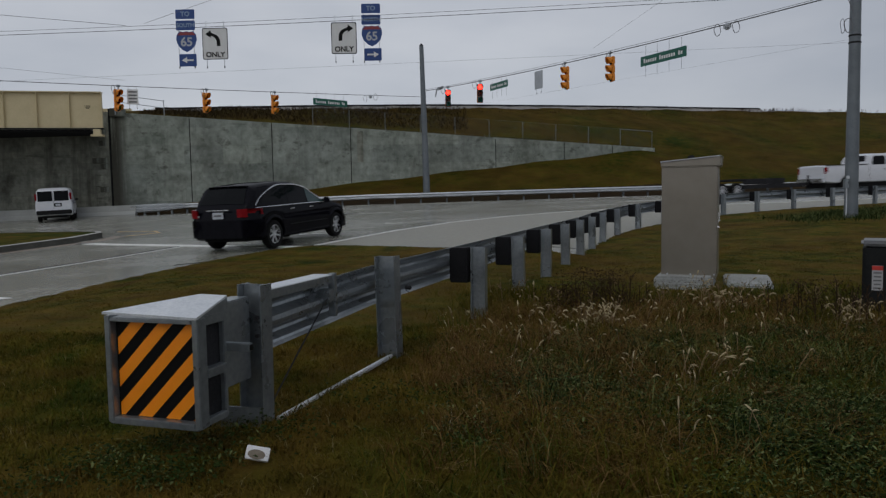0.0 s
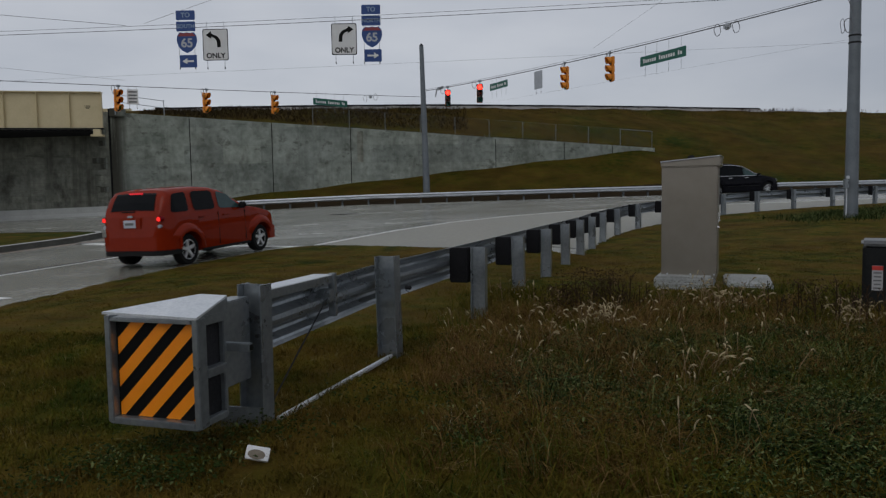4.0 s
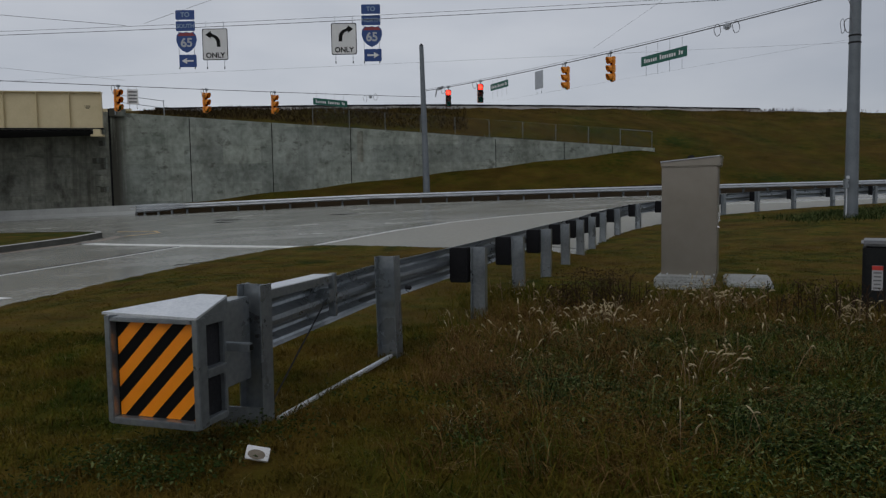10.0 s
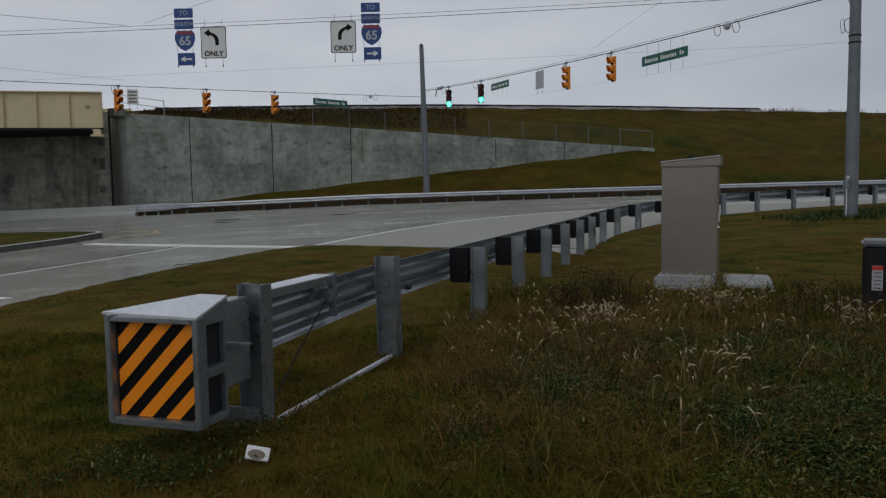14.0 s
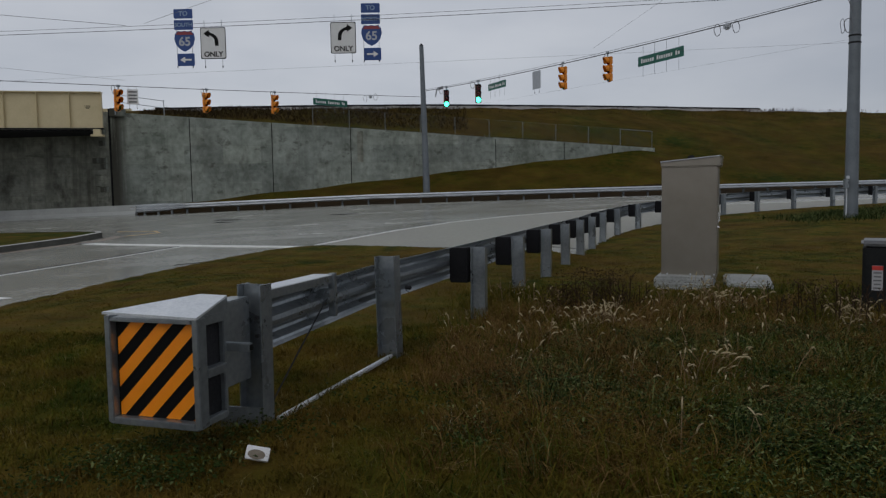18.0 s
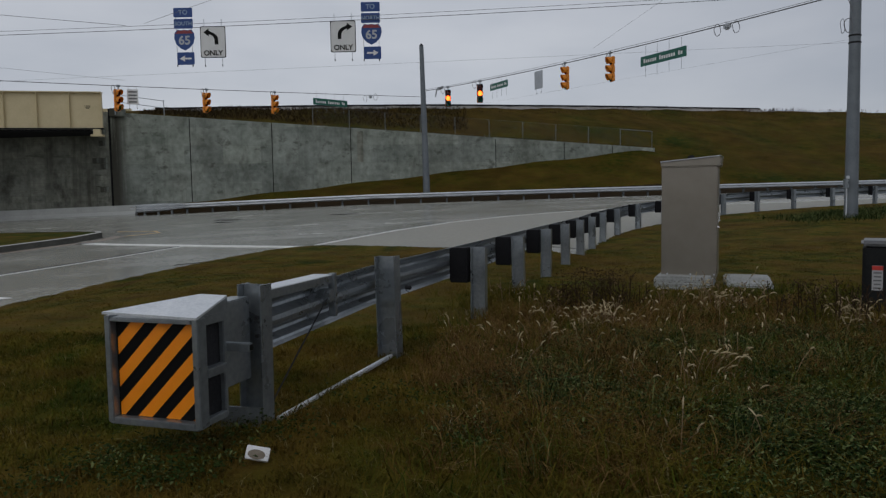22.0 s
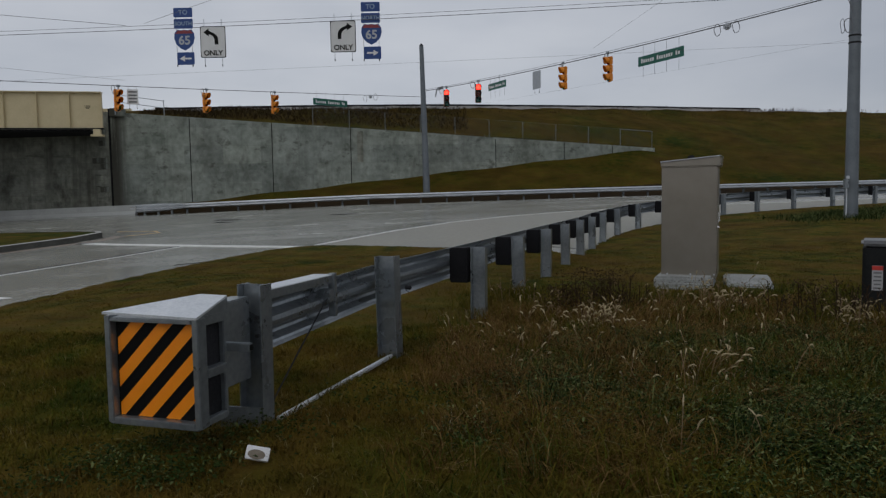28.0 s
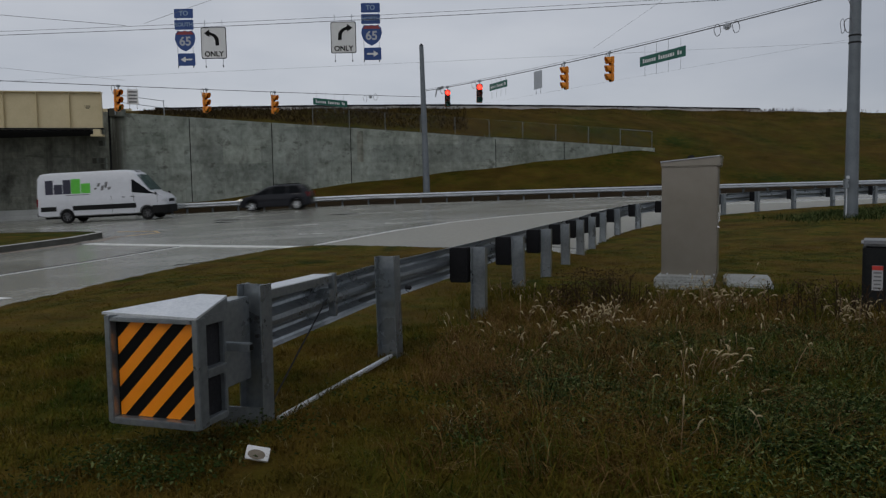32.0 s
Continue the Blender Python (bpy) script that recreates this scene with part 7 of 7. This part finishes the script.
# leafy ground cover, rusty tufts and pale bent straws in the unmown corner
def foliage(name, spots, low, high, size, material, label, seed):
    """Small folded leaves over the ground at spots (n x 2)."""
    r = np.random.default_rng(seed)
    n = len(spots)
    x, y = spots[:, 0], spots[:, 1]
    z = ground_z(x, y) + low + (high - low) * r.uniform(0, 1, n) ** 1.6
    a, tilt, l = r.uniform(0, 2 * math.pi, n), r.uniform(-0.9, 0.5, n), size * r.uniform(0.55, 1.35, n)
    ux, uy, uz = np.cos(a) * np.cos(tilt), np.sin(a) * np.cos(tilt), np.sin(tilt)
    sx, sy = -np.sin(a), np.cos(a)
    co = np.zeros((n, 6, 3))
    for k, (f, w, d) in enumerate(((0, 0, 0), (0.35, 0.26, 0.06), (0.75, 0.2, 0.0), (1.1, 0, -0.12), (0.75, -0.2, 0.0), (0.35, -0.26, 0.06))):
        co[:, k] = np.stack([x + l * (ux * f + sx * w), y + l * (uy * f + sy * w), z + l * (uz * f + d)], -1)
    base = np.arange(n)[:, None] * 6
    me = bpy.data.meshes.new(name)
    me.vertices.add(n * 6)
    me.vertices.foreach_set("co", co.ravel())
    loops = np.concatenate([base + np.array([[0, 1, 2, 3]]), base + np.array([[0, 3, 4, 5]])], 1).ravel()
    me.loops.add(n * 8)
    me.loops.foreach_set("vertex_index", loops.astype(np.int32))
    me.polygons.add(n * 2)
    me.polygons.foreach_set("loop_start", (np.arange(n * 2) * 4).astype(np.int32))
    me.update(calc_edges=True)
    me.validate()
    me.materials.append(material)
    return tagged(new(name, me), label, "weeds", kind="stuff")


def corner(n, y0, y1, left, right, seed):
    """Places over the unmown corner, between two bearings."""
    r = np.random.default_rng(seed)
    y = np.sqrt(r.uniform(y0 * y0, y1 * y1, n))
    return np.stack([y * r.uniform(left, right, n), y], -1)


rg = np.random.default_rng(77)
beds = np.concatenate([corner(44, 3.9, 6.3, 0.14, 0.6, 61), corner(34, 2.8, 4.2, 0.4, 0.64, 62), corner(12, 3.0, 6.0, 0.0, 0.5, 63)])
foliage("leaf_patch", tufts(beds, 520, 0.13, 64), 0.0, 0.13, 0.023, LEAFY, "dense dark green leafy weeds in the unmown corner", 65)
# dark green weeds, packed here to deepen the shade below the impact head
foliage("leaf_patch", tufts(np.array([(-1.75 + 0.08 * k, 3.18 + 0.07 * (k * 5 % 6)) for k in range(9)] + [(-1.5, 3.75), (-1.3, 3.8), (-1.1, 3.85)]), 170, 0.09, 84), 0.0, 0.07, 0.02, LEAFY, "dark green leafy weeds deepening the shade under the guardrail terminal", 85)
s = tufts(np.concatenate([corner(120, 3.0, 6.4, -0.02, 0.62, 66), corner(40, 4.6, 6.4, 0.0, 0.3, 166)]), 95, 0.085, 67)
blades("tall_grass", s, rg.uniform(0.05, 0.22, len(s)), rg.uniform(0.003, 0.007, len(s)), 1.7, RUST, "rusty brown bent tufts among the weeds", 68, 1.0)
s = tufts(corner(150, 6.0, 8.2, 0.06, 0.5, 69), 75, 0.12, 70)
blades("tall_grass", s, rg.uniform(0.05, 0.2, len(s)), rg.uniform(0.004, 0.008, len(s)), 1.4, RUST, "rusty dry stems standing before the cabinet", 71, 0.6)
s = corner(900, 3.7, 8.0, 0.0, 0.62, 72)
blades("tall_grass", s, rg.uniform(0.05, 0.15, len(s)), rg.uniform(0.004, 0.008, len(s)), 1.1, PALE, "pale straw blades bent over in the weeds", 73, 1.3)
s = tufts(corner(60, 3.2, 6.2, 0.1, 0.62, 74), 30, 0.07, 75)
blades("tall_grass", s, rg.uniform(0.10, 0.26, len(s)), rg.uniform(0.004, 0.009, len(s)), 1.5, LEAFY, "long green blades among the weeds", 76, 1.0)


# ---- what moves ----
def glide(rows):
    """Smooth place over time from rows of (t, x, y)."""
    T, X, Y = (np.array(v, float) for v in zip(*[r[:3] for r in rows]))

    def slopes(v):
        m = np.zeros_like(v)
        d = np.diff(v) / np.diff(T)
        m[1:-1] = (d[:-1] * np.diff(T)[1:] + d[1:] * np.diff(T)[:-1]) / (T[2:] - T[:-2])
        m[0], m[-1] = d[0], d[-1]
        return m

    MX, MY = slopes(X), slopes(Y)

    def at(t):
        t = min(max(t, T[0]), T[-1])
        i = min(int(np.searchsorted(T, t, "right")) - 1, len(T) - 2)
        h = T[i + 1] - T[i]
        u = (t - T[i]) / h
        a, b, c, d = 2 * u**3 - 3 * u**2 + 1, u**3 - 2 * u**2 + u, -2 * u**3 + 3 * u**2, u**3 - u**2
        return (float(a * X[i] + b * h * MX[i] + c * X[i + 1] + d * h * MX[i + 1]), float(a * Y[i] + b * h * MY[i] + c * Y[i + 1] + d * h * MY[i + 1]))

    return at


def on_road(x, y, h):
    """Pose of a vehicle on the pavement with heading h (degrees from +y towards +x)."""
    a = radians(h)
    f, r = Vector((math.sin(a), math.cos(a), 0)), Vector((math.cos(a), -math.sin(a), 0))
    e = 0.8
    f.z = float(road_z(x + f.x * e, y + f.y * e) - road_z(x - f.x * e, y - f.y * e)) / (2 * e)
    r.z = float(road_z(x + r.x * e, y + r.y * e) - road_z(x - r.x * e, y - r.y * e)) / (2 * e)
    f.normalize()
    u = r.cross(f).normalized()
    r = f.cross(u)
    return Matrix(((r.x, f.x, u.x, x), (r.y, f.y, u.y, y), (r.z, f.z, u.z, float(road_z(x, y)) + 0.008), (0, 0, 0, 1)))


def drive(t, wheels, rows, radius, t0, t1):
    """Drive a vehicle along rows of (t, x, y, heading); wheels roll between t0 and t1."""
    at = glide(rows)
    hs = [r[3] for r in rows]
    ts = [r[0] for r in rows]

    def pose_at(q):
        x, y = at(q)
        return on_road(x, y, float(np.interp(q, ts, hs)))

    times = sorted({0.0, 32.0, *[round(t0 + 0.2 * k, 3) for k in range(int((t1 - t0) / 0.2) + 1)]})
    walk(t, [(q, pose_at(q)) for q in times if 0 <= q <= 32])
    s, prev, roll = 0.0, at(max(0, t0)), []
    q = max(0.0, t0)
    while q <= min(32.0, t1) + 1e-6:
        p = at(q)
        s += math.hypot(p[0] - prev[0], p[1] - prev[1])
        prev = p
        roll.append((q, s / radius))
        q += 1 / 15
    for w in wheels:
        loc = w.matrix_basis.translation.copy()
        path = [(a, Matrix.Translation(loc) @ Matrix.Rotation(-b, 4, "X")) for a, b in roll]
        if path[0][0] > 0.001:
            path.insert(0, (0.0, path[0][1]))
        if path[-1][0] < 31.99:
            path.append((32.0, path[-1][1]))
        walk(w, path)


def sway(t, rows):
    """Small wind sway: rows of (seconds, metres aside, metres up)."""
    o = t.matrix_world.copy()
    walk(t, [(q, Matrix.Translation((dx, 0, dz)) @ o) for q, dx, dz in rows])


def motions():
    drive(red_car, red_wheels, [(0.0, -8.85, 7.0, 14), (1.0, -8.02, 10.4, 15), (2.0, -7.12, 12.9, 16.7), (2.5, -6.75, 14.2, 17.8), (3.0, -6.36, 15.4, 18.8), (3.5, -6.09, 16.2, 19.3), (4.5, -5.3, 18.1, 21.5), (5.5, -4.4, 20.0, 24), (6.0, -3.2, 22.2, 29), (6.5, -1.5, 24.6, 35.5), (7.0, 0.85, 27.2, 43), (7.5, 4.1, 30.2, 52.5), (8.0, 8.0, 32.9, 61), (8.4, 12.1, 35.4, 66), (8.8, 16.4, 37.7, 71), (9.3, 22.8, 39.6, 76), (12, 60, 44.5, 84), (32, 76, 45, 84)], 0.325, 0.0, 11.0)
    drive(black_car, black_wheels, [(0.0, -4.52, 20.3, 21), (0.5, -3.8, 22.0, 24), (1.0, -2.9, 24.3, 29), (1.5, -1.4, 26.6, 35), (2.0, 0.55, 28.5, 42), (2.5, 3.2, 31.1, 51), (3.0, 6.3, 33.3, 59), (3.5, 10.2, 35.1, 66), (4.5, 19.3, 38.9, 74), (6.5, 46, 43.0, 83), (32, 68, 44, 84)], 0.36, 0.0, 6.0)
    drive(white_van, van_wheels, [(0.0, -23.6, 45.2, -24), (0.5, -24.6, 45.5, -39), (1.0, -26.3, 46.1, -53), (1.5, -28.2, 46.4, -66), (2.0, -30.8, 47.0, -76), (4, -44, 49, -82), (32, -62, 52, -82)], 0.36, 0.0, 4.0)
    drive(delivery, delivery_wheels, [(0.0, -60, 46.0, 96), (27.0, -33.0, 42.0, 95), (28.0, -28.9, 41.4, 94), (28.5, -27.4, 41.3, 94), (29.0, -26.4, 41.2, 93), (29.5, -25.6, 41.1, 93), (30.0, -24.8, 41.1, 92), (30.5, -23.7, 41.1, 91), (31.0, -22.2, 41.0, 90), (31.5, -20.5, 40.9, 90), (32.0, -18.15, 40.8, 89)], 0.35, 26.0, 32.0)
    drive(minivan, minivan_wheels, [(0.0, 84, 48.6, -88), (27.0, 76, 48.4, -88), (29.0, 43, 47.6, -90), (30.0, 26.6, 47.2, -90), (30.2, 23.5, 47.1, -89), (30.4, 20.1, 47.0, -88), (31.0, 8.5, 46.3, -92), (31.6, -3.2, 44.9, -92), (32.0, -9.9, 44.2, -90)], 0.31, 28.6, 32.0)
    drive(pickup, pickup_wheels, [(0.0, 22.85, 39.55, 76), (0.5, 28.25, 40.75, 79), (1.0, 33.65, 41.75, 81), (3.0, 58.2, 45.0, 84), (32, 80.2, 47, 84)], 0.39, 0.0, 2.0)
    drive(trailer, trailer_wheels, [(0.0, 15.2, 37.4, 70.5), (0.5, 20.5, 39.05, 74), (1.0, 25.7, 40.3, 78), (3.0, 50.2, 44.1, 84), (32, 72.2, 46.1, 84)], 0.36, 0.0, 2.0)
    # the lamps of the two facing signals: red, green, amber, red
    for lamp in (lamp_c, lamp_d):
        walk(lamp, [(t, pose(0, 0.0105, -0.33 - 0.345 * k)) for t, k in ((0, 0), (12.4, 0), (12.5, 2), (20.4, 2), (20.5, 1), (23.9, 1), (24.0, 0), (32, 0))])
    gust = [(0, -0.01, 0.03), (1, 0, 0.01), (3.5, 0, 0), (6, 0, 0), (9, 0.015, -0.02), (10.5, -0.02, 0.02), (12, -0.02, 0.015), (13.5, -0.02, 0.02), (14.5, -0.09, 0.1), (15.5, -0.02, 0.03), (16.5, 0, 0), (17.5, -0.07, 0.05), (18.5, -0.05, 0.03), (19.5, 0, 0.01), (20.5, -0.06, 0.05), (21, 0, 0.01), (22, -0.07, 0.08), (22.5, -0.04, 0.01), (23, -0.03, 0.05), (24, 0, 0.02), (24.5, 0.02, -0.05), (25, 0, 0.04), (25.5, -0.05, 0), (28, -0.07, 0.08), (29, -0.04, 0.03), (30.5, -0.03, 0.02), (32, -0.05, 0.05)]
    for t, kx in ((only_l, 1.0), (route_l, 1.0), (only_r, 0.4), (route_r, 0.2)):
        sway(t, [(q, dx * kx, dz) for q, dx, dz in gust])
    side = [(0, 0, 0), (3, -0.02, 0), (7.5, 0.03, 0), (9, 0, 0), (11, 0.04, 0), (12.5, -0.1, 0), (14, 0.05, 0), (15.5, -0.05, 0), (17, -0.04, 0), (18, -0.1, 0), (20, 0, 0), (21.5, 0.01, 0), (23.5, -0.12, 0), (24, -0.15, 0), (25.5, -0.14, 0), (27.5, -0.08, 0), (29, -0.14, 0), (30.5, -0.1, 0), (32, -0.03, 0)]
    for t in (sig_a, sig_b, sig_c, sig_d, street_a, street_b, back_sign):
        sway(t, side)
    for i, t in enumerate(clumps):
        o = t.matrix_world.copy()
        walk(t, [(0.4 * k, o @ pose(0, 0, 0, 2.5 * math.sin(1.9 * k + i), 3.0 * math.sin(1.3 * k + 2.1 * i), 0)) for k in range(81)])


motions()
